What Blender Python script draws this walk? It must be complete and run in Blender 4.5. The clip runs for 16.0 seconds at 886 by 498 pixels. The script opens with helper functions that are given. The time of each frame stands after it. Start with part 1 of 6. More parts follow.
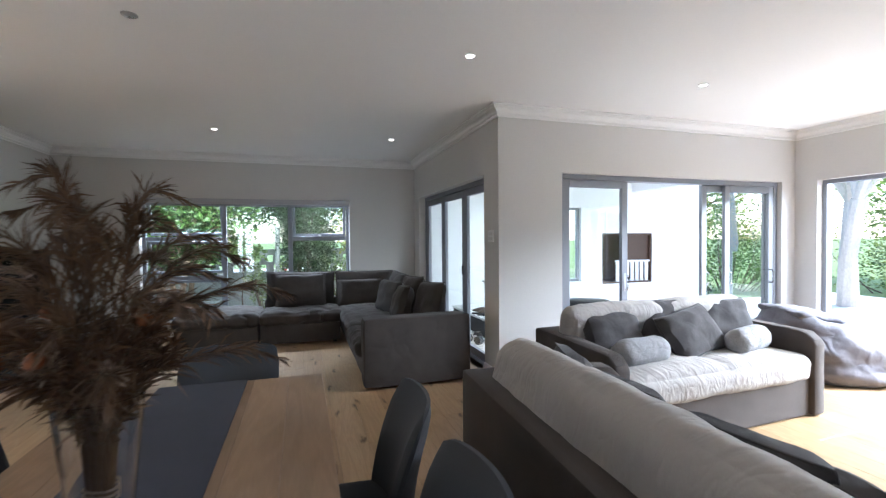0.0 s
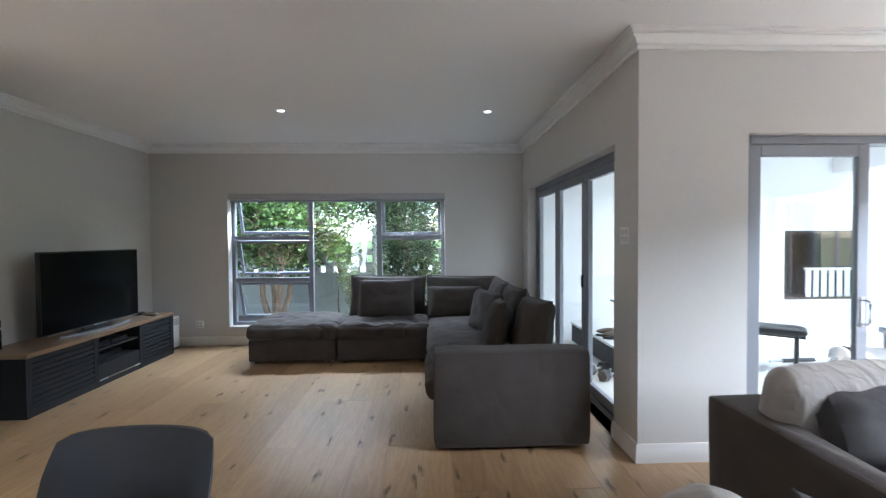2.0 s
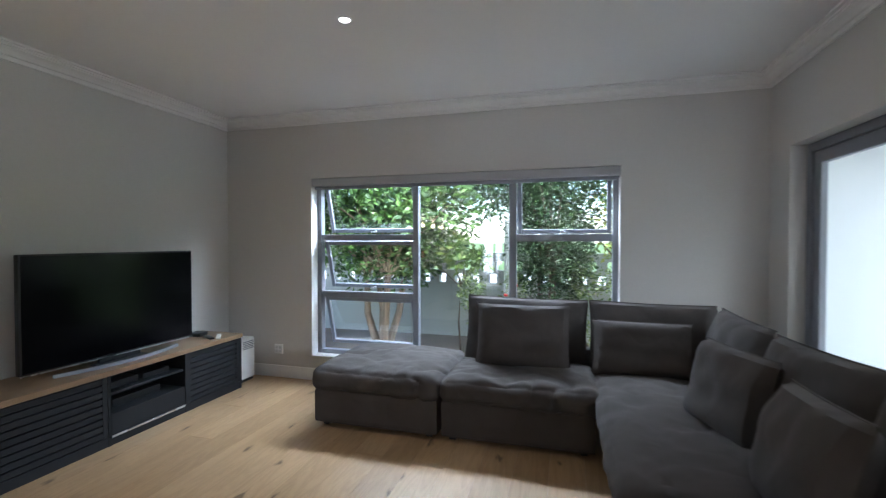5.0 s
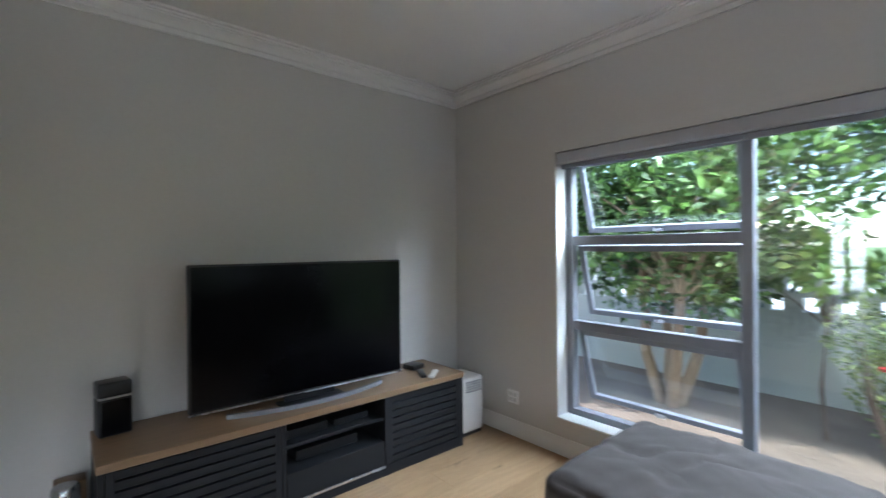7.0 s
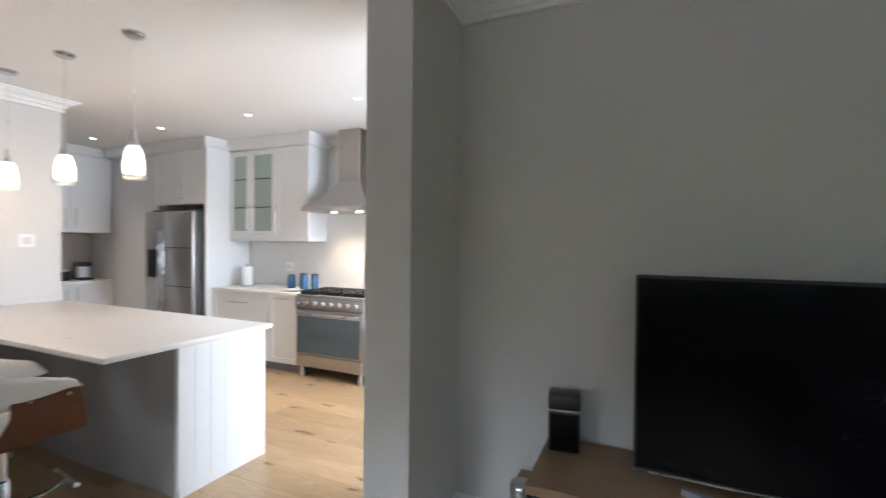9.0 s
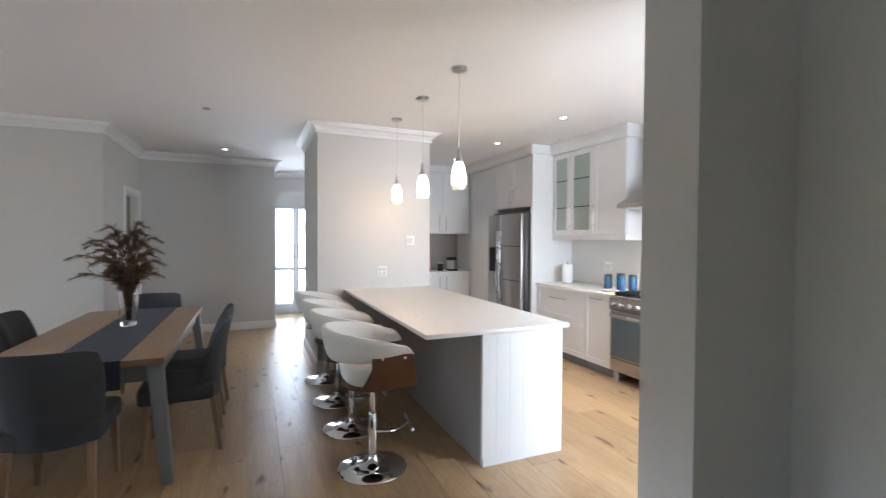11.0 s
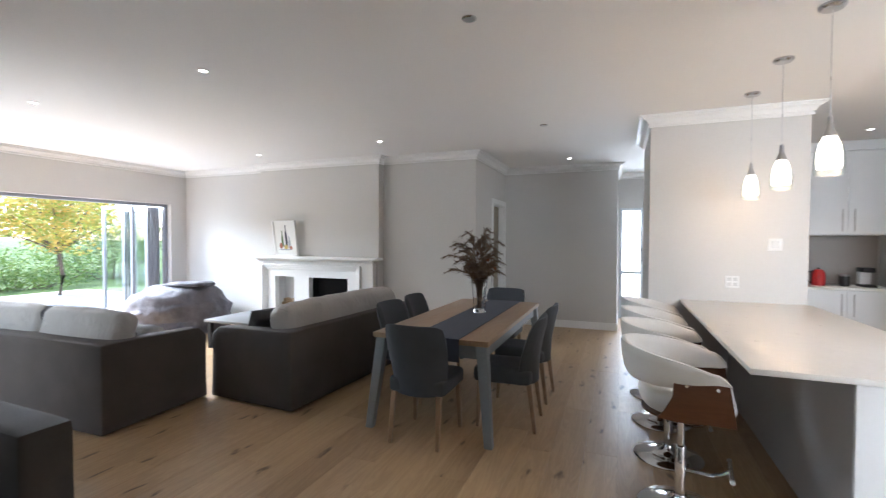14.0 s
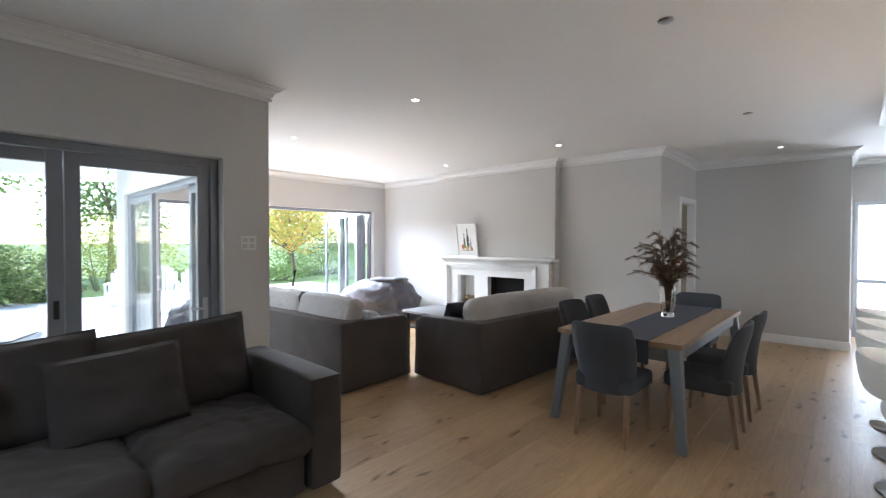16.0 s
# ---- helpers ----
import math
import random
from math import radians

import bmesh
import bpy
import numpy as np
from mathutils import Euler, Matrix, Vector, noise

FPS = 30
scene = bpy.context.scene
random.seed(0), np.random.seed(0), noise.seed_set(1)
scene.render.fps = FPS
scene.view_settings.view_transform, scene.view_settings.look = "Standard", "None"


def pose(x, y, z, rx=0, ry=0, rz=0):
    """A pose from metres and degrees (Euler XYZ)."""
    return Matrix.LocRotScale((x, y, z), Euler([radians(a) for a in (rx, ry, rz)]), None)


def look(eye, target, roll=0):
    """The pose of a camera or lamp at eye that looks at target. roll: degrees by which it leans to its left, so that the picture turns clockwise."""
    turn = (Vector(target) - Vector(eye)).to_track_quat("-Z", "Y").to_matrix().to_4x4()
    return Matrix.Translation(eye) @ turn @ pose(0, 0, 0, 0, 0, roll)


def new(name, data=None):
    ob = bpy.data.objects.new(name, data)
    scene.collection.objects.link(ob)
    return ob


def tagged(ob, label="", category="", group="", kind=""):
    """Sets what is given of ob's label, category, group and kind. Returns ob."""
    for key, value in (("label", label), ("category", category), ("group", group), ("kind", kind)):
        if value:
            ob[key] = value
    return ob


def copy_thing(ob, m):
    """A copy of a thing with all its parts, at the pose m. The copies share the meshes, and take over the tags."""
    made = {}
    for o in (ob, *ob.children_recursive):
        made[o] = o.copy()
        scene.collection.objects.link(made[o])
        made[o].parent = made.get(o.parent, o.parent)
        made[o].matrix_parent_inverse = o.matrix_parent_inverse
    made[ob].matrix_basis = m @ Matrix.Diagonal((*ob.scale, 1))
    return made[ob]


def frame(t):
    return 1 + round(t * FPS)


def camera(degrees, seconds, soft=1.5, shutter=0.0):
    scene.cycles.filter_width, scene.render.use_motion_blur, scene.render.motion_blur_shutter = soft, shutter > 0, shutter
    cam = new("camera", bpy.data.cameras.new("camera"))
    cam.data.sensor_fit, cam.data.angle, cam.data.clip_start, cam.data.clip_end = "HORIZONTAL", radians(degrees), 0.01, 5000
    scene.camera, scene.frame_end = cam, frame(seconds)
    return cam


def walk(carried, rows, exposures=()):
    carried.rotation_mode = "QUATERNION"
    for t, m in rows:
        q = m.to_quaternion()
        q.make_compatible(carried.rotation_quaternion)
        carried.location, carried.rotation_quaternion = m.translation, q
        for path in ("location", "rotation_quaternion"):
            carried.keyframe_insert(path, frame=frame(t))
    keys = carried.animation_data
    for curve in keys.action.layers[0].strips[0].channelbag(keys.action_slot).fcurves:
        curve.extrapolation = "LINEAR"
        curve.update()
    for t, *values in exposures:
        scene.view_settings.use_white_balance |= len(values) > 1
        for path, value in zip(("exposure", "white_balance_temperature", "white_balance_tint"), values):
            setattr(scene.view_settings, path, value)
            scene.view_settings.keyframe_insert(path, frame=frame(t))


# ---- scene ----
cam = camera(89.9, 16.0, soft=1.2, shutter=0.4)
PATH = [
    (0, (0.22, -0.287, 1.463), (0.826, 1.618, 1.419), -0.5),
    (0.5, (0.431, -0.038, 1.483), (0.927, 1.899, 1.437), -0.5),
    (1, (0.596, 0.281, 1.494), (0.911, 2.255, 1.444), -0.5),
    (1.5, (0.679, 0.622, 1.487), (0.862, 2.613, 1.441), -0.4),
    (2, (0.733, 0.949, 1.481), (0.804, 2.947, 1.432), -0.4),
    (2.5, (0.737, 1.268, 1.445), (0.699, 3.268, 1.407), -0.3),
    (3, (0.735, 1.592, 1.457), (0.616, 3.589, 1.419), -0.2),
    (5.5, (0.392, 3.539, 1.47), (-0.322, 5.406, 1.436), -0.0),
    (6, (0.201, 3.939, 1.48), (-0.729, 5.709, 1.451), -0.1),
    (6.5, (0.034, 4.307, 1.45), (-1.167, 5.906, 1.43), -0.5),
    (7, (-0.194, 4.602, 1.459), (-1.711, 5.905, 1.452), -0.5),
    (7.5, (-0.388, 4.777, 1.415), (-2.197, 5.627, 1.435), -0.2),
    (8, (-0.618, 4.968, 1.495), (-2.604, 5.207, 1.472), 0.0),
    (8.5, (-0.779, 5.022, 1.521), (-2.762, 4.758, 1.484), 0.3),
    (9, (-0.842, 5.116, 1.496), (-2.664, 4.293, 1.47), 0.6),
    (9.5, (-0.868, 5.209, 1.502), (-2.481, 4.028, 1.472), 0.6),
    (10, (-0.968, 5.293, 1.509), (-2.322, 3.822, 1.47), 0.5),
    (12.5, (-1.343, 5.145, 1.497), (-1.312, 3.146, 1.451), 0.2),
    (13, (-1.42, 5.189, 1.496), (-1.124, 3.211, 1.45), 0.1),
    (13.5, (-1.5, 5.223, 1.49), (-0.984, 3.291, 1.449), 0.0),
    (14, (-1.54, 5.208, 1.523), (-0.799, 3.351, 1.478), 0.2),
    (14.5, (-1.577, 5.212, 1.517), (-0.61, 3.462, 1.473), 0.1),
    (15, (-1.552, 5.289, 1.513), (-0.404, 3.651, 1.476), -0.1),
    (15.5, (-1.528, 5.417, 1.523), (-0.261, 3.87, 1.483), 0.0),
    (16, (-1.54, 5.537, 1.509), (-0.18, 4.071, 1.473), 0.1),
]
walk(cam, [(t, look(eye, target, roll)) for t, eye, target, roll in PATH], exposures=[(0.0, 2.53, 5720, 10), (10.0, 2.53, 5720, 10), (12.5, 2.58, 5800, 10)])

# ---- light ----
world = bpy.data.worlds.new("sky")
scene.world = world
world.use_nodes = True
wn = world.node_tree.nodes
sky = wn.new("ShaderNodeTexSky")
sky.sky_type, sky.sun_disc = "NISHITA", False
sky.sun_elevation, sky.sun_rotation = radians(53.1), radians(96)
world.node_tree.links.new(sky.outputs[0], wn["Background"].inputs[0])
wn["Background"].inputs[1].default_value = 0.15


def lamp(name, kind, energy, m, colour=(1, 1, 1)):
    data = bpy.data.lights.new(name, kind)
    data.energy, data.color = energy, colour
    ob = new(name, data)
    ob.matrix_world = m
    return ob, data


sun, sun_data = lamp("sun", "SUN", 2.0, look((30 * math.sin(radians(96)), 30 * math.cos(radians(96)), 40.0), (0, 0, 0)), (1, 0.95, 0.88))
sun_data.angle = radians(0.6)


def opening_light(name, energy, eye, target, w, h, colour=(0.93, 0.97, 1.0), spread=180):
    """An added area lamp that stands in for the sky's light, mostly through an opening."""
    ob, data = lamp(name, "AREA", energy, look(eye, target), colour)
    data.shape, data.size, data.size_y = "RECTANGLE", w, h
    data.spread = radians(spread)
    return ob


opening_light("sky_light_kitchen_window", 35, (-4.3, 5.55, 1.7), (-4.0, 3.4, 0.0), 1.7, 1.5)
opening_light("sky_light_entrance_door", 16, (-2.2, -4.7, 1.3), (-1.6, 0, 1.3), 1.4, 2.0)
opening_light("sky_light_living_opening", 290, (8.4, 0.35, 3.1), (0.5, 1.5, 0.4), 3.4, 1.5, spread=120)
opening_light("sky_light_tv_window", 92, (-0.5, 7.95, 2.75), (-0.9, 4.8, 1.2), 2.8, 0.8, (0.84, 0.93, 1.0))
# added fill lamp below the closed patio soffit, in place of side daylight
opening_light("patio_fill_light", 16, (4.4, 5.6, 2.42), (4.2, 5.2, 0.0), 3.2, 2.6)

# ---- materials ----


def nodes_of(name):
    m = bpy.data.materials.new(name)
    m.use_nodes = True
    return m, m.node_tree.nodes, m.node_tree.links, m.node_tree.nodes["Principled BSDF"]


def surface(name, colour, rough=0.6, metal=0.0, vary=0.08, scale=3.0, fine=120.0, bump=0.1, sheen=0.0, stretch=(1, 1, 1), coat=0.0, depth=0.002, crease=0.0, crease_scale=7.0, spec=0.5):
    """Base colour with a broad and a fine variation, and fine relief, in object space."""
    m, n, l, b = nodes_of(name)
    co = n.new("ShaderNodeTexCoord")
    mp = n.new("ShaderNodeMapping")
    mp.inputs["Scale"].default_value = stretch
    l.new(co.outputs["Object"], mp.inputs[0])
    big, small = n.new("ShaderNodeTexNoise"), n.new("ShaderNodeTexNoise")
    big.inputs["Scale"].default_value, small.inputs["Scale"].default_value = scale, fine
    big.inputs["Detail"].default_value, small.inputs["Detail"].default_value = 4, 3
    for k in (big, small):
        l.new(mp.outputs[0], k.inputs["Vector"])
    add = n.new("ShaderNodeMath")
    add.operation = "ADD"
    l.new(big.outputs["Fac"], add.inputs[0])
    l.new(small.outputs["Fac"], add.inputs[1])
    ramp = n.new("ShaderNodeMapRange")
    ramp.inputs[1].default_value, ramp.inputs[2].default_value = 0.6, 1.4
    ramp.inputs[3].default_value, ramp.inputs[4].default_value = 1 - vary, 1 + vary
    l.new(add.outputs[0], ramp.inputs[0])
    mix = n.new("ShaderNodeVectorMath")
    mix.operation = "SCALE"
    mix.inputs[0].default_value = colour
    l.new(ramp.outputs[0], mix.inputs["Scale"])
    l.new(mix.outputs[0], b.inputs["Base Color"])
    rr = n.new("ShaderNodeMapRange")
    rr.inputs[3].default_value, rr.inputs[4].default_value = max(rough - 0.06, 0.02), min(rough + 0.06, 1)
    l.new(big.outputs["Fac"], rr.inputs[0])
    l.new(rr.outputs[0], b.inputs["Roughness"])
    b.inputs["Metallic"].default_value = metal
    b.inputs["Sheen Weight"].default_value = sheen
    b.inputs["Coat Weight"].default_value = coat
    if bump:
        bp = n.new("ShaderNodeBump")
        bp.inputs["Strength"].default_value, bp.inputs["Distance"].default_value = bump, depth
        l.new(small.outputs["Fac"], bp.inputs["Height"])
        l.new(bp.outputs[0], b.inputs["Normal"])
        if crease:
            warp, ridge, bp2 = n.new("ShaderNodeTexNoise"), n.new("ShaderNodeTexNoise"), n.new("ShaderNodeBump")
            ab, sub = n.new("ShaderNodeMath"), n.new("ShaderNodeMath")
            ridge.inputs["Scale"].default_value, ridge.inputs["Detail"].default_value, ridge.inputs["Distortion"].default_value = crease_scale, 1.5, 0.5
            l.new(mp.outputs[0], ridge.inputs["Vector"])
            sub.operation, ab.operation = "SUBTRACT", "ABSOLUTE"
            sub.inputs[1].default_value = 0.5
            l.new(ridge.outputs["Fac"], sub.inputs[0])
            l.new(sub.outputs[0], ab.inputs[0])
            bp2.inputs["Strength"].default_value, bp2.inputs["Distance"].default_value = crease, 0.12
            l.new(ab.outputs[0], bp2.inputs["Height"])
            l.new(bp.outputs[0], bp2.inputs["Normal"])
            l.new(bp2.outputs[0], b.inputs["Normal"])
    b.inputs["Specular IOR Level"].default_value = spec
    return m


def wood(name, light, dark, rough=0.45, along=1, ring=9.0, knots=True, streak=0.09):
    """Sawn boards: long grain, knots and a tone of its own for each board."""
    m, n, l, b = nodes_of(name)
    co, info = n.new("ShaderNodeTexCoord"), n.new("ShaderNodeObjectInfo")
    shift = n.new("ShaderNodeVectorMath")
    shift.operation = "MULTIPLY_ADD"
    shift.inputs[1].default_value = (1, 1, 1)
    off = n.new("ShaderNodeVectorMath")
    off.operation = "SCALE"
    off.inputs[0].default_value = (37, 91, 13)
    l.new(info.outputs["Random"], off.inputs["Scale"])
    l.new(co.outputs["Object"], shift.inputs[0])
    l.new(off.outputs[0], shift.inputs[2])
    mp = n.new("ShaderNodeMapping")
    mp.inputs["Scale"].default_value = tuple(0.1 if k == along else 1.0 for k in range(3))
    l.new(shift.outputs[0], mp.inputs[0])
    grain, fine, tone, knot = (n.new("ShaderNodeTexNoise") for _ in range(4))
    for k, sc, de in ((grain, ring, 3), (fine, 160.0, 3), (tone, 1.1, 2)):
        k.inputs["Scale"].default_value, k.inputs["Detail"].default_value = sc, de
        l.new(mp.outputs[0], k.inputs["Vector"])
    grain.inputs["Distortion"].default_value = 1.2
    wave = n.new("ShaderNodeMath")
    wave.operation = "SINE"
    mul = n.new("ShaderNodeMath")
    mul.operation = "MULTIPLY"
    mul.inputs[1].default_value = 38
    l.new(grain.outputs["Fac"], mul.inputs[0])
    l.new(mul.outputs[0], wave.inputs[0])
    fac = n.new("ShaderNodeMath")
    fac.operation = "MULTIPLY_ADD"
    fac.inputs[1].default_value = streak
    calm = n.new("ShaderNodeMath")
    calm.operation = "MULTIPLY_ADD"
    calm.inputs[1].default_value, calm.inputs[2].default_value = 0.4, 0.3
    l.new(fine.outputs["Fac"], calm.inputs[0])
    l.new(wave.outputs[0], fac.inputs[0])
    l.new(calm.outputs[0], fac.inputs[2])
    board = n.new("ShaderNodeMath")
    board.operation = "MULTIPLY_ADD"
    board.inputs[1].default_value = 0.36
    l.new(info.outputs["Random"], board.inputs[0])
    l.new(fac.outputs[0], board.inputs[2])
    ramp = n.new("ShaderNodeMapRange")
    ramp.inputs[1].default_value, ramp.inputs[2].default_value = 0.3, 1.15
    l.new(board.outputs[0], ramp.inputs[0])
    mix = n.new("ShaderNodeMix")
    mix.data_type = "RGBA"
    mix.inputs[6].default_value, mix.inputs[7].default_value = (*light, 1), (*dark, 1)
    l.new(ramp.outputs[0], mix.inputs[0])
    out = mix.outputs[2]
    if knots:
        km = n.new("ShaderNodeMapping")
        km.inputs["Scale"].default_value = tuple(0.33 if k == along else 1.0 for k in range(3))
        l.new(shift.outputs[0], km.inputs[0])
        cell = n.new("ShaderNodeTexVoronoi")
        cell.voronoi_dimensions = "2D"
        cell.inputs["Scale"].default_value = 3.8
        rag, ragged = n.new("ShaderNodeTexNoise"), n.new("ShaderNodeVectorMath")
        rag.inputs["Scale"].default_value, rag.inputs["Detail"].default_value = 14.0, 3
        ragged.operation = "MULTIPLY_ADD"
        ragged.inputs[1].default_value = (0.11, 0.11, 0.11)
        l.new(km.outputs[0], rag.inputs["Vector"])
        l.new(rag.outputs["Color"], ragged.inputs[0])
        l.new(km.outputs[0], ragged.inputs[2])
        l.new(ragged.outputs[0], cell.inputs["Vector"])
        kr = n.new("ShaderNodeMapRange")
        kr.inputs[1].default_value, kr.inputs[2].default_value, kr.inputs[3].default_value, kr.inputs[4].default_value = 0.02, 0.10, 0.9, 0.0
        l.new(cell.outputs["Distance"], kr.inputs[0])
        some, both = n.new("ShaderNodeMath"), n.new("ShaderNodeMath")
        some.operation, both.operation = "GREATER_THAN", "MULTIPLY"
        some.inputs[1].default_value = 0.28
        l.new(cell.outputs["Color"], some.inputs[0])
        l.new(some.outputs[0], both.inputs[0])
        l.new(kr.outputs[0], both.inputs[1])
        km2 = n.new("ShaderNodeMix")
        km2.data_type = "RGBA"
        km2.inputs[7].default_value = (dark[0] * 0.3, dark[1] * 0.26, dark[2] * 0.22, 1)
        l.new(both.outputs[0], km2.inputs[0])
        l.new(out, km2.inputs[6])
        out = km2.outputs[2]
    l.new(out, b.inputs["Base Color"])
    rr = n.new("ShaderNodeMapRange")
    rr.inputs[3].default_value, rr.inputs[4].default_value = rough - 0.07, rough + 0.09
    l.new(tone.outputs["Fac"], rr.inputs[0])
    l.new(rr.outputs[0], b.inputs["Roughness"])
    bp = n.new("ShaderNodeBump")
    bp.inputs["Strength"].default_value, bp.inputs["Distance"].default_value = 0.25, 0.001
    l.new(fac.outputs[0], bp.inputs["Height"])
    l.new(bp.outputs[0], b.inputs["Normal"])
    return m


def glass(name, colour=(1, 1, 1), rough=0.0):
    m, n, l, b = nodes_of(name)
    b.inputs["Base Color"].default_value = (*colour, 1)
    b.inputs["Roughness"].default_value = rough
    b.inputs["Transmission Weight"].default_value = 1
    b.inputs["IOR"].default_value = 1.45
    return m


def pane_glass(name, tint=(0.97, 0.99, 0.98), gloss=0.06):
    """Thin window glass: clear, with a weak mirror image that grows at a slant."""
    m, n, l, b = nodes_of(name)
    n.remove(b)
    tr, gl, mx, lw = n.new("ShaderNodeBsdfTransparent"), n.new("ShaderNodeBsdfGlossy"), n.new("ShaderNodeMixShader"), n.new("ShaderNodeLayerWeight")
    tr.inputs[0].default_value = (*tint, 1)
    gl.inputs["Roughness"].default_value = 0.01
    up, mr = n.new("ShaderNodeMath"), n.new("ShaderNodeMapRange")
    up.operation = "POWER"
    up.inputs[1].default_value = 5
    mr.inputs[3].default_value, mr.inputs[4].default_value = gloss * 0.5, 0.6
    l.new(lw.outputs["Facing"], up.inputs[0])
    l.new(up.outputs[0], mr.inputs[0])
    l.new(mr.outputs[0], mx.inputs[0])
    l.new(tr.outputs[0], mx.inputs[1])
    l.new(gl.outputs[0], mx.inputs[2])
    l.new(mx.outputs[0], n["Material Output"].inputs[0])
    return m


def glow(name, colour, strength):
    m, n, l, b = nodes_of(name)
    b.inputs["Base Color"].default_value = (*colour, 1)
    b.inputs["Emission Color"].default_value = (*colour, 1)
    b.inputs["Emission Strength"].default_value = strength
    return m


def leaf(name, colour, other, through_light=0.35):
    m, n, l, b = nodes_of(name)
    geo = n.new("ShaderNodeNewGeometry")
    mix = n.new("ShaderNodeMix")
    mix.data_type = "RGBA"
    mix.inputs[6].default_value, mix.inputs[7].default_value = (*colour, 1), (*other, 1)
    l.new(geo.outputs["Random Per Island"], mix.inputs[0])
    l.new(mix.outputs[2], b.inputs["Base Color"])
    b.inputs["Roughness"].default_value = 0.45
    tl, mx = n.new("ShaderNodeBsdfTranslucent"), n.new("ShaderNodeMixShader")
    l.new(mix.outputs[2], tl.inputs[0])
    mx.inputs[0].default_value = through_light
    l.new(b.outputs[0], mx.inputs[1])
    l.new(tl.outputs[0], mx.inputs[2])
    l.new(mx.outputs[0], n["Material Output"].inputs[0])
    return m


WALL = surface("greige_wall_paint", (0.585, 0.57, 0.548), 0.75, vary=0.03, scale=0.8, fine=55, bump=0.25, depth=0.0015)
CEIL = surface("white_ceiling_paint", (0.80, 0.795, 0.785), 0.85, vary=0.02, scale=0.6, fine=70, bump=0.15)
TRIM = surface("white_trim_paint", (0.78, 0.775, 0.76), 0.4, vary=0.02, fine=80, bump=0.05)
PATIO_WALL = surface("white_outdoor_plaster", (0.78, 0.79, 0.79), 0.85, vary=0.04, scale=1.0, fine=60, bump=0.3)
PLANK = wood("oak_floor", (0.49, 0.335, 0.185), (0.265, 0.165, 0.083), 0.33)
OAK = wood("oak_top", (0.27, 0.175, 0.10), (0.16, 0.10, 0.055), 0.42, ring=7, knots=False)
TABLE_OAK = wood("table_oak", (0.36, 0.24, 0.145), (0.20, 0.125, 0.07), 0.4, ring=7, knots=False)
LEG_WOOD = wood("chair_leg_wood", (0.34, 0.22, 0.13), (0.2, 0.125, 0.075), 0.45, along=2, knots=False)
WALNUT = wood("walnut_veneer", (0.13, 0.05, 0.021), (0.06, 0.021, 0.010), 0.3, knots=False)
LOG = wood("log_bark", (0.42, 0.3, 0.18), (0.25, 0.16, 0.09), 0.8)
ALU = surface("grey_aluminium", (0.24, 0.25, 0.28), 0.45, metal=0.25, vary=0.04, fine=200, bump=0.03)
UNIT_GREY = surface("dark_grey_paint", (0.015, 0.016, 0.018), 0.6, vary=0.08, fine=90, bump=0.06, spec=0.22)
TABLE_GREY = surface("blue_grey_paint", (0.165, 0.182, 0.195), 0.5, vary=0.1, fine=70, bump=0.1)
SOFA = surface("charcoal_linen", (0.062, 0.054, 0.050), 0.95, vary=0.22, scale=5, fine=420, bump=0.5, sheen=0.06, crease=0.18, crease_scale=3.6, spec=0.2)
LOVESEAT = surface("dark_brown_grey_linen", (0.084, 0.072, 0.066), 0.95, vary=0.22, scale=4, fine=380, bump=0.5, sheen=0.06, crease=0.05, crease_scale=4, spec=0.2)
THROW = surface("pale_crumpled_slipcover", (0.40, 0.38, 0.36), 0.92, vary=0.06, scale=6, fine=300, bump=0.4, sheen=0.1, crease=0.26, crease_scale=15, spec=0.2, stretch=(1, 0.4, 0.55))
PLUSH = surface("pale_grey_plush", (0.27, 0.27, 0.28), 0.95, vary=0.25, scale=10, fine=140, bump=0.7, sheen=0.1, depth=0.006, crease=0.3, crease_scale=7, spec=0.2)
PILLOW = surface("dark_velvet_pillow", (0.055, 0.051, 0.052), 0.9, vary=0.25, scale=7, fine=350, bump=0.4, sheen=0.15, crease=0.2, crease_scale=5, spec=0.2)
FUR = surface("grey_plush", (0.12, 0.115, 0.13), 0.95, vary=0.3, scale=9, fine=140, bump=0.8, sheen=0.1, depth=0.006, crease=0.45, crease_scale=5, spec=0.2)
CHAIR = surface("slate_chair_fabric", (0.056, 0.060, 0.068), 0.92, vary=0.18, scale=6, fine=420, bump=0.4, sheen=0.08, spec=0.2)
RUNNER = surface("slate_table_runner", (0.048, 0.052, 0.070), 0.95, vary=0.14, scale=8, fine=500, bump=0.5, sheen=0.04, spec=0.2)
BLACK = surface("black_plastic", (0.012, 0.012, 0.013), 0.35, vary=0.1, bump=0.03)
SCREEN = surface("dark_screen", (0.003, 0.003, 0.004), 0.16, vary=0.02, bump=0, spec=0.12)
STEEL = surface("brushed_steel", (0.42, 0.40, 0.385), 0.32, metal=1, vary=0.08, scale=2, fine=260, bump=0.06, stretch=(1, 0.05, 1))
CHROME = surface("chrome", (0.75, 0.75, 0.76), 0.07, metal=1, vary=0.02, bump=0)
SILVER = surface("satin_silver", (0.52, 0.52, 0.53), 0.28, metal=0.9, vary=0.03, bump=0)
CUPBOARD = surface("white_cupboard_lacquer", (0.70, 0.70, 0.70), 0.35, vary=0.02, fine=90, bump=0.04)
STONE = surface("white_quartz", (0.74, 0.72, 0.69), 0.3, vary=0.05, scale=12, fine=180, bump=0.0)
# white island panel; the shade under the overhang is put into this grey
ISLAND_SHADED = surface("shaded_white_island_panel", (0.36, 0.35, 0.345), 0.4, vary=0.04, fine=60, bump=0.04)
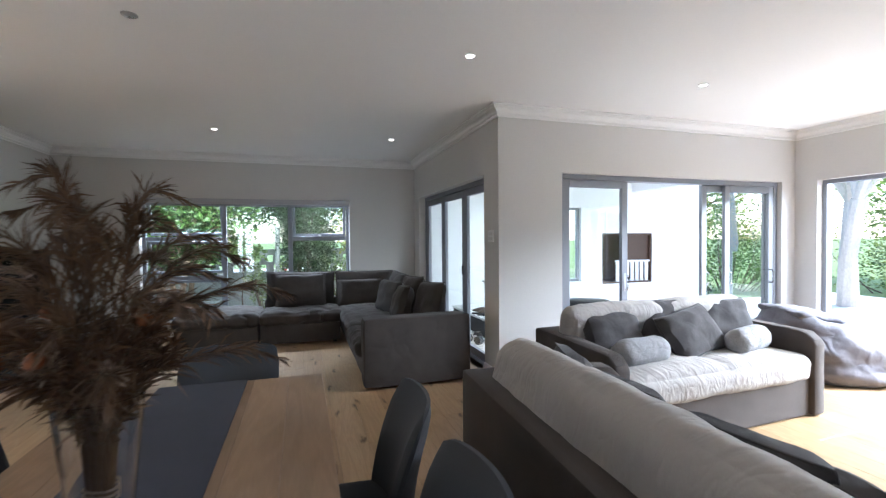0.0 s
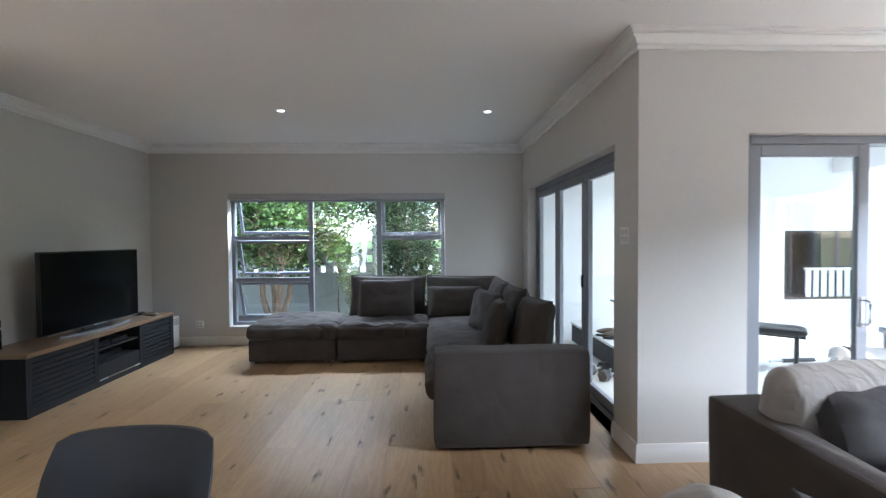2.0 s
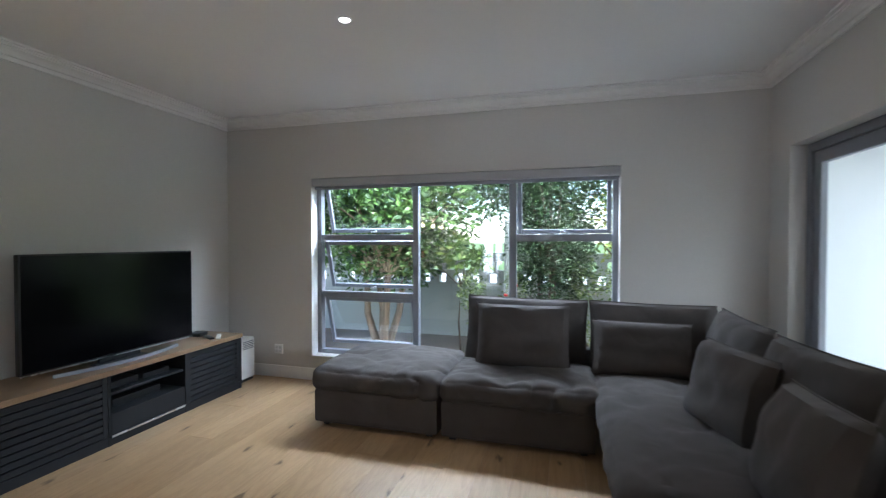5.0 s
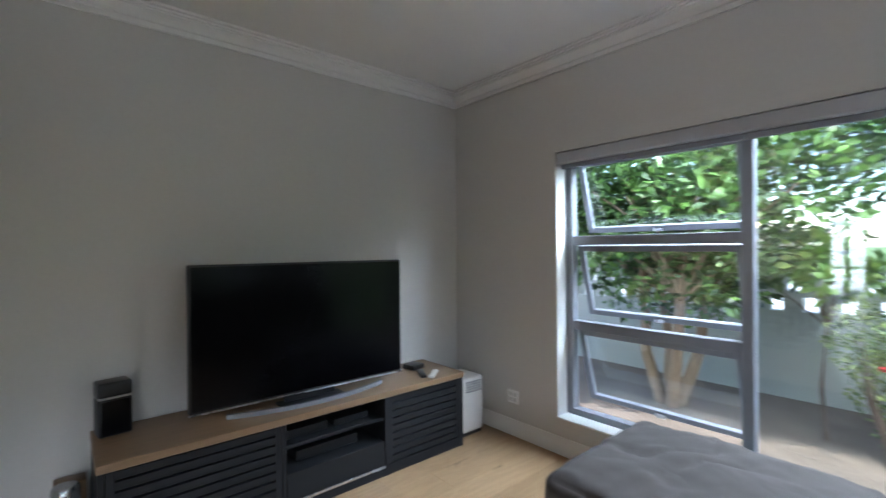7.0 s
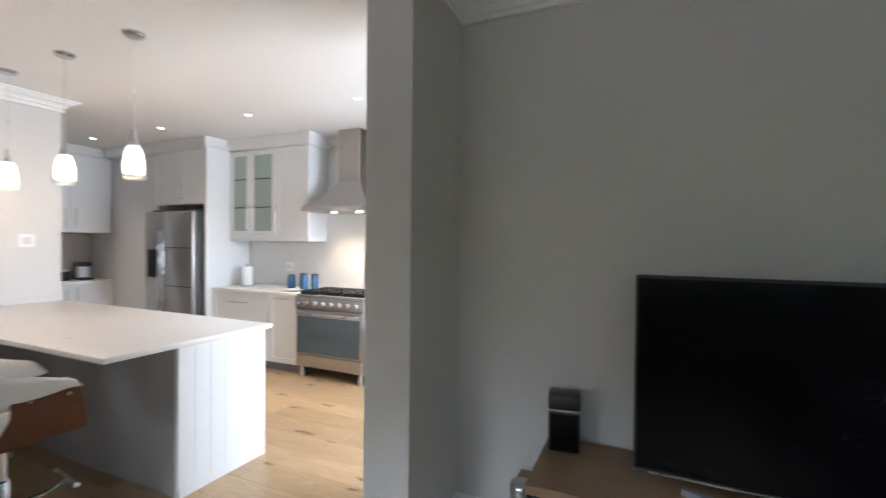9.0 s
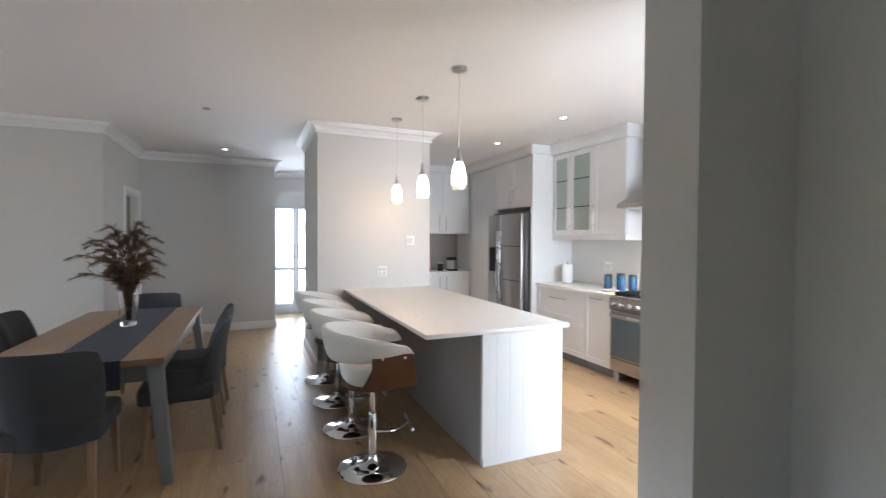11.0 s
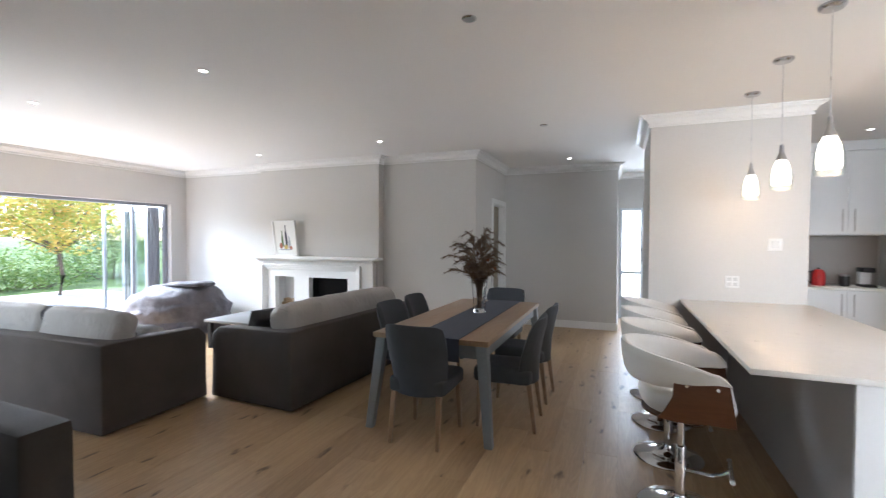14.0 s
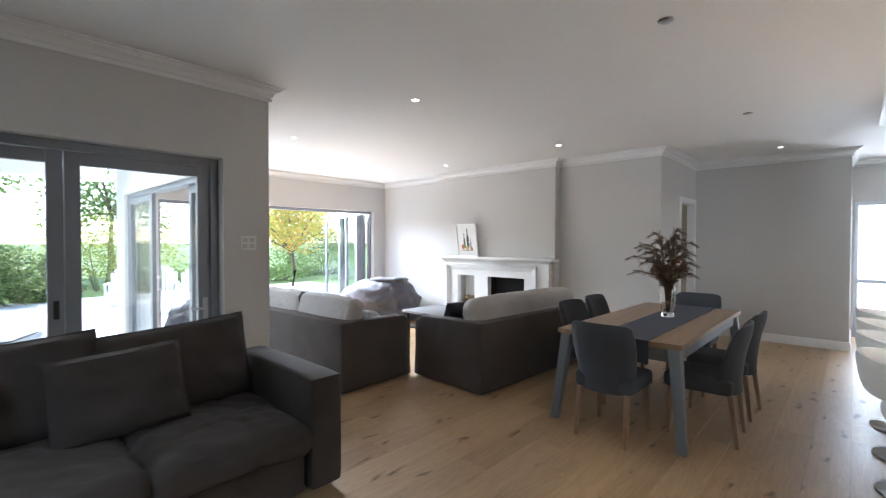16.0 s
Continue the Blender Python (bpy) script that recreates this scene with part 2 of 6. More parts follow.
LEATHER = surface("white_leather", (0.72, 0.71, 0.69), 0.42, vary=0.04, scale=8, fine=260, bump=0.25)
DARK_HOLE = surface("soot_black", (0.012, 0.011, 0.011), 0.9, vary=0.3, scale=5, bump=0.4)
GREY_GLASS = surface("oven_glass", (0.09, 0.11, 0.12), 0.06, vary=0.05, bump=0)
BLUE = surface("blue_jar", (0.03, 0.10, 0.22), 0.25, vary=0.1, bump=0)
RED = surface("red_enamel", (0.4, 0.02, 0.02), 0.3, bump=0)
PAPER = surface("white_paper", (0.8, 0.8, 0.79), 0.9, vary=0.03, fine=140, bump=0.3)
PANE = pane_glass("window_pane", gloss=0.13)
FROST = glass("frosted_pane", (0.95, 0.97, 0.98), 0.35)
CUP_GLASS = surface("pale_green_glass", (0.36, 0.42, 0.39), 0.12, vary=0.03, bump=0)
VASE_GLASS = glass("vase_glass")
LIT = glow("downlight_lens", (1.0, 0.95, 0.88), 4)
OPAL = glow("lit_opal_glass", (1.0, 0.86, 0.70), 0.9)
PLUME = leaf("dried_plume", (0.06, 0.034, 0.018), (0.19, 0.11, 0.06), 0.25)
BERRY = surface("rust_seed_head", (0.22, 0.075, 0.025), 0.8, vary=0.3, scale=30, bump=0.3)
FLOWER = surface("dried_cream_flower", (0.32, 0.24, 0.19), 0.95, vary=0.3, scale=40, bump=0.3)
BARK = surface("tree_bark", (0.12, 0.085, 0.06), 0.9, vary=0.35, scale=8, fine=40, bump=0.8, stretch=(1, 1, 0.3), depth=0.01)
TAN_BARK = surface("tan_bark", (0.26, 0.19, 0.13), 0.9, vary=0.3, scale=8, fine=40, bump=0.7, stretch=(1, 1, 0.3), depth=0.008)
PALE_BARK = surface("pale_bark", (0.48, 0.44, 0.39), 0.9, vary=0.2, scale=6, fine=40, bump=0.6, stretch=(1, 1, 0.3), depth=0.008)
# wide colour range: sunlit highlights and dark depths are put into the leaf tones
LEAF_DARK = leaf("glossy_green_leaf", (0.014, 0.036, 0.010), (0.12, 0.22, 0.045), 0.25)
LEAF_FINE = leaf("fine_dark_needles", (0.014, 0.032, 0.010), (0.055, 0.10, 0.028), 0.2)
LEAF_BRIGHT = leaf("fresh_green_leaf", (0.10, 0.19, 0.04), (0.22, 0.29, 0.07))
LEAF_YELLOW = leaf("yellow_green_leaf", (0.16, 0.24, 0.04), (0.42, 0.40, 0.06))
LEAF_AUTUMN = leaf("yellow_orange_leaf", (0.26, 0.36, 0.06), (0.60, 0.36, 0.08))
LEAF_HEDGE = leaf("hedge_leaf", (0.035, 0.075, 0.022), (0.27, 0.33, 0.11))
BOUNDARY = surface("grey_green_plaster", (0.40, 0.41, 0.37), 0.9, vary=0.1, scale=1.2, fine=50, bump=0.3)
PAVING = surface("pale_paving", (0.60, 0.58, 0.55), 0.8, vary=0.08, scale=1.0, fine=30, bump=0.2)
SOIL = surface("garden_soil", (0.13, 0.10, 0.075), 0.95, vary=0.35, scale=3, fine=40, bump=0.9, depth=0.02)
LAWN = surface("lawn", (0.11, 0.17, 0.045), 0.95, vary=0.3, scale=0.7, fine=60, bump=0.8, depth=0.02)
BRAAI = wood("brown_grain", (0.10, 0.05, 0.03), (0.05, 0.025, 0.016), 0.35, knots=False)
WHITE_PLASTIC = surface("white_plastic", (0.74, 0.74, 0.73), 0.4, vary=0.02, bump=0.02)
SWITCH_GREY = surface("off_white_rocker", (0.56, 0.56, 0.55), 0.35, vary=0.02, bump=0.02)
CANVAS = surface("grey_canvas", (0.2, 0.21, 0.23), 0.9, vary=0.1, fine=300, bump=0.3)
ART = surface("picture_paper", (0.75, 0.75, 0.73), 0.5, vary=0.03, bump=0)

# ---- mesh helpers ----


def mesh_of(bm, name, material, smooth=False):
    me = bpy.data.meshes.new(name)
    bm.to_mesh(me)
    bm.free()
    me.materials.append(material)
    if smooth:
        me.polygons.foreach_set("use_smooth", [True] * len(me.polygons))
        me.set_sharp_from_angle(angle=radians(38))
    return me


def part(name, bm, material, parent=None, label="", smooth=True):
    """One mesh object, under a thing or a part."""
    ob = new(name, mesh_of(bm, name, material, smooth))
    if parent:
        ob.parent = parent
    return tagged(ob, label) if label else ob


def thing(name, label, category, group="", m=None, kind=""):
    ob = new(name)
    ob.empty_display_size = 0.1
    if m is not None:
        ob.matrix_world = m
    return tagged(ob, label, category, group, kind)


def box(x0, x1, y0, y1, z0, z1, bevel=0.0, seg=2, bm=None, m=None):
    bm = bm or bmesh.new()
    mat = Matrix.Translation(((x0 + x1) / 2, (y0 + y1) / 2, (z0 + z1) / 2)) @ Matrix.Diagonal((abs(x1 - x0), abs(y1 - y0), abs(z1 - z0), 1))
    made = bmesh.ops.create_cube(bm, size=1, matrix=(m @ mat) if m is not None else mat)["verts"]
    if bevel:
        edges = list({e for v in made for e in v.link_edges})
        bmesh.ops.bevel(bm, geom=edges, offset=bevel, segments=seg, profile=0.5, affect="EDGES")
    return bm


def tube(points, radii, sides=12, bm=None, caps=True):
    """A round bar through points, with a radius at each."""
    bm = bm or bmesh.new()
    pts = [Vector(p) for p in points]
    radii = radii if isinstance(radii, (list, tuple)) else [radii] * len(pts)
    rings = []
    for i, p in enumerate(pts):
        d = (pts[min(i + 1, len(pts) - 1)] - pts[max(i - 1, 0)]).normalized()
        q = d.to_track_quat("Z", "Y")
        rings.append([bm.verts.new(p + q @ Vector((math.cos(a) * radii[i], math.sin(a) * radii[i], 0))) for a in [2 * math.pi * k / sides for k in range(sides)]])
    for a, b in zip(rings, rings[1:]):
        for k in range(sides):
            bm.faces.new((a[k], a[(k + 1) % sides], b[(k + 1) % sides], b[k]))
    if caps:
        bm.faces.new(rings[0][::-1])
        bm.faces.new(rings[-1])
    return bm


def lathe(profile, sides=24, centre=(0, 0, 0), bm=None):
    """A turned shape from (radius, height) pairs."""
    bm = bm or bmesh.new()
    rings = []
    for r, z in profile:
        if r < 1e-5:
            rings.append([bm.verts.new((centre[0], centre[1], centre[2] + z))])
        else:
            rings.append([bm.verts.new((centre[0] + r * math.cos(2 * math.pi * k / sides), centre[1] + r * math.sin(2 * math.pi * k / sides), centre[2] + z)) for k in range(sides)])
    for a, b in zip(rings, rings[1:]):
        for k in range(sides):
            f = [a[k % len(a)], a[(k + 1) % len(a)], b[(k + 1) % len(b)], b[k % len(b)]]
            f = list(dict.fromkeys(f))
            if len(f) > 2:
                bm.faces.new(f)
    bmesh.ops.recalc_face_normals(bm, faces=bm.faces)
    return bm


def prism(outline, z0, z1, bm=None, bevel=0.0, m=None):
    """An upright prism on a plan outline."""
    bm = bm or bmesh.new()
    lo = [bm.verts.new((x, y, z0)) for x, y in outline]
    hi = [bm.verts.new((x, y, z1)) for x, y in outline]
    n = len(outline)
    faces = [bm.faces.new(lo[::-1]), bm.faces.new(hi)]
    faces += [bm.faces.new((lo[i], lo[(i + 1) % n], hi[(i + 1) % n], hi[i])) for i in range(n)]
    if bevel:
        bmesh.ops.bevel(bm, geom=list({e for f in faces for e in f.edges}), offset=bevel, segments=2, profile=0.5, affect="EDGES")
    bmesh.ops.recalc_face_normals(bm, faces=bm.faces)
    if m is not None:
        bmesh.ops.transform(bm, matrix=m, verts=bm.verts)
    return bm


def soft_box(sx, sy, sz, r=0.06, puff=0.03, wrinkle=0.006, cuts=14, seed=0, m=None, crumple=0.0, bottom=0.3, fold=0.0):
    """An upholstered block: rounded edges, a domed face and shallow creases."""
    bm = bmesh.new()
    bmesh.ops.create_cube(bm, size=2)
    bmesh.ops.subdivide_edges(bm, edges=bm.edges, cuts=cuts, use_grid_fill=True)
    h = Vector((sx / 2, sy / 2, sz / 2))
    r = min(r, h.x * 0.95, h.y * 0.95, h.z * 0.95)
    for v in bm.verts:
        u = v.co.copy()
        p = Vector((u.x * h.x, u.y * h.y, u.z * h.z))
        inner = Vector([max(-h[k] + r, min(h[k] - r, p[k])) for k in range(3)])
        d = p - inner
        if d.length > 1e-6:
            p = inner + d.normalized() * r
        dome = (1 - u.x ** 4) * (1 - u.y ** 4)
        p.z += puff * dome * (1 if u.z > 0 else -bottom) * abs(u.z)
        p.x += puff * 0.5 * u.x * abs(u.x) ** 3 * (1 - u.z ** 2) * (1 - u.y ** 4)
        p.y += puff * 0.5 * u.y * abs(u.y) ** 3 * (1 - u.z ** 2) * (1 - u.x ** 4)
        q = Vector((p.x * 5 + seed * 7.3, p.y * 5 + seed * 1.7, p.z * 5))
        w = noise.noise(q) + 0.5 * noise.noise(q * 2.7)
        if crumple:
            w2 = noise.noise(Vector((p.x * 9 + p.y * 6 + seed, p.y * 13 - p.x * 5, p.z * 11)))
            p += p.normalized() * crumple * (1 - abs(w2) * 3)
        if fold:
            w -= fold / wrinkle * max(0.0, 1 - 9 * abs(noise.noise(q * 0.55 + Vector((noise.noise(q) * 0.4, 3, 0))))) * max(0, min(1, 1.3 * noise.noise(q * 0.35) + 0.5))
        p += (p - inner).normalized() * wrinkle * w if (p - inner).length > 1e-6 else Vector((0, 0, 0))
        v.co = p
    if m is not None:
        bmesh.ops.transform(bm, matrix=m, verts=bm.verts)
    return bm


def pillow_mesh(w, h, t, seed=0, m=None, n=16):
    """A scatter cushion standing in its x-z plane, pinched at the corners."""
    bm = bmesh.new()
    grid = {}
    for s in (1, -1):
        for i in range(n + 1):
            for j in range(n + 1):
                u, v = 2 * i / n - 1, 2 * j / n - 1
                edge = i in (0, n) or j in (0, n)
                if edge and s < 0:
                    grid[s, i, j] = grid[1, i, j]
                    continue
                pin = 1 - 0.035 * (1 - u * u) * abs(v) ** 3
                pin2 = 1 - 0.035 * (1 - v * v) * abs(u) ** 3
                th = t / 2 * (max(0.0, (1 - u ** 4) * (1 - v ** 4))) ** 0.42
                th *= 1 + 0.25 * noise.noise(Vector((u * 2 + seed * 3.1, v * 2, s * 3)))
                grid[s, i, j] = bm.verts.new((u * w / 2 * pin2, s * th, v * h / 2 * pin))
    for s in (1, -1):
        for i in range(n):
            for j in range(n):
                f = (grid[s, i, j], grid[s, i + 1, j], grid[s, i + 1, j + 1], grid[s, i, j + 1])
                bm.faces.new(f if s < 0 else f[::-1])
    bmesh.ops.recalc_face_normals(bm, faces=bm.faces)
    if m is not None:
        bmesh.ops.transform(bm, matrix=m, verts=bm.verts)
    return bm


def piping_mesh(w, h, r=0.006, m=None, n=16):
    """The corded seam round a cushion of pillow_mesh's outline."""
    side = [2 * i / n - 1 for i in range(n)]
    rim = [(k, -1) for k in side] + [(1, k) for k in side] + [(-k, 1) for k in side] + [(-1, -k) for k in side]
    rim.append(rim[0])
    pts = [(u * w / 2 * (1 - 0.035 * (1 - v * v) * abs(u) ** 3), 0, v * h / 2 * (1 - 0.035 * (1 - u * u) * abs(v) ** 3)) for u, v in rim]
    bm = tube(pts, r, 6)
    if m is not None:
        bmesh.ops.transform(bm, matrix=m, verts=bm.verts)
    return bm


def sweep(path, profile, bm=None, closed=False):
    """A moulding along a plan path; the profile gives (distance to the left of the path, height)."""
    bm = bm or bmesh.new()
    pts = [Vector(p) for p in path]
    n = len(pts)
    rings = []
    for i, p in enumerate(pts):
        a = (p - pts[i - 1]).normalized() if i or closed else None
        b = (pts[(i + 1) % n] - p).normalized() if i < n - 1 or closed else None
        a, b = a or b, b or a
        na, nb = Vector((-a.y, a.x)), Vector((-b.y, b.x))
        mid = (na + nb).normalized()
        k = 1 / max(0.3, mid.dot(na))
        rings.append([bm.verts.new((p.x + mid.x * d * k, p.y + mid.y * d * k, z)) for d, z in profile])
    pairs = list(zip(rings, rings[1:])) + ([(rings[-1], rings[0])] if closed else [])
    for a, b in pairs:
        for k in range(len(profile)):
            j = (k + 1) % len(profile)
            bm.faces.new((a[k], b[k], b[j], a[j]))
    if not closed:
        bm.faces.new(rings[0])
        bm.faces.new(rings[-1][::-1])
    bmesh.ops.recalc_face_normals(bm, faces=bm.faces)
    return bm


# ---- structure ----
CEIL_Z = 2.79


def wall(name, axis, face, back, a0, a1, openings=(), top=CEIL_Z, material=WALL, z0=-0.1):
    """A wall along axis ('x' or 'y') from a0 to a1 between two planes, with openings (b0, b1, z0, z1) through it."""
    bm = bmesh.new()

    def piece(p0, p1, q0, q1):
        if p1 - p0 < 1e-4 or q1 - q0 < 1e-4:
            return
        lo, hi = min(face, back), max(face, back)
        if axis == "x":
            box(p0, p1, lo, hi, q0, q1, bm=bm)
        else:
            box(lo, hi, p0, p1, q0, q1, bm=bm)
    at = a0
    for b0, b1, c0, c1 in sorted(openings):
        piece(at, b0, z0, top)
        piece(b0, b1, z0, c0)
        piece(b0, b1, c1, top)
        at = b1
    piece(at, a1, z0, top)
    ob = part(name, bm, material, smooth=False)
    return tagged(ob, "matt greige painted plaster wall" if material is WALL else "white painted outdoor plaster wall", "wall", kind="structure")


WIN = (-2.05, 0.99, 0.25, 2.12)
FOLD = (4.15, 6.93, 0.0, 2.155)
SLIDE = (2.83, 6.03, 0.0, 2.15)
EAST = (-0.62, 3.52, 0.0, 2.15)
wall("wall_north_tv", "x", 7.25, 7.47, -3.32, 2.32, [WIN])
wall("wall_west_tv", "y", -3.10, -3.32, 3.96, 7.25)
wall("wall_stub", "x", 4.195, 3.96, -3.10, -2.54)
wall("wall_east_tv", "y", 2.10, 2.32, 3.78, 7.25, [FOLD])
wall("wall_north_living", "x", 3.78, 4.00, 2.32, 6.48, [SLIDE])
wall("wall_east_living", "y", 6.26, 6.48, -1.15, 3.78, [EAST])
wall("wall_south_living", "x", -0.935, -1.15, 0.62, 6.26)
wall("wall_chimney_breast", "x", -0.785, -0.933, 1.92, 4.25, [(2.42, 3.16, 0.12, 0.89), (3.46, 3.86, 0.12, 0.89)])
wall("wall_hall_side", "y", 0.406, 0.62, -2.71, -0.935, [(-2.62, -1.86, 0.0, 2.12)])
wall("wall_hall_back", "x", -2.71, -2.92, -1.50, 0.62)
wall("wall_passage", "y", -1.50, -1.29, -4.22, -2.92)
wall("wall_passage_end", "x", -4.0, -4.22, -3.15, -1.50, [(-2.98, -1.53, 0.0, 2.13)])
wall("wall_passage_west", "y", -2.95, -3.15, -4.0, -1.18)
wall("wall_kitchen_column", "x", 0.133, -1.18, -3.165, -1.82)
wall("wall_kitchen_south", "x", -2.5, -2.7, -5.5, -3.15)
wall("wall_kitchen_west", "y", -5.30, -5.5, -2.5, 5.6)
wall("wall_kitchen_north", "x", 5.6, 5.8, -5.5, -3.32, [(-5.15, -3.45, 0.35, 2.2)])
wall("wall_room_behind_east", "y", 2.6, 2.8, -3.1, -1.15)
wall("wall_room_behind_south", "x", -3.1, -3.3, 0.62, 2.8)
# unseen white wall and paving, added to brighten the frosted door panes
wall("wall_court_backdrop", "x", -6.6, -6.8, -7.0, 2.0, material=PATIO_WALL)
tagged(part("pavement_court_backdrop", box(-7, 2, -6.6, -4.22, -0.119, -0.03), PAVING, smooth=False), "pale paving added unseen behind the frosted door", "paving", kind="structure")

tagged(part("ceiling", box(-5.5, 6.48, -4.22, 7.47, CEIL_Z, CEIL_Z + 0.2), CEIL, smooth=False), "smooth matt white painted ceiling", "ceiling", kind="structure")

# cornice and skirting
OUTLINE = [(2.10, 7.25), (-3.10, 7.25), (-3.10, 4.195), (-2.54, 4.195), (-2.54, 3.96), (-3.32, 3.96), (-3.32, 5.6), (-5.3, 5.6), (-5.3, -2.5), (-3.165, -2.5),
           (-3.165, 0.133), (-1.82, 0.133), (-1.82, -1.18), (-2.95, -1.18), (-2.95, -4.0), (-1.5, -4.0), (-1.5, -2.71), (0.406, -2.71), (0.406, -0.935),
           (1.92, -0.935), (1.92, -0.785), (4.25, -0.785), (4.25, -0.935), (6.26, -0.935), (6.26, 3.78), (2.10, 3.78)]
COVE = [(0, -0.112), (0.020, -0.112), (0.020, -0.092), (0.011, -0.090), (0.011, -0.080), (0.024, -0.076), (0.030, -0.062), (0.042, -0.048), (0.060, -0.038), (0.068, -0.036), (0.068, -0.026), (0.082, -0.026), (0.082, -0.014), (0.106, -0.014), (0.106, 0.002), (0, 0.002)]
tagged(part("trim_cornice", sweep(OUTLINE, [(d, CEIL_Z + z) for d, z in COVE], closed=True), TRIM, smooth=False), "white moulded plaster cornice", "cornice", kind="structure")
SKIRT = [(0, 0), (0.016, 0), (0.016, 0.085), (0.012, 0.092), (0.012, 0.108), (0.006, 0.122), (0, 0.124)]


def skirting(path):
    tagged(part("baseboard", sweep(path, SKIRT), TRIM), "white moulded timber skirting board", "skirting board", kind="structure")


skirting([(2.10, 7.25), (-3.10, 7.25), (-3.10, 4.195), (-2.54, 4.195), (-2.54, 3.96)])
skirting([(2.10, 7.0), (2.10, 7.235)])
skirting([(2.83, 3.78), (2.10, 3.78), (2.10, 4.16)])
skirting([(-3.165, 0.133), (-1.82, 0.133), (-1.82, -1.18), (-2.9, -1.18)])
skirting([(-1.5, -3.98), (-1.5, -2.71), (0.406, -2.71), (0.406, -2.64)])
skirting([(0.406, -1.84), (0.406, -0.935), (1.92, -0.935)])
skirting([(4.25, -0.935), (6.26, -0.935), (6.26, -0.62)])
skirting([(6.26, 3.52), (6.26, 3.78), (6.02, 3.78)])


# ---- windows and doors ----
def bar(parent, name, x0, x1, y0, y1, z0, z1, material=ALU, label=""):
    return part(name, box(x0, x1, y0, y1, z0, z1, 0.004, 1), material, parent, label, smooth=False)


def pane(parent, x0, x1, y0, y1, z0, z1, material=None, m=None):
    ob = part("pane", box(x0, x1, y0, y1, z0, z1, m=m), material or PANE, parent, smooth=False)
    ob.visible_shadow = False
    return ob


def frame_rect(parent, axis, plane, depth, a0, a1, z0, z1, w, name="frame", m=None, material=ALU):
    """A mitred frame in the plane x = plane or y = plane, as one mesh."""
    bm = bmesh.new()
    for b0, b1, c0, c1 in ((a0, a0 + w, z0, z1), (a1 - w, a1, z0, z1), (a0 + w, a1 - w, z0, z0 + w), (a0 + w, a1 - w, z1 - w, z1)):
        if axis == "x":
            box(b0, b1, plane - depth / 2, plane + depth / 2, c0, c1, 0.004, 1, bm=bm)
        else:
            box(plane - depth / 2, plane + depth / 2, b0, b1, c0, c1, 0.004, 1, bm=bm)
    if m is not None:
        bmesh.ops.transform(bm, matrix=m, verts=bm.verts)
    return part(name, bm, material, parent, smooth=False)


def tv_window():
    w = thing("window_1", "grey aluminium window with open top-hung sashes", "window", kind="structure")
    x0, x1, z0, z1 = WIN
    y = 7.40
    frame_rect(w, "x", y, 0.07, x0, x1, z0, z1, 0.055, "window_frame")
    m1, m2 = -0.93, 0.045
    for mx, hw in ((m1, 0.03), (m2, 0.035)):
        bar(w, "mullion", mx - hw, mx + hw, y - 0.034, y + 0.034, z0 + 0.055, z1 - 0.055)
    rows = (0.90, 1.50)
    for z in rows:
        bar(w, "transom", x0 + 0.055, m1 - 0.03, y - 0.033, y + 0.033, z - 0.032, z + 0.032)
    bar(w, "transom", m2 + 0.035, x1 - 0.055, y - 0.033, y + 0.033, 1.46, 1.53)
    pane(w, m1 + 0.03, m2 - 0.035, y - 0.004, y + 0.004, z0 + 0.055, z1 - 0.055)
    pane(w, m2 + 0.035, x1 - 0.055, y - 0.004, y + 0.004, z0 + 0.055, 1.46)
    # sashes: three stand open on the west side, one is shut on the east side
    for lo, hi, open_deg, a0, a1 in ((z0 + 0.055, 0.868, 17, x0 + 0.055, m1 - 0.03), (0.932, 1.468, 17, x0 + 0.055, m1 - 0.03), (1.532, z1 - 0.055, 17, x0 + 0.055, m1 - 0.03), (1.53, z1 - 0.055, 3, m2 + 0.035, x1 - 0.055)):
        turn = Matrix.Translation((0, y + 0.04, hi)) @ Matrix.Rotation(radians(open_deg), 4, "X")
        sash = frame_rect(w, "x", 0, 0.035, a0 + 0.004, a1 - 0.004, lo - hi + 0.004, -0.004, 0.04, "sash", m=turn)
        pane(sash, a0 + 0.044, a1 - 0.044, -0.004, 0.004, lo - hi + 0.044, -0.044, m=turn)
        part("stay", box((a0 + a1) / 2 - 0.03, (a0 + a1) / 2 + 0.03, -0.04, -0.018, lo - hi + 0.008, lo - hi + 0.03, 0.003, 1, m=turn), SILVER, sash, "small silver latch")
    part("window_sill", box(x0, x1, 7.236, 7.365, z0 - 0.001, z0 + 0.012, 0.004, 1), TRIM, w, "white window sill", smooth=False)
    blind = thing("roller_blind", "rolled-up pale grey roller blind above the window", "blind")
    part("cassette", box(x0 + 0.005, x1 - 0.005, 7.245, 7.325, 2.035, 2.117, 0.014, 3), surface("blind_grey", (0.42, 0.42, 0.44), 0.6, vary=0.04, fine=200, bump=0.1), blind)
    part("bottom_rail", box(x0 + 0.03, x1 - 0.03, 7.272, 7.292, 2.0, 2.033, 0.005, 1), ALU, blind)
    # plain white reveals
    tagged(part("trim_window_reveal", box(x0 - 0.001, x0 + 0.008, 7.244, 7.36, z0, 2.02), TRIM, smooth=False), "white painted window reveal", "reveal", kind="structure")
    tagged(part("trim_window_reveal", box(x1 - 0.008, x1 + 0.001, 7.244, 7.36, z0, 2.02), TRIM, smooth=False), "white painted window reveal", "reveal", kind="structure")


tv_window()


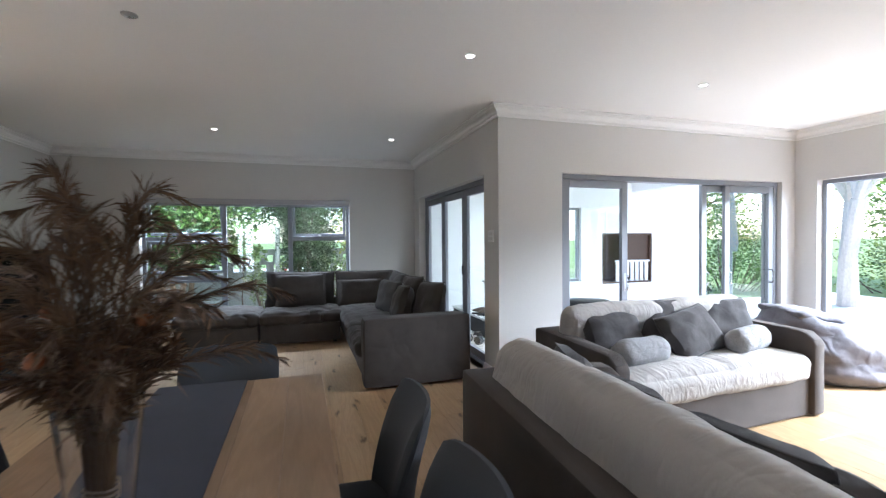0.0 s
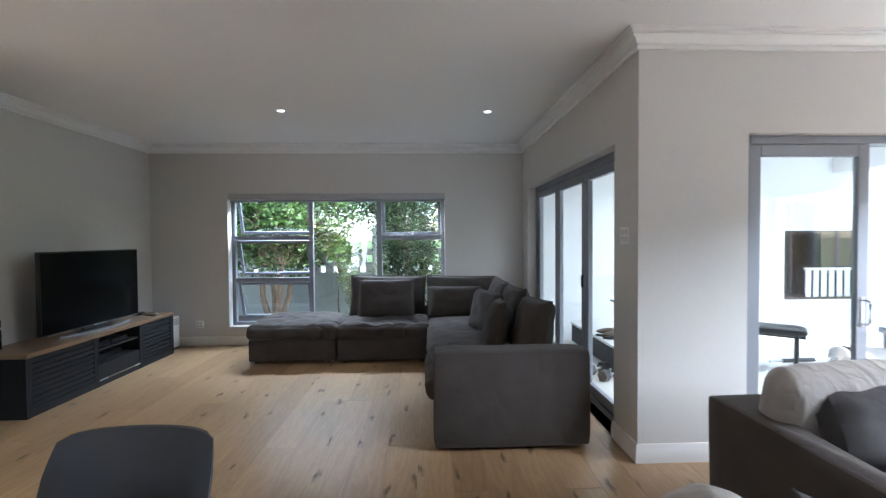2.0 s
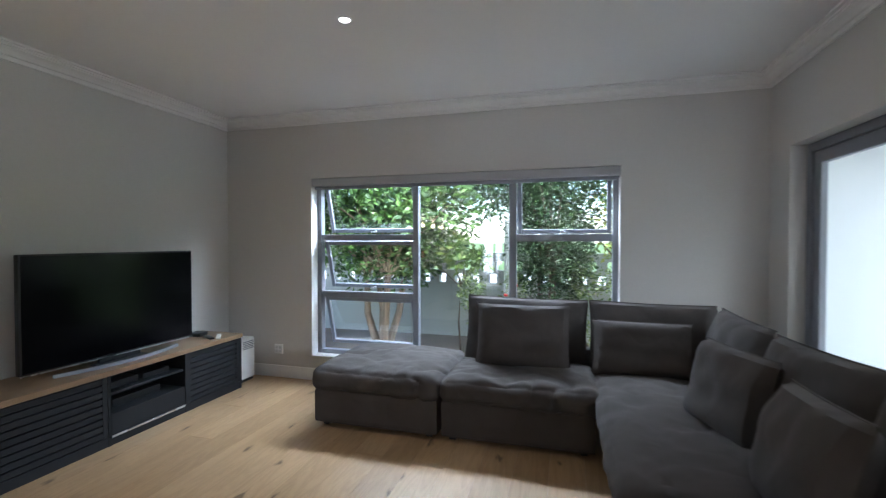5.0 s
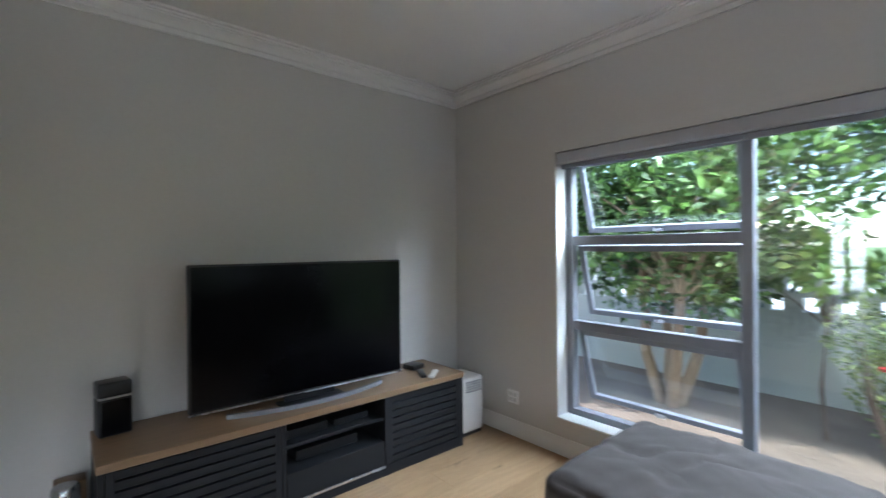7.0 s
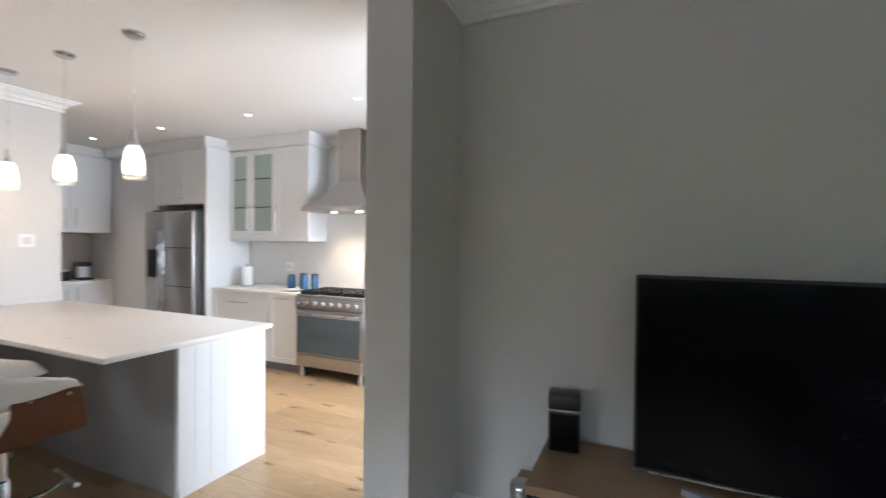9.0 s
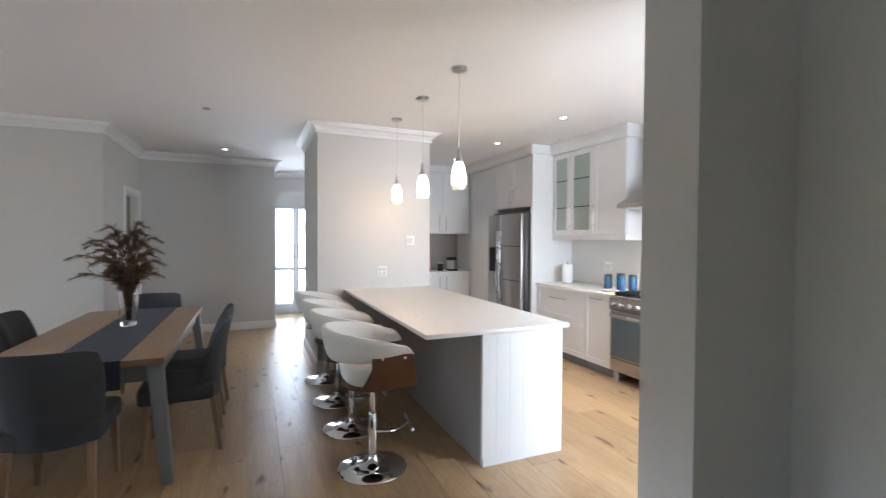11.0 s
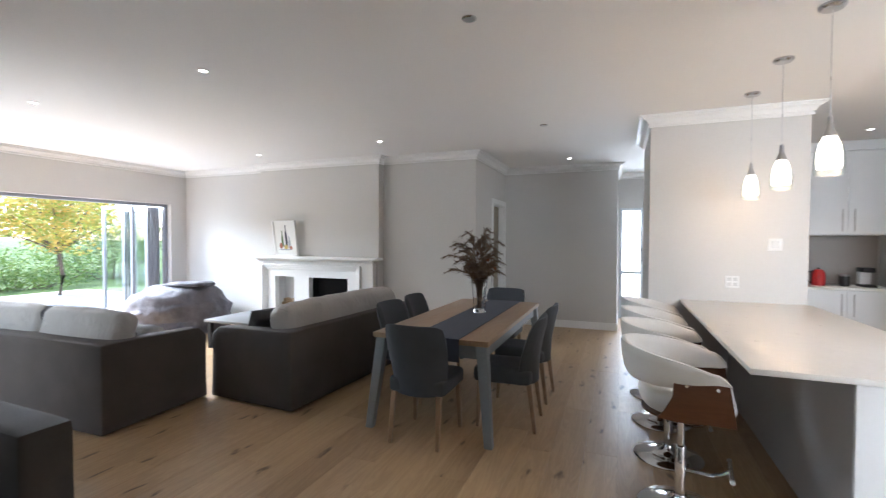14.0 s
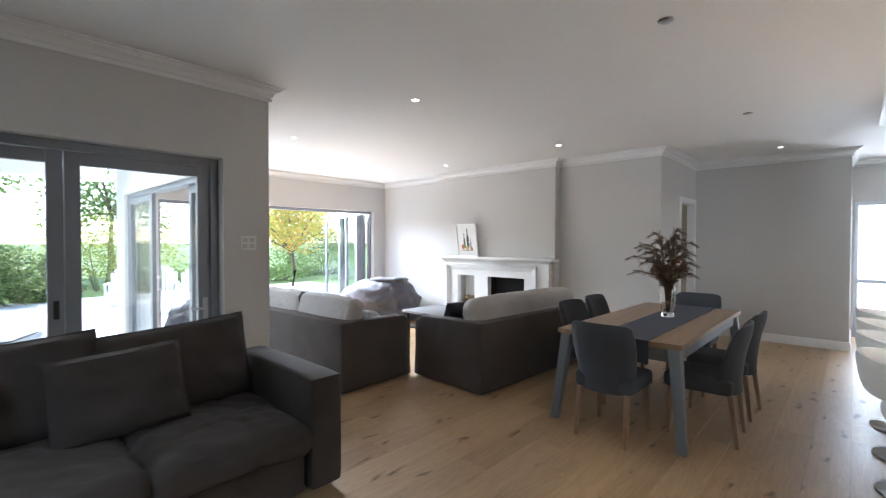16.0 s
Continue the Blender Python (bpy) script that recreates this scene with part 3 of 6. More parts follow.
def d_handle(parent, p, out, h=0.16, material=CHROME):
    """A bow handle standing off a leaf; out is the way it stands."""
    o = Vector(out)
    p = Vector(p)
    b = Vector((0, 0, h))
    return part("handle", tube([p, p + o * 0.045, p + o * 0.055 + b * 0.12, p + o * 0.055 + b * 0.88, p + o * 0.045 + b, p + b], 0.008, 8), material, parent, "chrome bow handle")


def leaf_door(parent, axis, plane, a0, a1, z0, z1, w=0.075, depth=0.045, m=None, bottom=None, material=None):
    lf = frame_rect(parent, axis, plane, depth, a0, a1, z0, z1, w, "leaf", m=m)
    if axis == "x":
        pane(lf, a0 + w, a1 - w, plane - 0.005, plane + 0.005, z0 + w, z1 - w, m=m, material=material)
    else:
        pane(lf, plane - 0.005, plane + 0.005, a0 + w, a1 - w, z0 + w, z1 - w, m=m, material=material)
    return lf


def fold_door():
    d = thing("door_1", "closed grey aluminium folding glass door", "door", kind="structure")
    a0, a1, z0, z1 = FOLD
    x = 2.25
    frame_rect(d, "y", x, 0.09, a0, a1, z0 - 0.02, z1, 0.06, "door_frame")
    n = 3
    step = (a1 - a0 - 0.12) / n
    for k in range(n):
        lf = leaf_door(d, "y", x - 0.005, a0 + 0.062 + step * k, a0 + 0.058 + step * (k + 1), z0 + 0.045, z1 - 0.065, 0.085)
        if k == 0:
            part("lever", tube([(x - 0.03, a0 + 0.10, 0.98), (x - 0.075, a0 + 0.10, 0.98), (x - 0.08, a0 + 0.12, 0.98), (x - 0.08, a0 + 0.22, 0.985)], 0.009, 8), SILVER, lf, "satin silver lever handle")
            part("lock_plate", box(x - 0.034, x - 0.0285, a0 + 0.08, a0 + 0.115, 0.83, 1.06, 0.002, 1), SILVER, lf)
        if k == 1:
            part("pull", box(x - 0.045, x - 0.028, a0 + 0.09 + step, a0 + 0.12 + step, 1.0, 1.12, 0.004, 1), BLACK, lf, "small black pull")


def slide_door():
    d = thing("door_2", "grey aluminium sliding glass door standing partly open", "door", kind="structure")
    a0, a1, z0, z1 = SLIDE
    y = 3.90
    frame_rect(d, "x", y, 0.12, a0, a1, z0 - 0.02, z1, 0.055, "door_frame")
    lf = leaf_door(d, "x", y - 0.03, a0 + 0.056, 3.72, z0 + 0.04, z1 - 0.058, 0.08)
    d_handle(lf, (3.68, y - 0.053, 0.88), (0, -1, 0))
    part("lock_plate", box(3.665, 3.695, y - 0.058, y - 0.052, 0.86, 1.06, 0.002, 1), SILVER, lf)
    lf = leaf_door(d, "x", y + 0.03, 4.86, 5.98, z0 + 0.04, z1 - 0.058, 0.08)
    d_handle(lf, (4.9, y + 0.007, 0.88), (0, -1, 0))
    lf = leaf_door(d, "x", y - 0.03, 5.16, a1 - 0.056, z0 + 0.04, z1 - 0.058, 0.08)
    d_handle(lf, (5.20, y - 0.053, 0.88), (0, -1, 0))
    d_handle(lf, (5.90, y - 0.053, 0.88), (0, -1, 0), material=BLACK)


def stack_door():
    d = thing("door_3", "grey aluminium stacking glass door folded open", "door", kind="structure")
    a0, a1, z0, z1 = EAST
    x = 6.40
    frame_rect(d, "y", x, 0.1, a0, a1, z0 - 0.03, z1, 0.05, "door_frame")
    for k in range(4):
        # leaves folded against the south jamb, standing outwards
        leaf_door(d, "x", a0 + 0.10 + 0.062 * k, x + 0.06, x + 0.78, z0 + 0.03, z1 - 0.055, 0.08)
    lf = leaf_door(d, "x", a0 + 0.55, x + 0.08, x + 0.9, z0 + 0.03, z1 - 0.055, 0.05, material=PANE)


fold_door()
slide_door()
stack_door()


def passage_door():
    d = thing("door_4", "white-framed glass entrance door with long pull handles", "door", kind="structure")
    y = -4.06
    frame = surface("white_alu", (0.62, 0.66, 0.7), 0.4, vary=0.03, bump=0.02)
    for a0, a1 in ((-1.53 - 0.42, -1.53), (-2.98, -1.955)):
        lf = frame_rect(d, "x", y, 0.05, a0, a1, 0.0, 2.13, 0.055, "leaf", material=frame)
        part("rail", box(a0 + 0.055, a1 - 0.055, y - 0.024, y + 0.024, 0.86, 0.92, 0.003, 1), frame, lf, smooth=False)
        part("kick_panel", box(a0 + 0.055, a1 - 0.055, y - 0.015, y + 0.015, 0.055, 0.2, 0.003, 1), frame, lf, smooth=False)
        pane(lf, a0 + 0.055, a1 - 0.055, y - 0.005, y + 0.005, 0.92, 2.075, FROST)
        pane(lf, a0 + 0.055, a1 - 0.055, y - 0.005, y + 0.005, 0.2, 0.86, FROST)
        side = a0 + 0.03 if a1 > -1.6 else a1 - 0.03
        part("pull_handle", tube([(side, y + 0.025, 1.1), (side, y + 0.07, 1.1), (side, y + 0.07, 1.36), (side, y + 0.025, 1.36)], 0.009, 8), BLACK, lf, "dark pull handle")


passage_door()


def hall_door_frame():
    d = thing("door_5", "closed tan door in a white timber frame", "door", kind="structure")
    bm = bmesh.new()
    for y0, y1, z0, z1 in ((-1.86, -1.79, 0, 2.19), (-2.69, -2.62, 0, 2.19), (-2.62, -1.86, 2.12, 2.19)):
        box(0.386, 0.404, y0, y1, z0, z1, 0.004, 1, bm=bm)
    part("architrave", bm, TRIM, d, smooth=False)
    bm = bmesh.new()
    for y0, y1, z0, z1 in ((-1.88, -1.861, 0, 2.119), (-2.619, -2.60, 0, 2.119), (-2.60, -1.88, 2.10, 2.119)):
        box(0.407, 0.619, y0, y1, z0, z1, bm=bm)
    part("lining", bm, TRIM, d, smooth=False)
    lf = part("door_leaf", box(0.50, 0.54, -2.598, -1.882, 0.01, 2.095, 0.004, 1), surface("tan_door", (0.25, 0.21, 0.15), 0.5, vary=0.06), d, "closed tan painted door leaf")
    part("handle", tube([(0.50, -2.53, 1.02), (0.45, -2.53, 1.02), (0.45, -2.42, 1.02)], 0.01, 8), SILVER, lf)


hall_door_frame()


# ---- fireplace ----
def fireplace():
    f = thing("fireplace", "white painted fireplace surround with two openings", "fireplace")
    y = -0.785
    for name, x0, x1, z0, z1 in (("jamb", 1.97, 2.419, 0.0, 1.14), ("jamb", 3.161, 3.459, 0.0, 1.14), ("jamb", 3.861, 4.13, 0.0, 1.14), ("lintel", 2.419, 3.161, 0.891, 1.14), ("lintel", 3.459, 3.861, 0.891, 1.14), ("sill", 2.419, 3.161, 0, 0.119), ("sill", 3.459, 3.861, 0, 0.119)):
        part(name, box(x0, x1, y + 0.003, y + 0.10, z0, z1), TRIM, f, smooth=False)
    bm = bmesh.new()
    for k, (off, dep, w) in enumerate(((0.0, 0.05, 0.035), (0.035, 0.032, 0.03), (0.065, 0.016, 0.03))):
        x0, x1, zt = 2.17 + off, 4.12 - off, 1.10 - off
        for a0, a1, c0, c1 in ((x0, x0 + w, 0.0, zt), (x1 - w, x1, 0.0, zt), (x0 + w, x1 - w, zt - w, zt)):
            box(a0, a1, y + 0.10, y + 0.10 + dep, c0, c1, 0.006, 2, bm=bm)
    part("moulding", bm, TRIM, f)
    part("mantel_shelf", box(1.84, 4.41, y + 0.002, y + 0.22, 1.19, 1.23, 0.008, 2), TRIM, f, "white mantel shelf")
    part("mantel_cove", sweep([(4.2, y + 0.10), (1.95, y + 0.10)], [(0, 1.14), (-0.02, 1.14), (-0.03, 1.16), (-0.07, 1.175), (-0.09, 1.19), (0, 1.19)]), TRIM, f)
    fire = thing("firebox", "dark steel firebox built into the fireplace opening", "firebox")
    bm = bmesh.new()
    for x0, x1, z0, z1, y0, y1 in ((2.42, 2.435, 0.12, 0.89, y - 0.14, y), (3.145, 3.16, 0.12, 0.89, y - 0.14, y), (2.435, 3.145, 0.12, 0.135, y - 0.14, y), (2.435, 3.145, 0.875, 0.89, y - 0.14, y), (2.435, 3.145, 0.135, 0.875, y - 0.146, y - 0.13)):
        box(x0, x1, y0, y1, z0, z1, bm=bm)
    part("steel_lining", bm, DARK_HOLE, fire, smooth=False)
    part("grate", box(2.45, 3.13, y - 0.12, y - 0.01, 0.36, 0.38, 0.004, 1), BLACK, fire)
    hearth = tagged(part("hearth_slab", box(1.95, 4.3, y + 0.155, y + 0.55, 0.012, 0.05, 0.008, 2), surface("hearth_stone", (0.30, 0.30, 0.31), 0.5, vary=0.1), None, smooth=False), "grey stone hearth slab before the fireplace", "hearth")
    # a crate of logs in the second opening
    crate = thing("log_crate", "pale wooden crate of logs in the fireplace niche", "crate")
    for z in (0.13, 0.22, 0.31):
        part("slat", box(3.50, 3.82, y - 0.02, y - 0.005, z, z + 0.07, 0.003, 1), LOG, crate)
    for x in (3.49, 3.815):
        part("end_board", box(x, x + 0.015, y - 0.13, y - 0.004, 0.121, 0.40, 0.003, 1), LOG, crate)
    for k in range(7):
        x = 3.53 + 0.045 * k
        tagged(part("log", tube([(x, y - 0.12, 0.42 + 0.03 * (k % 3)), (x + 0.01, y - 0.03, 0.42 + 0.03 * (k % 3))], 0.028 + 0.004 * (k % 2), 9), LOG), "split firewood log in the crate", "log", "logs in the crate")


fireplace()


# ---- sofa corner ----
def sectional():
    s = thing("sectional_sofa", "large charcoal linen corner sofa with ottoman end", "sofa")
    for x0, x1, y0, y1 in ((-1.385, -0.365, 6.215, 7.17), (-0.345, 0.74, 6.215, 7.17), (0.80, 1.83, 5.00, 7.17), (0.80, 1.83, 4.19, 4.99)):
        part("base", soft_box(x1 - x0, y1 - y0, 0.27, 0.025, 0.0, 0.003, 8, m=pose((x0 + x1) / 2, (y0 + y1) / 2, 0.165)), SOFA, s)
        for fx in (x0 + 0.08, x1 - 0.08):
            for fy in (y0 + 0.08, y1 - 0.08):
                part("foot", box(fx - 0.025, fx + 0.025, fy - 0.025, fy + 0.025, 0.0, 0.035, 0.004, 1), BLACK, s)
    for k, (x0, x1, y0, y1) in enumerate(((-1.41, -0.36, 6.19, 7.16), (-0.35, 0.76, 6.19, 6.92), (0.74, 1.60, 4.98, 6.92), (0.72, 1.60, 4.18, 4.965))):
        part("seat_cushion", soft_box(x1 - x0, y1 - y0, 0.17, 0.06, 0.035, 0.018, 44, seed=k + 1, fold=0.022, m=pose((x0 + x1) / 2, (y0 + y1) / 2, 0.375)), SOFA, s)
    part("arm", soft_box(1.09, 0.22, 0.67, 0.03, 0.004, 0.003, 10, m=pose(1.315, 4.065, 0.365)), SOFA, s, "square upholstered arm")
    part("back_frame", soft_box(0.13, 2.97, 0.55, 0.03, 0.0, 0.003, 8, m=pose(1.775, 5.68, 0.30)), SOFA, s)
    part("back_frame", soft_box(2.04, 0.12, 0.50, 0.03, 0.0, 0.003, 8, m=pose(0.68, 7.115, 0.30)), SOFA, s)
    # upright cushions along both backs, each with a corded seam
    for k, (w, m) in enumerate(((1.02, pose(0.20, 6.96, 0.70, -12, 1)), (0.94, pose(1.19, 6.95, 0.69, -12, 1)), (0.88, pose(1.60, 6.42, 0.69, -12, 0, -90)), (0.93, pose(1.60, 5.48, 0.70, -12, -3, -90)), (0.86, pose(1.60, 4.61, 0.70, -12, -4, -90)))):
        c = part("back_cushion", pillow_mesh(w, 0.56, 0.2, k + 5, m, 20), SOFA, s)
        part("piping", piping_mesh(w, 0.56, 0.006, m), SOFA, c)


sectional()


def pillow(name, label, w, h, t, m, material=SOFA, seed=0, group=""):
    ob = tagged(part(name, pillow_mesh(w, h, t, seed), material), label, "pillow", group)
    part("piping", piping_mesh(w, h, 0.005), material, ob)
    return place(ob, m)


def place(ob, m):
    ob.matrix_world = m
    return ob


pillow("scatter_pillow", "square charcoal linen pillow on the corner sofa", 0.74, 0.52, 0.20, pose(0.20, 6.70, 0.70, -14), seed=1)
pillow("scatter_pillow", "flat charcoal linen pillow propped in the sofa corner", 0.70, 0.42, 0.18, pose(1.08, 6.72, 0.65, -20, 0, -4), seed=2)
pillow("scatter_pillow", "upright charcoal pillow against the sofa back", 0.56, 0.46, 0.2, pose(1.36, 5.75, 0.68, -14, 0, -74), seed=3)
pillow("scatter_pillow", "charcoal linen pillow leaning on the long seat", 0.62, 0.46, 0.2, pose(1.36, 4.97, 0.69, -16, -4, -94), seed=4)


# ---- media wall ----
def media_unit():
    u = thing("media_unit", "dark grey slatted media unit with oak top", "cabinet")
    x0, x1, y0, y1, top = -3.07, -2.585, 4.70, 6.84, 0.545
    part("top", box(x0, x1 + 0.015, y0, y1, top - 0.04, top, 0.004, 1), OAK, u, "oak board top")
    bm = bmesh.new()
    for a0, a1 in ((y0 + 0.005, y0 + 0.03), (5.50, 5.52), (6.16, 6.18), (y1 - 0.03, y1 - 0.005)):
        box(x0, x1, a0, a1, 0.0, top - 0.041, bm=bm)
    box(x0, x1, y0 + 0.03, y1 - 0.03, 0.05, 0.07, bm=bm)
    box(x0, x0 + 0.012, y0 + 0.03, y1 - 0.03, 0.07, top - 0.041, bm=bm)
    box(x1 - 0.02, x1 - 0.005, y0 + 0.03, y1 - 0.03, 0.0, 0.049, bm=bm)
    part("carcass", bm, UNIT_GREY, u, smooth=False)
    part("shelf", box(x0 + 0.02, x1 - 0.02, 5.522, 6.158, 0.355, 0.375, 0.002, 1), UNIT_GREY, u)
    part("drawer", box(x0 + 0.05, x1 - 0.003, 5.524, 6.156, 0.072, 0.225, 0.003, 1), UNIT_GREY, u)
    part("drawer_strip", box(x1 - 0.003, x1 + 0.003, 5.524, 6.156, 0.055, 0.070, 0.001, 1), SILVER, u, "bright metal strip")
    for a0, a1 in ((y0 + 0.032, 5.498), (6.182, y1 - 0.032)):
        door = part("slatted_door", box(x1 - 0.035, x1 - 0.03, a0, a1, 0.072, top - 0.045), BLACK, u, smooth=False)
        for p0, p1 in ((a0, a0 + 0.035), (a1 - 0.035, a1)):
            part("stile", box(x1 - 0.029, x1 - 0.002, p0, p1, 0.072, top - 0.045, 0.002, 1), UNIT_GREY, door, smooth=False)
        for k in range(9):
            z = 0.076 + k * 0.0478
            part("slat", box(x1 - 0.029, x1 - 0.004, a0 + 0.035, a1 - 0.035, z, z + 0.037, 0.002, 1), UNIT_GREY, door, smooth=False)
    for k, (y, w, h) in enumerate(((5.68, 0.26, 0.05), (5.97, 0.24, 0.04))):
        tagged(part("media_box", box(-2.95, -2.68, y - w / 2, y + w / 2, 0.3751, 0.375 + h, 0.004, 1), BLACK), "black media player on the unit's shelf", "media player")
    tagged(part("media_box", box(-2.95, -2.7, 5.62, 6.02, 0.2255, 0.285, 0.004, 1), BLACK), "low black amplifier box on the drawer", "media player")


media_unit()


def television():
    t = thing("television", "large flat black television on a curved grey stand", "television")
    a = Vector((-2.775, 5.09))
    b = Vector((-2.745, 6.40))
    c, d = (a + b) / 2, (b - a)
    turn = pose(c.x, c.y, 0.0, 0, 0, math.degrees(math.atan2(d.y, d.x)))
    w = d.length / 2
    part("housing", box(-w, w, 0.004, 0.05, 0.60, 1.378, 0.008, 2, m=turn), BLACK, t)
    part("screen", box(-w + 0.012, w - 0.012, -0.003, 0.0035, 0.615, 1.366, m=turn), SCREEN, t, "switched-off glossy screen", smooth=False)
    part("bottom_trim", box(-w, w, -0.004, 0.004, 0.594, 0.602, 0.002, 1, m=turn), SILVER, t)
    part("neck", box(-0.16, 0.16, 0.01, 0.04, 0.556, 0.604, 0.004, 1, m=turn), BLACK, t)
    part("neck_foot", box(-0.20, 0.2, -0.06, 0.06, 0.5455, 0.557, 0.004, 1, m=turn), BLACK, t)
    arc = [turn @ Vector((x, -0.10 + 0.09 * (x / 0.48) ** 2, 0.0)) for x in [-0.48 + 0.08 * k for k in range(13)]]
    part("stand", sweep([(p.x, p.y) for p in arc], [(-0.012, 0.546), (0.012, 0.546), (0.012, 0.569), (-0.012, 0.569)]), ALU, t, "curved satin grey stand bar", smooth=False)
    bm = bmesh.new()
    box(-0.1, 0.1, -0.095, -0.02, 0.5465, 0.556, bm=bm, m=turn)
    part("stand_plate", bm, BLACK, t, smooth=False)


television()


def small_speaker():
    s = thing("speaker", "small black bookshelf speaker with silver band", "speaker", m=pose(-2.96, 4.79, 0.5455, 0, 0, 8))
    part("cabinet", box(-0.055, 0.055, -0.07, 0.07, 0, 0.185, 0.012, 3), BLACK, s)
    part("control_panel", box(-0.054, 0.056, -0.071, 0.071, 0.192, 0.265, 0.012, 3), BLACK, s)
    part("band", box(-0.053, 0.053, -0.068, 0.068, 0.184, 0.193, 0.001, 1), SILVER, s, "silver band")
    part("grille", box(0.055, 0.059, -0.06, 0.06, 0.012, 0.175, 0.003, 1), SCREEN, s)


small_speaker()
tagged(part("remote_control", box(-0.02, 0.02, -0.09, 0.09, 0, 0.016, 0.005, 2), WHITE_PLASTIC), "slim white remote control on the media unit", "remote control").matrix_world = pose(-2.66, 6.62, 0.5455, 0, 0, 40)
tagged(part("remote_control", box(-0.022, 0.022, -0.09, 0.09, 0, 0.018, 0.006, 2), BLACK), "black remote control on the media unit", "remote control").matrix_world = pose(-2.72, 6.56, 0.5455, 0, 0, 62)
tagged(part("set_top_box", box(-0.06, 0.06, -0.06, 0.06, 0, 0.035, 0.008, 2), BLACK), "small black set-top box on the media unit", "set-top box").matrix_world = pose(-2.90, 6.62, 0.5455, 0, 0, 10)
router = thing("router", "upright white network router behind the television", "router", m=pose(-2.95, 6.48, 0.5455))
part("body", box(-0.012, 0.012, -0.05, 0.05, 0.008, 0.19, 0.006, 2), WHITE_PLASTIC, router)
part("foot", box(-0.03, 0.03, -0.05, 0.05, 0, 0.009, 0.003, 1), WHITE_PLASTIC, router)
heater = thing("panel_heater", "white portable heater standing in the corner", "heater", m=pose(-2.79, 7.02, 0.0))
part("casing", box(-0.13, 0.13, -0.11, 0.11, 0.03, 0.45, 0.02, 3), WHITE_PLASTIC, heater)
for k in range(5):
    part("vent_slat", box(0.131, 0.135, -0.08, 0.08, 0.34 + 0.018 * k, 0.348 + 0.018 * k), CANVAS, heater, smooth=False)
for fx in (-0.1, 0.1):
    part("foot", box(fx - 0.015, fx + 0.015, -0.1, 0.1, 0.0, 0.031, 0.004, 1), BLACK, heater)
tagged(part("waste_bin", lathe([(0.0, 0.0), (0.050, 0.0), (0.053, 0.004), (0.055, 0.345), (0.053, 0.358), (0.047, 0.366), (0.04, 0.368), (0.0, 0.368)], 24, (-2.91, 4.605, 0.0)), SILVER), "slim grey cylindrical bin beside the media unit", "bin")
tagged(part("wooden_box", box(-3.075, -2.975, 4.56, 4.685, 0.0, 0.345, 0.006, 2), OAK), "slim brown wooden box against the wall", "box")


def socket(name, label, category, m, w, h, slots=2, rows=1):
    """A wall plate facing local -y."""
    s = thing(name, label, category, m=m)
    part("plate", box(-w / 2, w / 2, -0.011, -0.001, -h / 2, h / 2, 0.003, 2), WHITE_PLASTIC, s)
    for r in range(rows):
        for k in range(slots):
            x = (k - (slots - 1) / 2) * w / (slots + 0.4)
            z = (r - (rows - 1) / 2) * h / (rows + 0.5)
            part("rocker" if "switch" in name else "outlet", box(x - w / (slots + 0.4) * 0.36, x + w / (slots + 0.4) * 0.36, -0.014, -0.0105, z - h * 0.28 / rows, z + h * 0.28 / rows, 0.002, 1), SWITCH_GREY, s)
    return s


socket("wall_socket", "white double wall socket above the skirting", "socket", pose(-2.45, 7.25, 0.30), 0.10, 0.10, 2, 2)
socket("light_switch", "white four-gang light switch beside the glass door", "light switch", pose(2.10, 3.96, 1.49, 0, 0, -90), 0.13, 0.12, 2, 2)
socket("wall_socket", "white double wall socket above the island", "socket", pose(-2.56, 0.133, 1.115, 0, 0, 180), 0.12, 0.12, 2, 2)
socket("light_switch", "white square light switch on the kitchen wall", "light switch", pose(-2.905, 0.133, 1.48, 0, 0, 180), 0.115, 0.115, 1, 1)


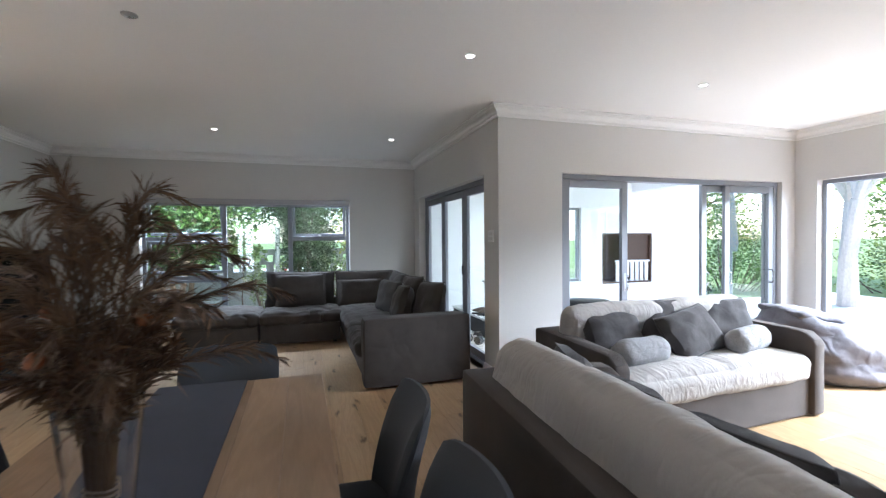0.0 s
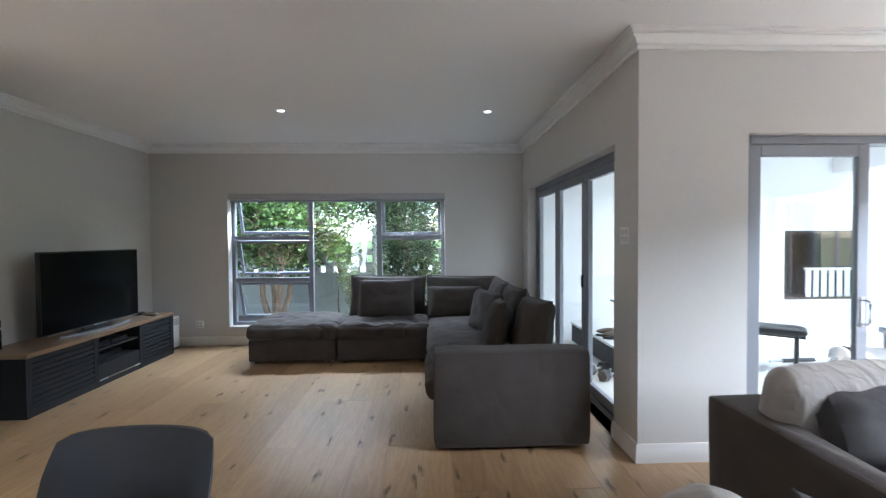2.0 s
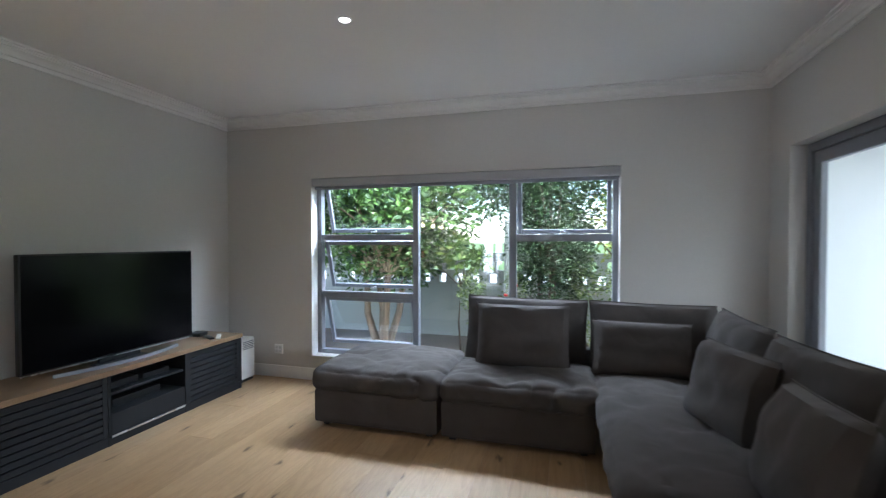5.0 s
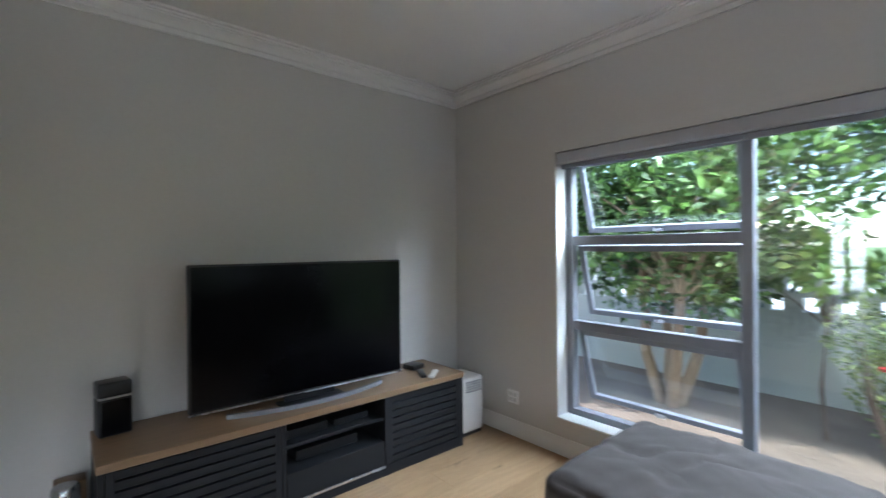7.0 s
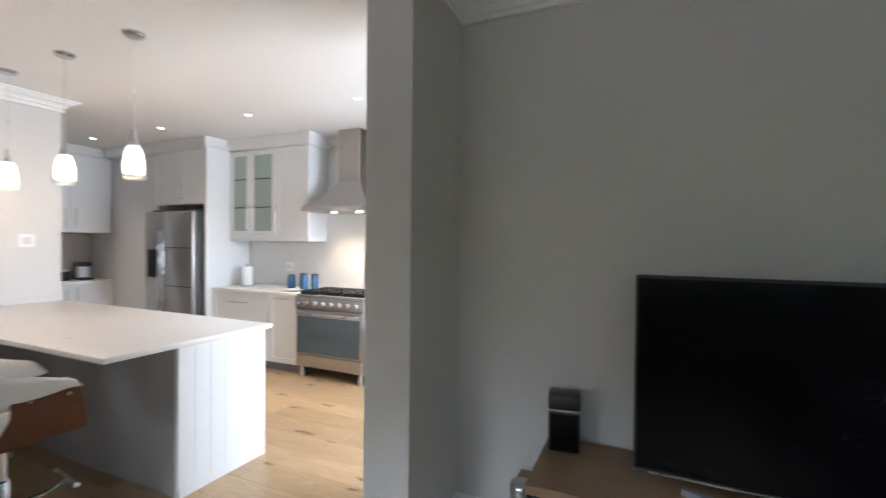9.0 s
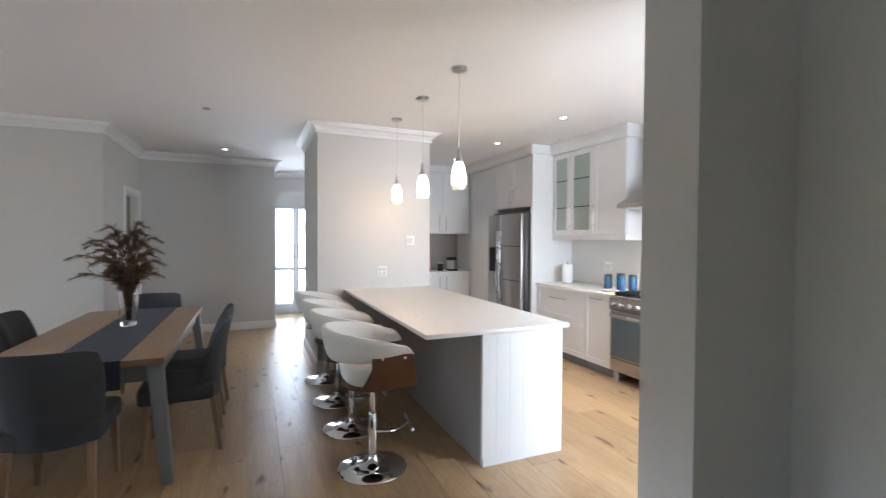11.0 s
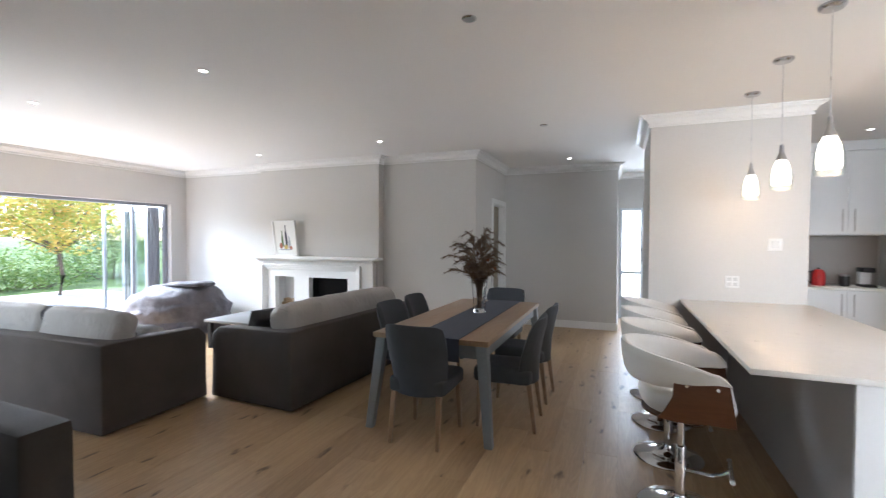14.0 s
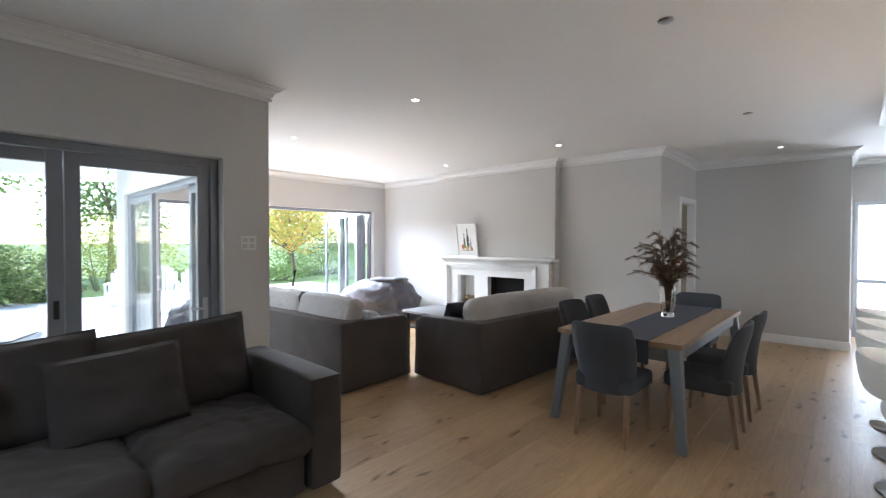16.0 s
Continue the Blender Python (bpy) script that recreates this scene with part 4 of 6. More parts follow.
# ---- living area ----
def loveseat(m, L, D, label, seat_pale, cover):
    """A slipcovered two-seater; local y = 0 is the outside of its back."""
    s = thing("loveseat", label, "sofa", "loveseats in the living area", m=m)
    a, H = 0.125, 0.705
    bm = prism([(0, 0), (L, 0), (L, D), (L - a, D), (L - a, 0.16), (a, 0.16), (a, D), (0, D)], 0.004, H, bevel=0.022)
    bmesh.ops.subdivide_edges(bm, edges=[e for e in bm.edges if e.calc_length() > 0.3], cuts=14, use_grid_fill=True)
    for v in bm.verts:
        up = max(0.0, (v.co.z - 0.30) / (H - 0.30))
        run = max(0.0, (v.co.y - 0.16) / (D - 0.16))
        sway = noise.noise(Vector((v.co.x * 3.1, v.co.y * 3.1, v.co.z * 2 + L)))
        # the arms slope to the front; the loose cover sways and its hem flares
        v.co.z -= 0.025 * up * run + 0.09 * up * max(0.0, (run - 0.86) / 0.14) ** 2
        if v.co.z < 0.1:
            v.co.z += 0.006 * (1 + sway)
        swell = 0.006 * sway + 0.012 * max(0.0, 0.2 - v.co.z) / 0.2
        if v.co.x < 0.03 or v.co.x > L - 0.03:
            v.co.x += swell * (1 if v.co.x > L / 2 else -1)
        if v.co.y < 0.03:
            v.co.y -= swell
    part("body", bm, LOVESEAT, s, "slipcovered back and sloping arms")
    part("skirt", soft_box(L - 2 * a - 0.004, D - 0.20, 0.33, 0.02, 0.0, 0.006, 16, m=pose(L / 2, (D + 0.13) / 2, 0.17)), LOVESEAT, s, "fabric skirt to the floor")
    mat = THROW if seat_pale else LOVESEAT
    bm = soft_box(L - 2 * a + 0.02, D - 0.22, 0.19, 0.075, 0.045, 0.010, 40, seed=21, fold=0.008)
    for v in bm.verts:
        groove = math.exp(-(v.co.x / 0.03) ** 2) * max(0.0, v.co.z) / 0.1
        v.co.z -= 0.022 * groove
        # the cover hangs a little over the front edge
        if v.co.y > (D - 0.22) / 2 - 0.12 and v.co.z < 0:
            v.co.z -= 0.03
    bmesh.ops.transform(bm, matrix=pose(L / 2, (D + 0.13) / 2 + 0.035, 0.405), verts=bm.verts)
    part("seat_cushion", bm, mat, s, "pale crumpled seat cover" if seat_pale else "")
    for k in range(cover):
        w = (L - 0.17) / cover
        thick, r, z = (0.20, 0.075, 0.675) if cover == 2 else (0.27, 0.125, 0.67)
        bm = soft_box(w - 0.004, 0.50, thick, r, 0.012, 0.010, 36, seed=k + 31, fold=0.010, m=pose(0.085 + w * (k + 0.5), 0.25, z, 76))
        for v in bm.verts:
            v.co.z -= 0.02 * abs((v.co.x - 0.085 - w * (k + 0.5)) / (w / 2)) ** 4
        part("back_cushion", bm, THROW, s, "pale crumpled back cushion" if cover == 2 else "pale crumpled back bolster")
    return s


loveseat(pose(1.10, 2.14, 0, 0, 0, -93), 2.15, 1.00, "dark loveseat with pale back bolster beside the dining table", False, 1)
loveseat(pose(4.22, 3.16, 0, 0, 0, 182.6), 2.12, 0.97, "dark loveseat with pale slipcovers facing the fireplace", True, 2)
for k, (x, y, z, w, h, rz, lean) in enumerate(((2.60, 2.70, 0.70, 0.56, 0.36, 4, -24), (3.17, 2.78, 0.74, 0.52, 0.38, 2, -22), (3.25, 2.55, 0.68, 0.60, 0.40, 10, -34), (3.86, 2.76, 0.72, 0.54, 0.38, -4, -24))):
    pillow("scatter_pillow", "dark velvet pillow on the pale loveseat", w, h, 0.17, pose(x, y, z, lean, -8 if k == 2 else 0, rz), PILLOW, k + 40, "velvet pillows")
for k, (x, y, rz) in enumerate(((2.63, 2.42, 6), (3.74, 2.44, 14))):
    tagged(part("bolster_pillow", soft_box(0.52, 0.19, 0.19, 0.092, 0.01, 0.010, 16, seed=k + 50, m=pose(x, y, 0.61, 0, 0, rz)), PLUSH), "pale grey plush bolster pillow on the pale loveseat", "pillow", "plush bolsters")
for k, (x, y, z, w, h, rz, lean) in enumerate(((1.66, 1.76, 0.66, 0.5, 0.40, 70, -28), (1.62, 1.36, 0.65, 0.5, 0.40, 94, -26), (1.64, 0.78, 0.65, 0.5, 0.40, 98, -28), (1.70, 0.42, 0.63, 0.5, 0.40, 84, -38))):
    pillow("scatter_pillow", "dark velvet pillow on the loveseat", w, h, 0.17, pose(x, y, z, lean, 0, rz), PILLOW, k + 60, "velvet pillows")


def beanbag(x, y, rx, ry, h, rz, label, slump=0.1):
    bm = bmesh.new()
    bmesh.ops.create_icosphere(bm, subdivisions=5, radius=1)
    for v in bm.verts:
        u = v.co.copy()
        z = max(u.z, -0.55)
        full = (1 - abs(u.z) ** 2.5) ** (1 / 2.5) / max(0.05, math.sqrt(1 - min(0.9975, u.z * u.z)))
        p = Vector((u.x * min(full, 1.6), u.y * min(full, 1.6), (z + 0.55) / 1.55))
        if p.z < 0.3:
            k = 1 + 0.1 * math.sin(p.z / 0.3 * math.pi)
            p.x, p.y = p.x * k, p.y * k
        fold = noise.noise(Vector((u.x * 1.8, u.y * 1.8, u.z * 3))) * 0.07 + noise.noise(u * 5) * 0.022 - abs(noise.noise(u * 2.6)) * 0.05
        p *= 1 + fold
        p.z = max(p.z, 0.0) * (1 - slump * (0.5 + 0.5 * p.x))
        v.co = (p.x * rx, p.y * ry, p.z * h)
    b = thing("beanbag", label, "beanbag", "beanbags", m=pose(x, y, 0.0, 0, 0, rz))
    part("bag", bm, FUR, b)
    part("blanket", soft_box(0.62, 0.5, 0.07, 0.03, 0.02, 0.02, 16, seed=7, m=pose(-0.3 * rx, 0, h * (0.98 - 0.4 * slump), 4, 10 * slump + 2, 20), crumple=0.008), FUR, b, "folded grey plush blanket")
    return b


beanbag(5.30, -0.02, 0.80, 0.78, 0.80, 0, "large slumped grey plush beanbag by the open door")
beanbag(5.55, 3.02, 0.68, 0.60, 0.86, -25, "slumped grey plush beanbag beside the loveseat", 0.62)


def coffee_table():
    t = thing("coffee_table", "low dark grey square coffee table", "table")
    x0, x1, y0, y1, z = 2.80, 3.80, -0.10, 0.75, 0.40
    part("tabletop", box(x0, x1, y0, y1, z - 0.035, z, 0.005, 2), surface("grey_wash_top", (0.11, 0.11, 0.115), 0.5, vary=0.12, scale=5, bump=0.05), t)
    for x in (x0 + 0.03, x1 - 0.09):
        for y in (y0 + 0.03, y1 - 0.09):
            part("leg", box(x, x + 0.06, y, y + 0.06, 0, z - 0.035, 0.004, 1), UNIT_GREY, t)
    part("lower_shelf", box(x0 + 0.05, x1 - 0.05, y0 + 0.05, y1 - 0.05, 0.12, 0.14, 0.003, 1), UNIT_GREY, t)


coffee_table()


def picture():
    p = thing("framed_picture", "white-framed still-life print leaning on the mantel", "picture", m=pose(3.62, -0.72, 1.2305, 9, 0, 180))
    w, h = 0.47, 0.60
    # local -y faces the room once turned
    bm = bmesh.new()
    for a0, a1, c0, c1 in ((-w / 2, -w / 2 + 0.025, 0, h), (w / 2 - 0.025, w / 2, 0, h), (-w / 2 + 0.025, w / 2 - 0.025, 0, 0.025), (-w / 2 + 0.025, w / 2 - 0.025, h - 0.025, h)):
        box(a0, a1, -0.03, 0.0, c0, c1, 0.003, 1, bm=bm)
    part("picture_frame", bm, TRIM, p, smooth=False)
    part("print", box(-w / 2 + 0.025, w / 2 - 0.025, -0.012, -0.004, 0.025, h - 0.025), ART, p, smooth=False)
    cols = {"ink_dark": (0.05, 0.05, 0.07), "ink_green": (0.10, 0.16, 0.06), "ink_red": (0.35, 0.12, 0.07), "ink_ochre": (0.45, 0.34, 0.12), "ink_grey": (0.33, 0.36, 0.4)}
    inks = [surface(k, c, 0.7, vary=0.3, scale=40, bump=0) for k, c in cols.items()]
    marks = [(0.02, 0.16, 0.05, 0.36, 0), (-0.06, 0.16, 0.045, 0.27, 1), (0.08, 0.14, 0.05, 0.2, 4), (-0.1, 0.13, 0.07, 0.09, 2), (0.0, 0.12, 0.09, 0.07, 3), (0.1, 0.11, 0.06, 0.06, 2), (-0.02, 0.10, 0.26, 0.02, 4)]
    for k, (x, z, ww, hh, c) in enumerate(marks):
        prof = [(ww * 0.5, 0), (ww * 0.5, hh * 0.55), (ww * 0.22, hh * 0.72), (ww * 0.2, hh)] if hh > 0.15 else [(ww * 0.35, 0), (ww * 0.5, hh * 0.5), (ww * 0.3, hh)]
        pts = [(x + a, z + b) for a, b in prof] + [(x - a, z + b) for a, b in prof[::-1]]
        bm = bmesh.new()
        bm.faces.new([bm.verts.new((a, -0.0125 - 0.0003 * k, b)) for a, b in pts])
        part("ink_shape", bm, inks[c], p, smooth=False)


picture()


# ---- dining ----
def dining_table():
    t = thing("dining_table", "oak-topped dining table with blue-grey splayed legs", "table")
    x0, x1, y0, y1 = -0.655, 0.31, -0.10, 2.095
    n = 6
    w = (x1 - x0) / n
    top = part("tabletop", box(x0 + 0.01, x1 - 0.01, y0 + 0.01, y1 - 0.01, 0.728, 0.733), TABLE_OAK, t, "oak plank top", smooth=False)
    for k in range(n):
        part("plank", box(x0 + w * k + 0.0003, x0 + w * (k + 1) - 0.0003, y0, y1, 0.7331, 0.77, 0.0012, 1), TABLE_OAK, top, smooth=False)
    bm = bmesh.new()
    for a in ((x0 + 0.07, x1 - 0.07, y0 + 0.06, y0 + 0.085), (x0 + 0.07, x1 - 0.07, y1 - 0.085, y1 - 0.06), (x0 + 0.05, x0 + 0.075, y0 + 0.085, y1 - 0.085), (x1 - 0.075, x1 - 0.05, y0 + 0.085, y1 - 0.085)):
        box(*a, 0.62, 0.727, bm=bm)
    part("apron", bm, TABLE_GREY, t, smooth=False)
    for sx, x in ((-1, x0 + 0.06), (1, x1 - 0.06)):
        for sy, y in ((-1, y0 + 0.06), (1, y1 - 0.06)):
            bm = box(-0.042, 0.042, -0.042, 0.042, 0, 0.727, 0.006, 2)
            for v in bm.verts:
                k = 1 - v.co.z / 0.727
                v.co.x = v.co.x * (1 - 0.28 * k) + x + sx * 0.075 * k
                v.co.y = v.co.y * (1 - 0.28 * k) + y + sy * 0.075 * k
            part("leg", bm, TABLE_GREY, t)
    run = bmesh.new()
    rx0, rx1 = -0.43, -0.045
    box(rx0, rx1, y0 - 0.004, y1 + 0.004, 0.7702, 0.7738, bm=run)
    for a0, a1 in ((y0 - 0.0075, y0 - 0.004), (y1 + 0.004, y1 + 0.0075)):
        box(rx0, rx1, a0, a1, 0.60, 0.7738, bm=run)
    tagged(part("table_runner", run, RUNNER, smooth=False), "slate grey cloth runner along the dining table", "table runner")


dining_table()


def dining_chair():
    c = thing("dining_chair", "slate fabric dining chair with wooden legs", "chair", "chairs round the table")
    part("seat", soft_box(0.45, 0.46, 0.12, 0.03, 0.012, 0.003, 12, m=pose(0, 0.025, 0.43)), CHAIR, c)
    bm = bmesh.new()
    n, mrows = 14, 12
    grid = {}
    for s in (0, 1):
        for i in range(n + 1):
            for j in range(mrows + 1):
                u, v = 2 * i / n - 1, j / mrows
                half = 0.20 + 0.042 * math.sin(min(v * 1.3, 1) * math.pi * 0.5)
                top = 0.90 - 0.022 * abs(u) ** 8
                z = 0.37 + (top - 0.37) * v
                x = u * half * (1 - 0.05 * max(0, v - 0.85) / 0.15 * abs(u) ** 2)
                y = -0.20 - 0.10 * v * v + 0.085 * u * u * (1 - 0.35 * v)
                th = 0.085 - 0.03 * v
                edge = min(1, (1 - abs(u)) * 6 + 0.25) * min(1, (1 - v) * 7 + 0.25)
                y += (th / 2) * edge * (1 if s else -1)
                grid[s, i, j] = bm.verts.new((x, y, z))
    for s in (0, 1):
        for i in range(n):
            for j in range(mrows):
                f = [grid[s, i, j], grid[s, i + 1, j], grid[s, i + 1, j + 1], grid[s, i, j + 1]]
                bm.faces.new(f if s == 0 else f[::-1])
    rim = [(i, 0) for i in range(n)] + [(n, j) for j in range(mrows)] + [(i, mrows) for i in range(n, 0, -1)] + [(0, j) for j in range(mrows, 0, -1)]
    for a, b in zip(rim, rim[1:] + rim[:1]):
        bm.faces.new((grid[0, a[0], a[1]], grid[1, a[0], a[1]], grid[1, b[0], b[1]], grid[0, b[0], b[1]]))
    bmesh.ops.recalc_face_normals(bm, faces=bm.faces)
    part("backrest", bm, CHAIR, c, "curved upholstered back")
    for x, y, dx, dy in ((-0.19, 0.2, -0.01, 0.02), (0.19, 0.2, 0.01, 0.02), (-0.18, -0.19, -0.012, -0.05), (0.18, -0.19, 0.012, -0.05)):
        bm = box(-0.02, 0.02, -0.02, 0.02, 0, 0.38, 0.004, 1)
        for v in bm.verts:
            k = 1 - v.co.z / 0.38
            v.co.x = v.co.x * (1 - 0.35 * k) + x + dx * k
            v.co.y = v.co.y * (1 - 0.35 * k) + y + dy * k
        part("leg", bm, LEG_WOOD, c, "tapered wooden leg")
    return c


chair = dining_chair()
chair.matrix_world = pose(-0.15, 2.06, 0, 0, 0, 180)
for x, y, rz in ((-0.69, 1.56, -88), (-0.69, 0.88, -92), (0.35, 1.31, 86), (0.36, 0.70, 90), (-0.20, -0.08, 0)):
    copy_thing(chair, pose(x, y, 0, 0, 0, rz))


def vase(x, y):
    v = thing("vase", "tall flared clear glass vase on the runner", "vase", m=pose(x, y, 0.774))
    part("glass_body", lathe([(0.0, 0.0), (0.056, 0.0), (0.060, 0.008), (0.060, 0.06), (0.070, 0.20), (0.086, 0.352), (0.084, 0.355), (0.081, 0.352), (0.066, 0.20), (0.056, 0.06), (0.054, 0.035), (0.0, 0.032)], 32), VASE_GLASS, v)
    b = thing("dried_bouquet", "brown dried pampas plumes and cream flowers in a vase", "dried flowers", m=pose(x, y, 0.774))
    rng = np.random.default_rng(11)

    def blades(bm, line, count, long, wide, loose, start=0.0):
        """Thin awns that leave a stem's line, sweep along it and droop."""
        n = len(line) - 1
        for _ in range(count):
            t = start + rng.uniform(0, 1) ** 0.85 * (n - 0.02 - start)
            q0, q1 = line[int(t)], line[int(t) + 1]
            q = q0.lerp(q1, t % 1)
            d = (q1 - q0).normalized() + Vector(rng.normal(0, loose, 3))
            taper = 1.0 - 0.5 * abs(2 * (t - start) / (n - start) - 0.9)
            d = d.normalized() * long * rng.uniform(0.6, 1.25) * taper
            drop = Vector((0, 0, -rng.uniform(0.25, 0.75) * d.length * 0.55))
            w = d.cross(Vector(rng.normal(0, 1, 3))).normalized() * wide
            e = [bm.verts.new(p) for p in (q - w * 0.5, q + w * 0.5, q + d * 0.55 + w + drop * 0.25, q + d * 0.55 - w + drop * 0.25, q + d + drop)]
            bm.faces.new(e[:4])
            bm.faces.new((e[3], e[2], e[4]))

    # arching plumes: compass way, reach, height of the arch's top
    plumes = [(0.2, 0.27, 0.62), (0.9, 0.22, 0.76), (1.5, 0.30, 0.55), (2.1, 0.20, 0.84), (2.7, 0.26, 0.68), (3.2, 0.32, 0.56), (3.7, 0.23, 0.78), (4.3, 0.26, 0.60),
              (4.9, 0.18, 0.80), (5.4, 0.29, 0.64), (5.9, 0.21, 0.72), (0.5, 0.09, 0.88), (3.0, 0.10, 0.91), (4.6, 0.08, 0.83), (1.8, 0.33, 0.46), (5.1, 0.30, 0.47), (3.5, 0.31, 0.44), (0.0, 0.30, 0.45), (2.4, 0.14, 0.74), (5.7, 0.13, 0.80)]
    plumes += [(a + 0.35, q * 0.72, z * 0.93) for a, q, z in plumes[:14]]
    for a, reach, top in plumes:
        a += rng.uniform(-0.15, 0.15)
        reach *= (1.0 if top > 0.6 else 0.78) + 0.20 * math.cos(a)
        top = 0.30 + (top - 0.30) * 0.93
        way = Vector((math.cos(a), math.sin(a), 0))
        base = Vector((rng.uniform(-0.02, 0.02), rng.uniform(-0.02, 0.02), 0.045))
        neck = way * 0.035 + Vector((0, 0, 0.30))
        line = [neck]
        for k in range(1, 8):
            u = k / 7
            out = 0.035 + (reach - 0.035) * u ** 1.7
            line.append(way * out + Vector((rng.normal(0, 0.006), rng.normal(0, 0.006), 0.30 + (top - 0.30) * (1.9 * u - 0.95 * u * u))))
        line.append(line[-1] + way * 0.065 + Vector((0, 0, -0.030)))
        bm = tube([base, neck] + line[1:], [0.0024, 0.0024, 0.0022, 0.0020, 0.0018, 0.0016, 0.0014, 0.0011, 0.0009, 0.0006], 4, caps=False)
        blades(bm, line, 130, 0.085, 0.0016, 0.26, 2.2)
        blades(bm, line, 34, 0.10, 0.0026, 0.45, 0.3)
        part("plume", bm, PLUME, b)
    # the dense heart of dry leaves and stalks over the vase's rim
    for k in range(30):
        a = k * 2.4
        way = Vector((math.cos(a), math.sin(a), 0))
        line = [Vector((0, 0, 0.06)), way * 0.03 + Vector((0, 0, 0.28)), way * 0.09 + Vector((0, 0, 0.38 + 0.012 * (k % 7))), way * 0.15 + Vector((0, 0, 0.44 + 0.016 * (k % 7)))]
        bm = tube(line, [0.003, 0.003, 0.002, 0.001], 4, caps=False)
        blades(bm, line, 55, 0.08, 0.0034, 0.5, 0.8)
        part("filler_sprig", bm, PLUME, b)
    for a, q, z in ((0.9, 0.13, 0.50), (2.9, 0.10, 0.54), (4.4, 0.15, 0.47), (5.8, 0.12, 0.52), (3.6, 0.16, 0.45)):
        c = Vector((math.cos(a) * q, math.sin(a) * q, z))
        bm = bmesh.new()
        bmesh.ops.create_icosphere(bm, subdivisions=2, radius=0.017, matrix=Matrix.Translation(c))
        for vert in bm.verts:
            vert.co += (vert.co - c) * 0.35 * noise.noise(vert.co * 90)
        part("seed_head", bm, BERRY, b, "rust-coloured seed head")
    for z in (0.13, 0.142, 0.154):
        ring = [(math.cos(radians(30 * i)) * 0.033, math.sin(radians(30 * i)) * 0.033, z + 0.004 * math.sin(i)) for i in range(13)]
        part("string", tube(ring, 0.003, 5), FLOWER, b, "pale string round the stems")
    for a, q, z in ((0.6, 0.10, 0.42), (2.4, 0.11, 0.41), (4.35, 0.125, 0.45), (5.2, 0.13, 0.42), (3.5, 0.11, 0.40)):
        c = Vector((math.cos(a) * q, math.sin(a) * q, z))
        bm = bmesh.new()
        for j in range(90):
            d = Vector(rng.normal(0, 1, 3)) + Vector((math.cos(a), math.sin(a), 0.6)) * 0.5
            d.normalize()
            w = d.cross(Vector(rng.normal(0, 1, 3))).normalized() * 0.006
            o = d * rng.uniform(0.024, 0.042)
            bm.faces.new([bm.verts.new(c + e) for e in (d * 0.005, o * 0.7 + w, o, o * 0.7 - w)])
        part("flower_head", bm, FLOWER, b, "cream dried flower head")


vase(-0.207, 0.86)


# ---- kitchen ----
def island():
    s = thing("kitchen_island", "kitchen island body with white end panel", "kitchen island")
    part("end_panel", box(-3.17, -2.535, 2.66, 2.70, 0.0, 0.889, 0.003, 1), CUPBOARD, s, "white vertical-board end panel", smooth=False)
    for k in range(5):
        x = -3.05 + 0.105 * k
        part("board", box(x, x + 0.1044, 2.7001, 2.704, 0.06, 0.885, 0.0006, 1), CUPBOARD, s, smooth=False)
    # seating side: greyer than the end panel because shade is in its colour
    part("bar_panel", box(-2.56, -2.535, 0.15, 2.659, 0.0, 0.889, 0.003, 1), ISLAND_SHADED, s, "white panel on the seating side, greyed for shade", smooth=False)
    part("body", box(-3.16, -2.561, 0.15, 2.659, 0.08, 0.889), CUPBOARD, s, smooth=False)
    part("plinth", box(-3.10, -2.561, 0.15, 2.655, 0.0, 0.079), UNIT_GREY, s, smooth=False)
    tagged(part("island_worktop", box(-3.19, -2.115, 0.136, 2.745, 0.89, 0.92, 0.004, 2), STONE), "polished white stone island worktop", "worktop")


island()


def shaker_door(parent, a0, a1, z0, z1, x, name="cupboard_door", handle=None, glazed=False):
    """A framed front facing +x at the plane x, with a recessed panel."""
    w = 0.06
    bm = bmesh.new()
    for b0, b1, c0, c1 in ((a0, a0 + w, z0, z1), (a1 - w, a1, z0, z1), (a0 + w, a1 - w, z0, z0 + w), (a0 + w, a1 - w, z1 - w, z1)):
        box(x - 0.019, x, b0, b1, c0, c1, 0.0015, 1, bm=bm)
    if not glazed:
        box(x - 0.018, x - 0.007, a0 + w, a1 - w, z0 + w, z1 - w, bm=bm)
    d = part(name, bm, CUPBOARD, parent, smooth=False)
    if glazed:
        part("glass_panel", box(x - 0.012, x - 0.008, a0 + w, a1 - w, z0 + w, z1 - w), CUP_GLASS, d, "pale green glass", smooth=False)
        for k in (1, 2):
            z = z0 + (z1 - z0) * k / 3
            part("shelf_edge", box(x - 0.008, x - 0.0065, a0 + w, a1 - w, z - 0.006, z + 0.006), UNIT_GREY, d, smooth=False)
    if handle:
        pull(d, handle, x)
    return d


def pull(parent, h, x):
    """A steel bar pull: (y, z, length, upright)."""
    y, z, n, up = h
    e = Vector((0, 0, n / 2)) if up else Vector((0, n / 2, 0))
    c = Vector((x + 0.03, y, z))
    bm = tube([c - e, c + e], 0.0048, 8)
    for s in (-0.8, 0.8):
        tube([c + e * s, c + e * s - Vector((0.03, 0, 0))], 0.005, 8, bm=bm)
    part("handle", bm, STEEL, parent, "steel bar handle")


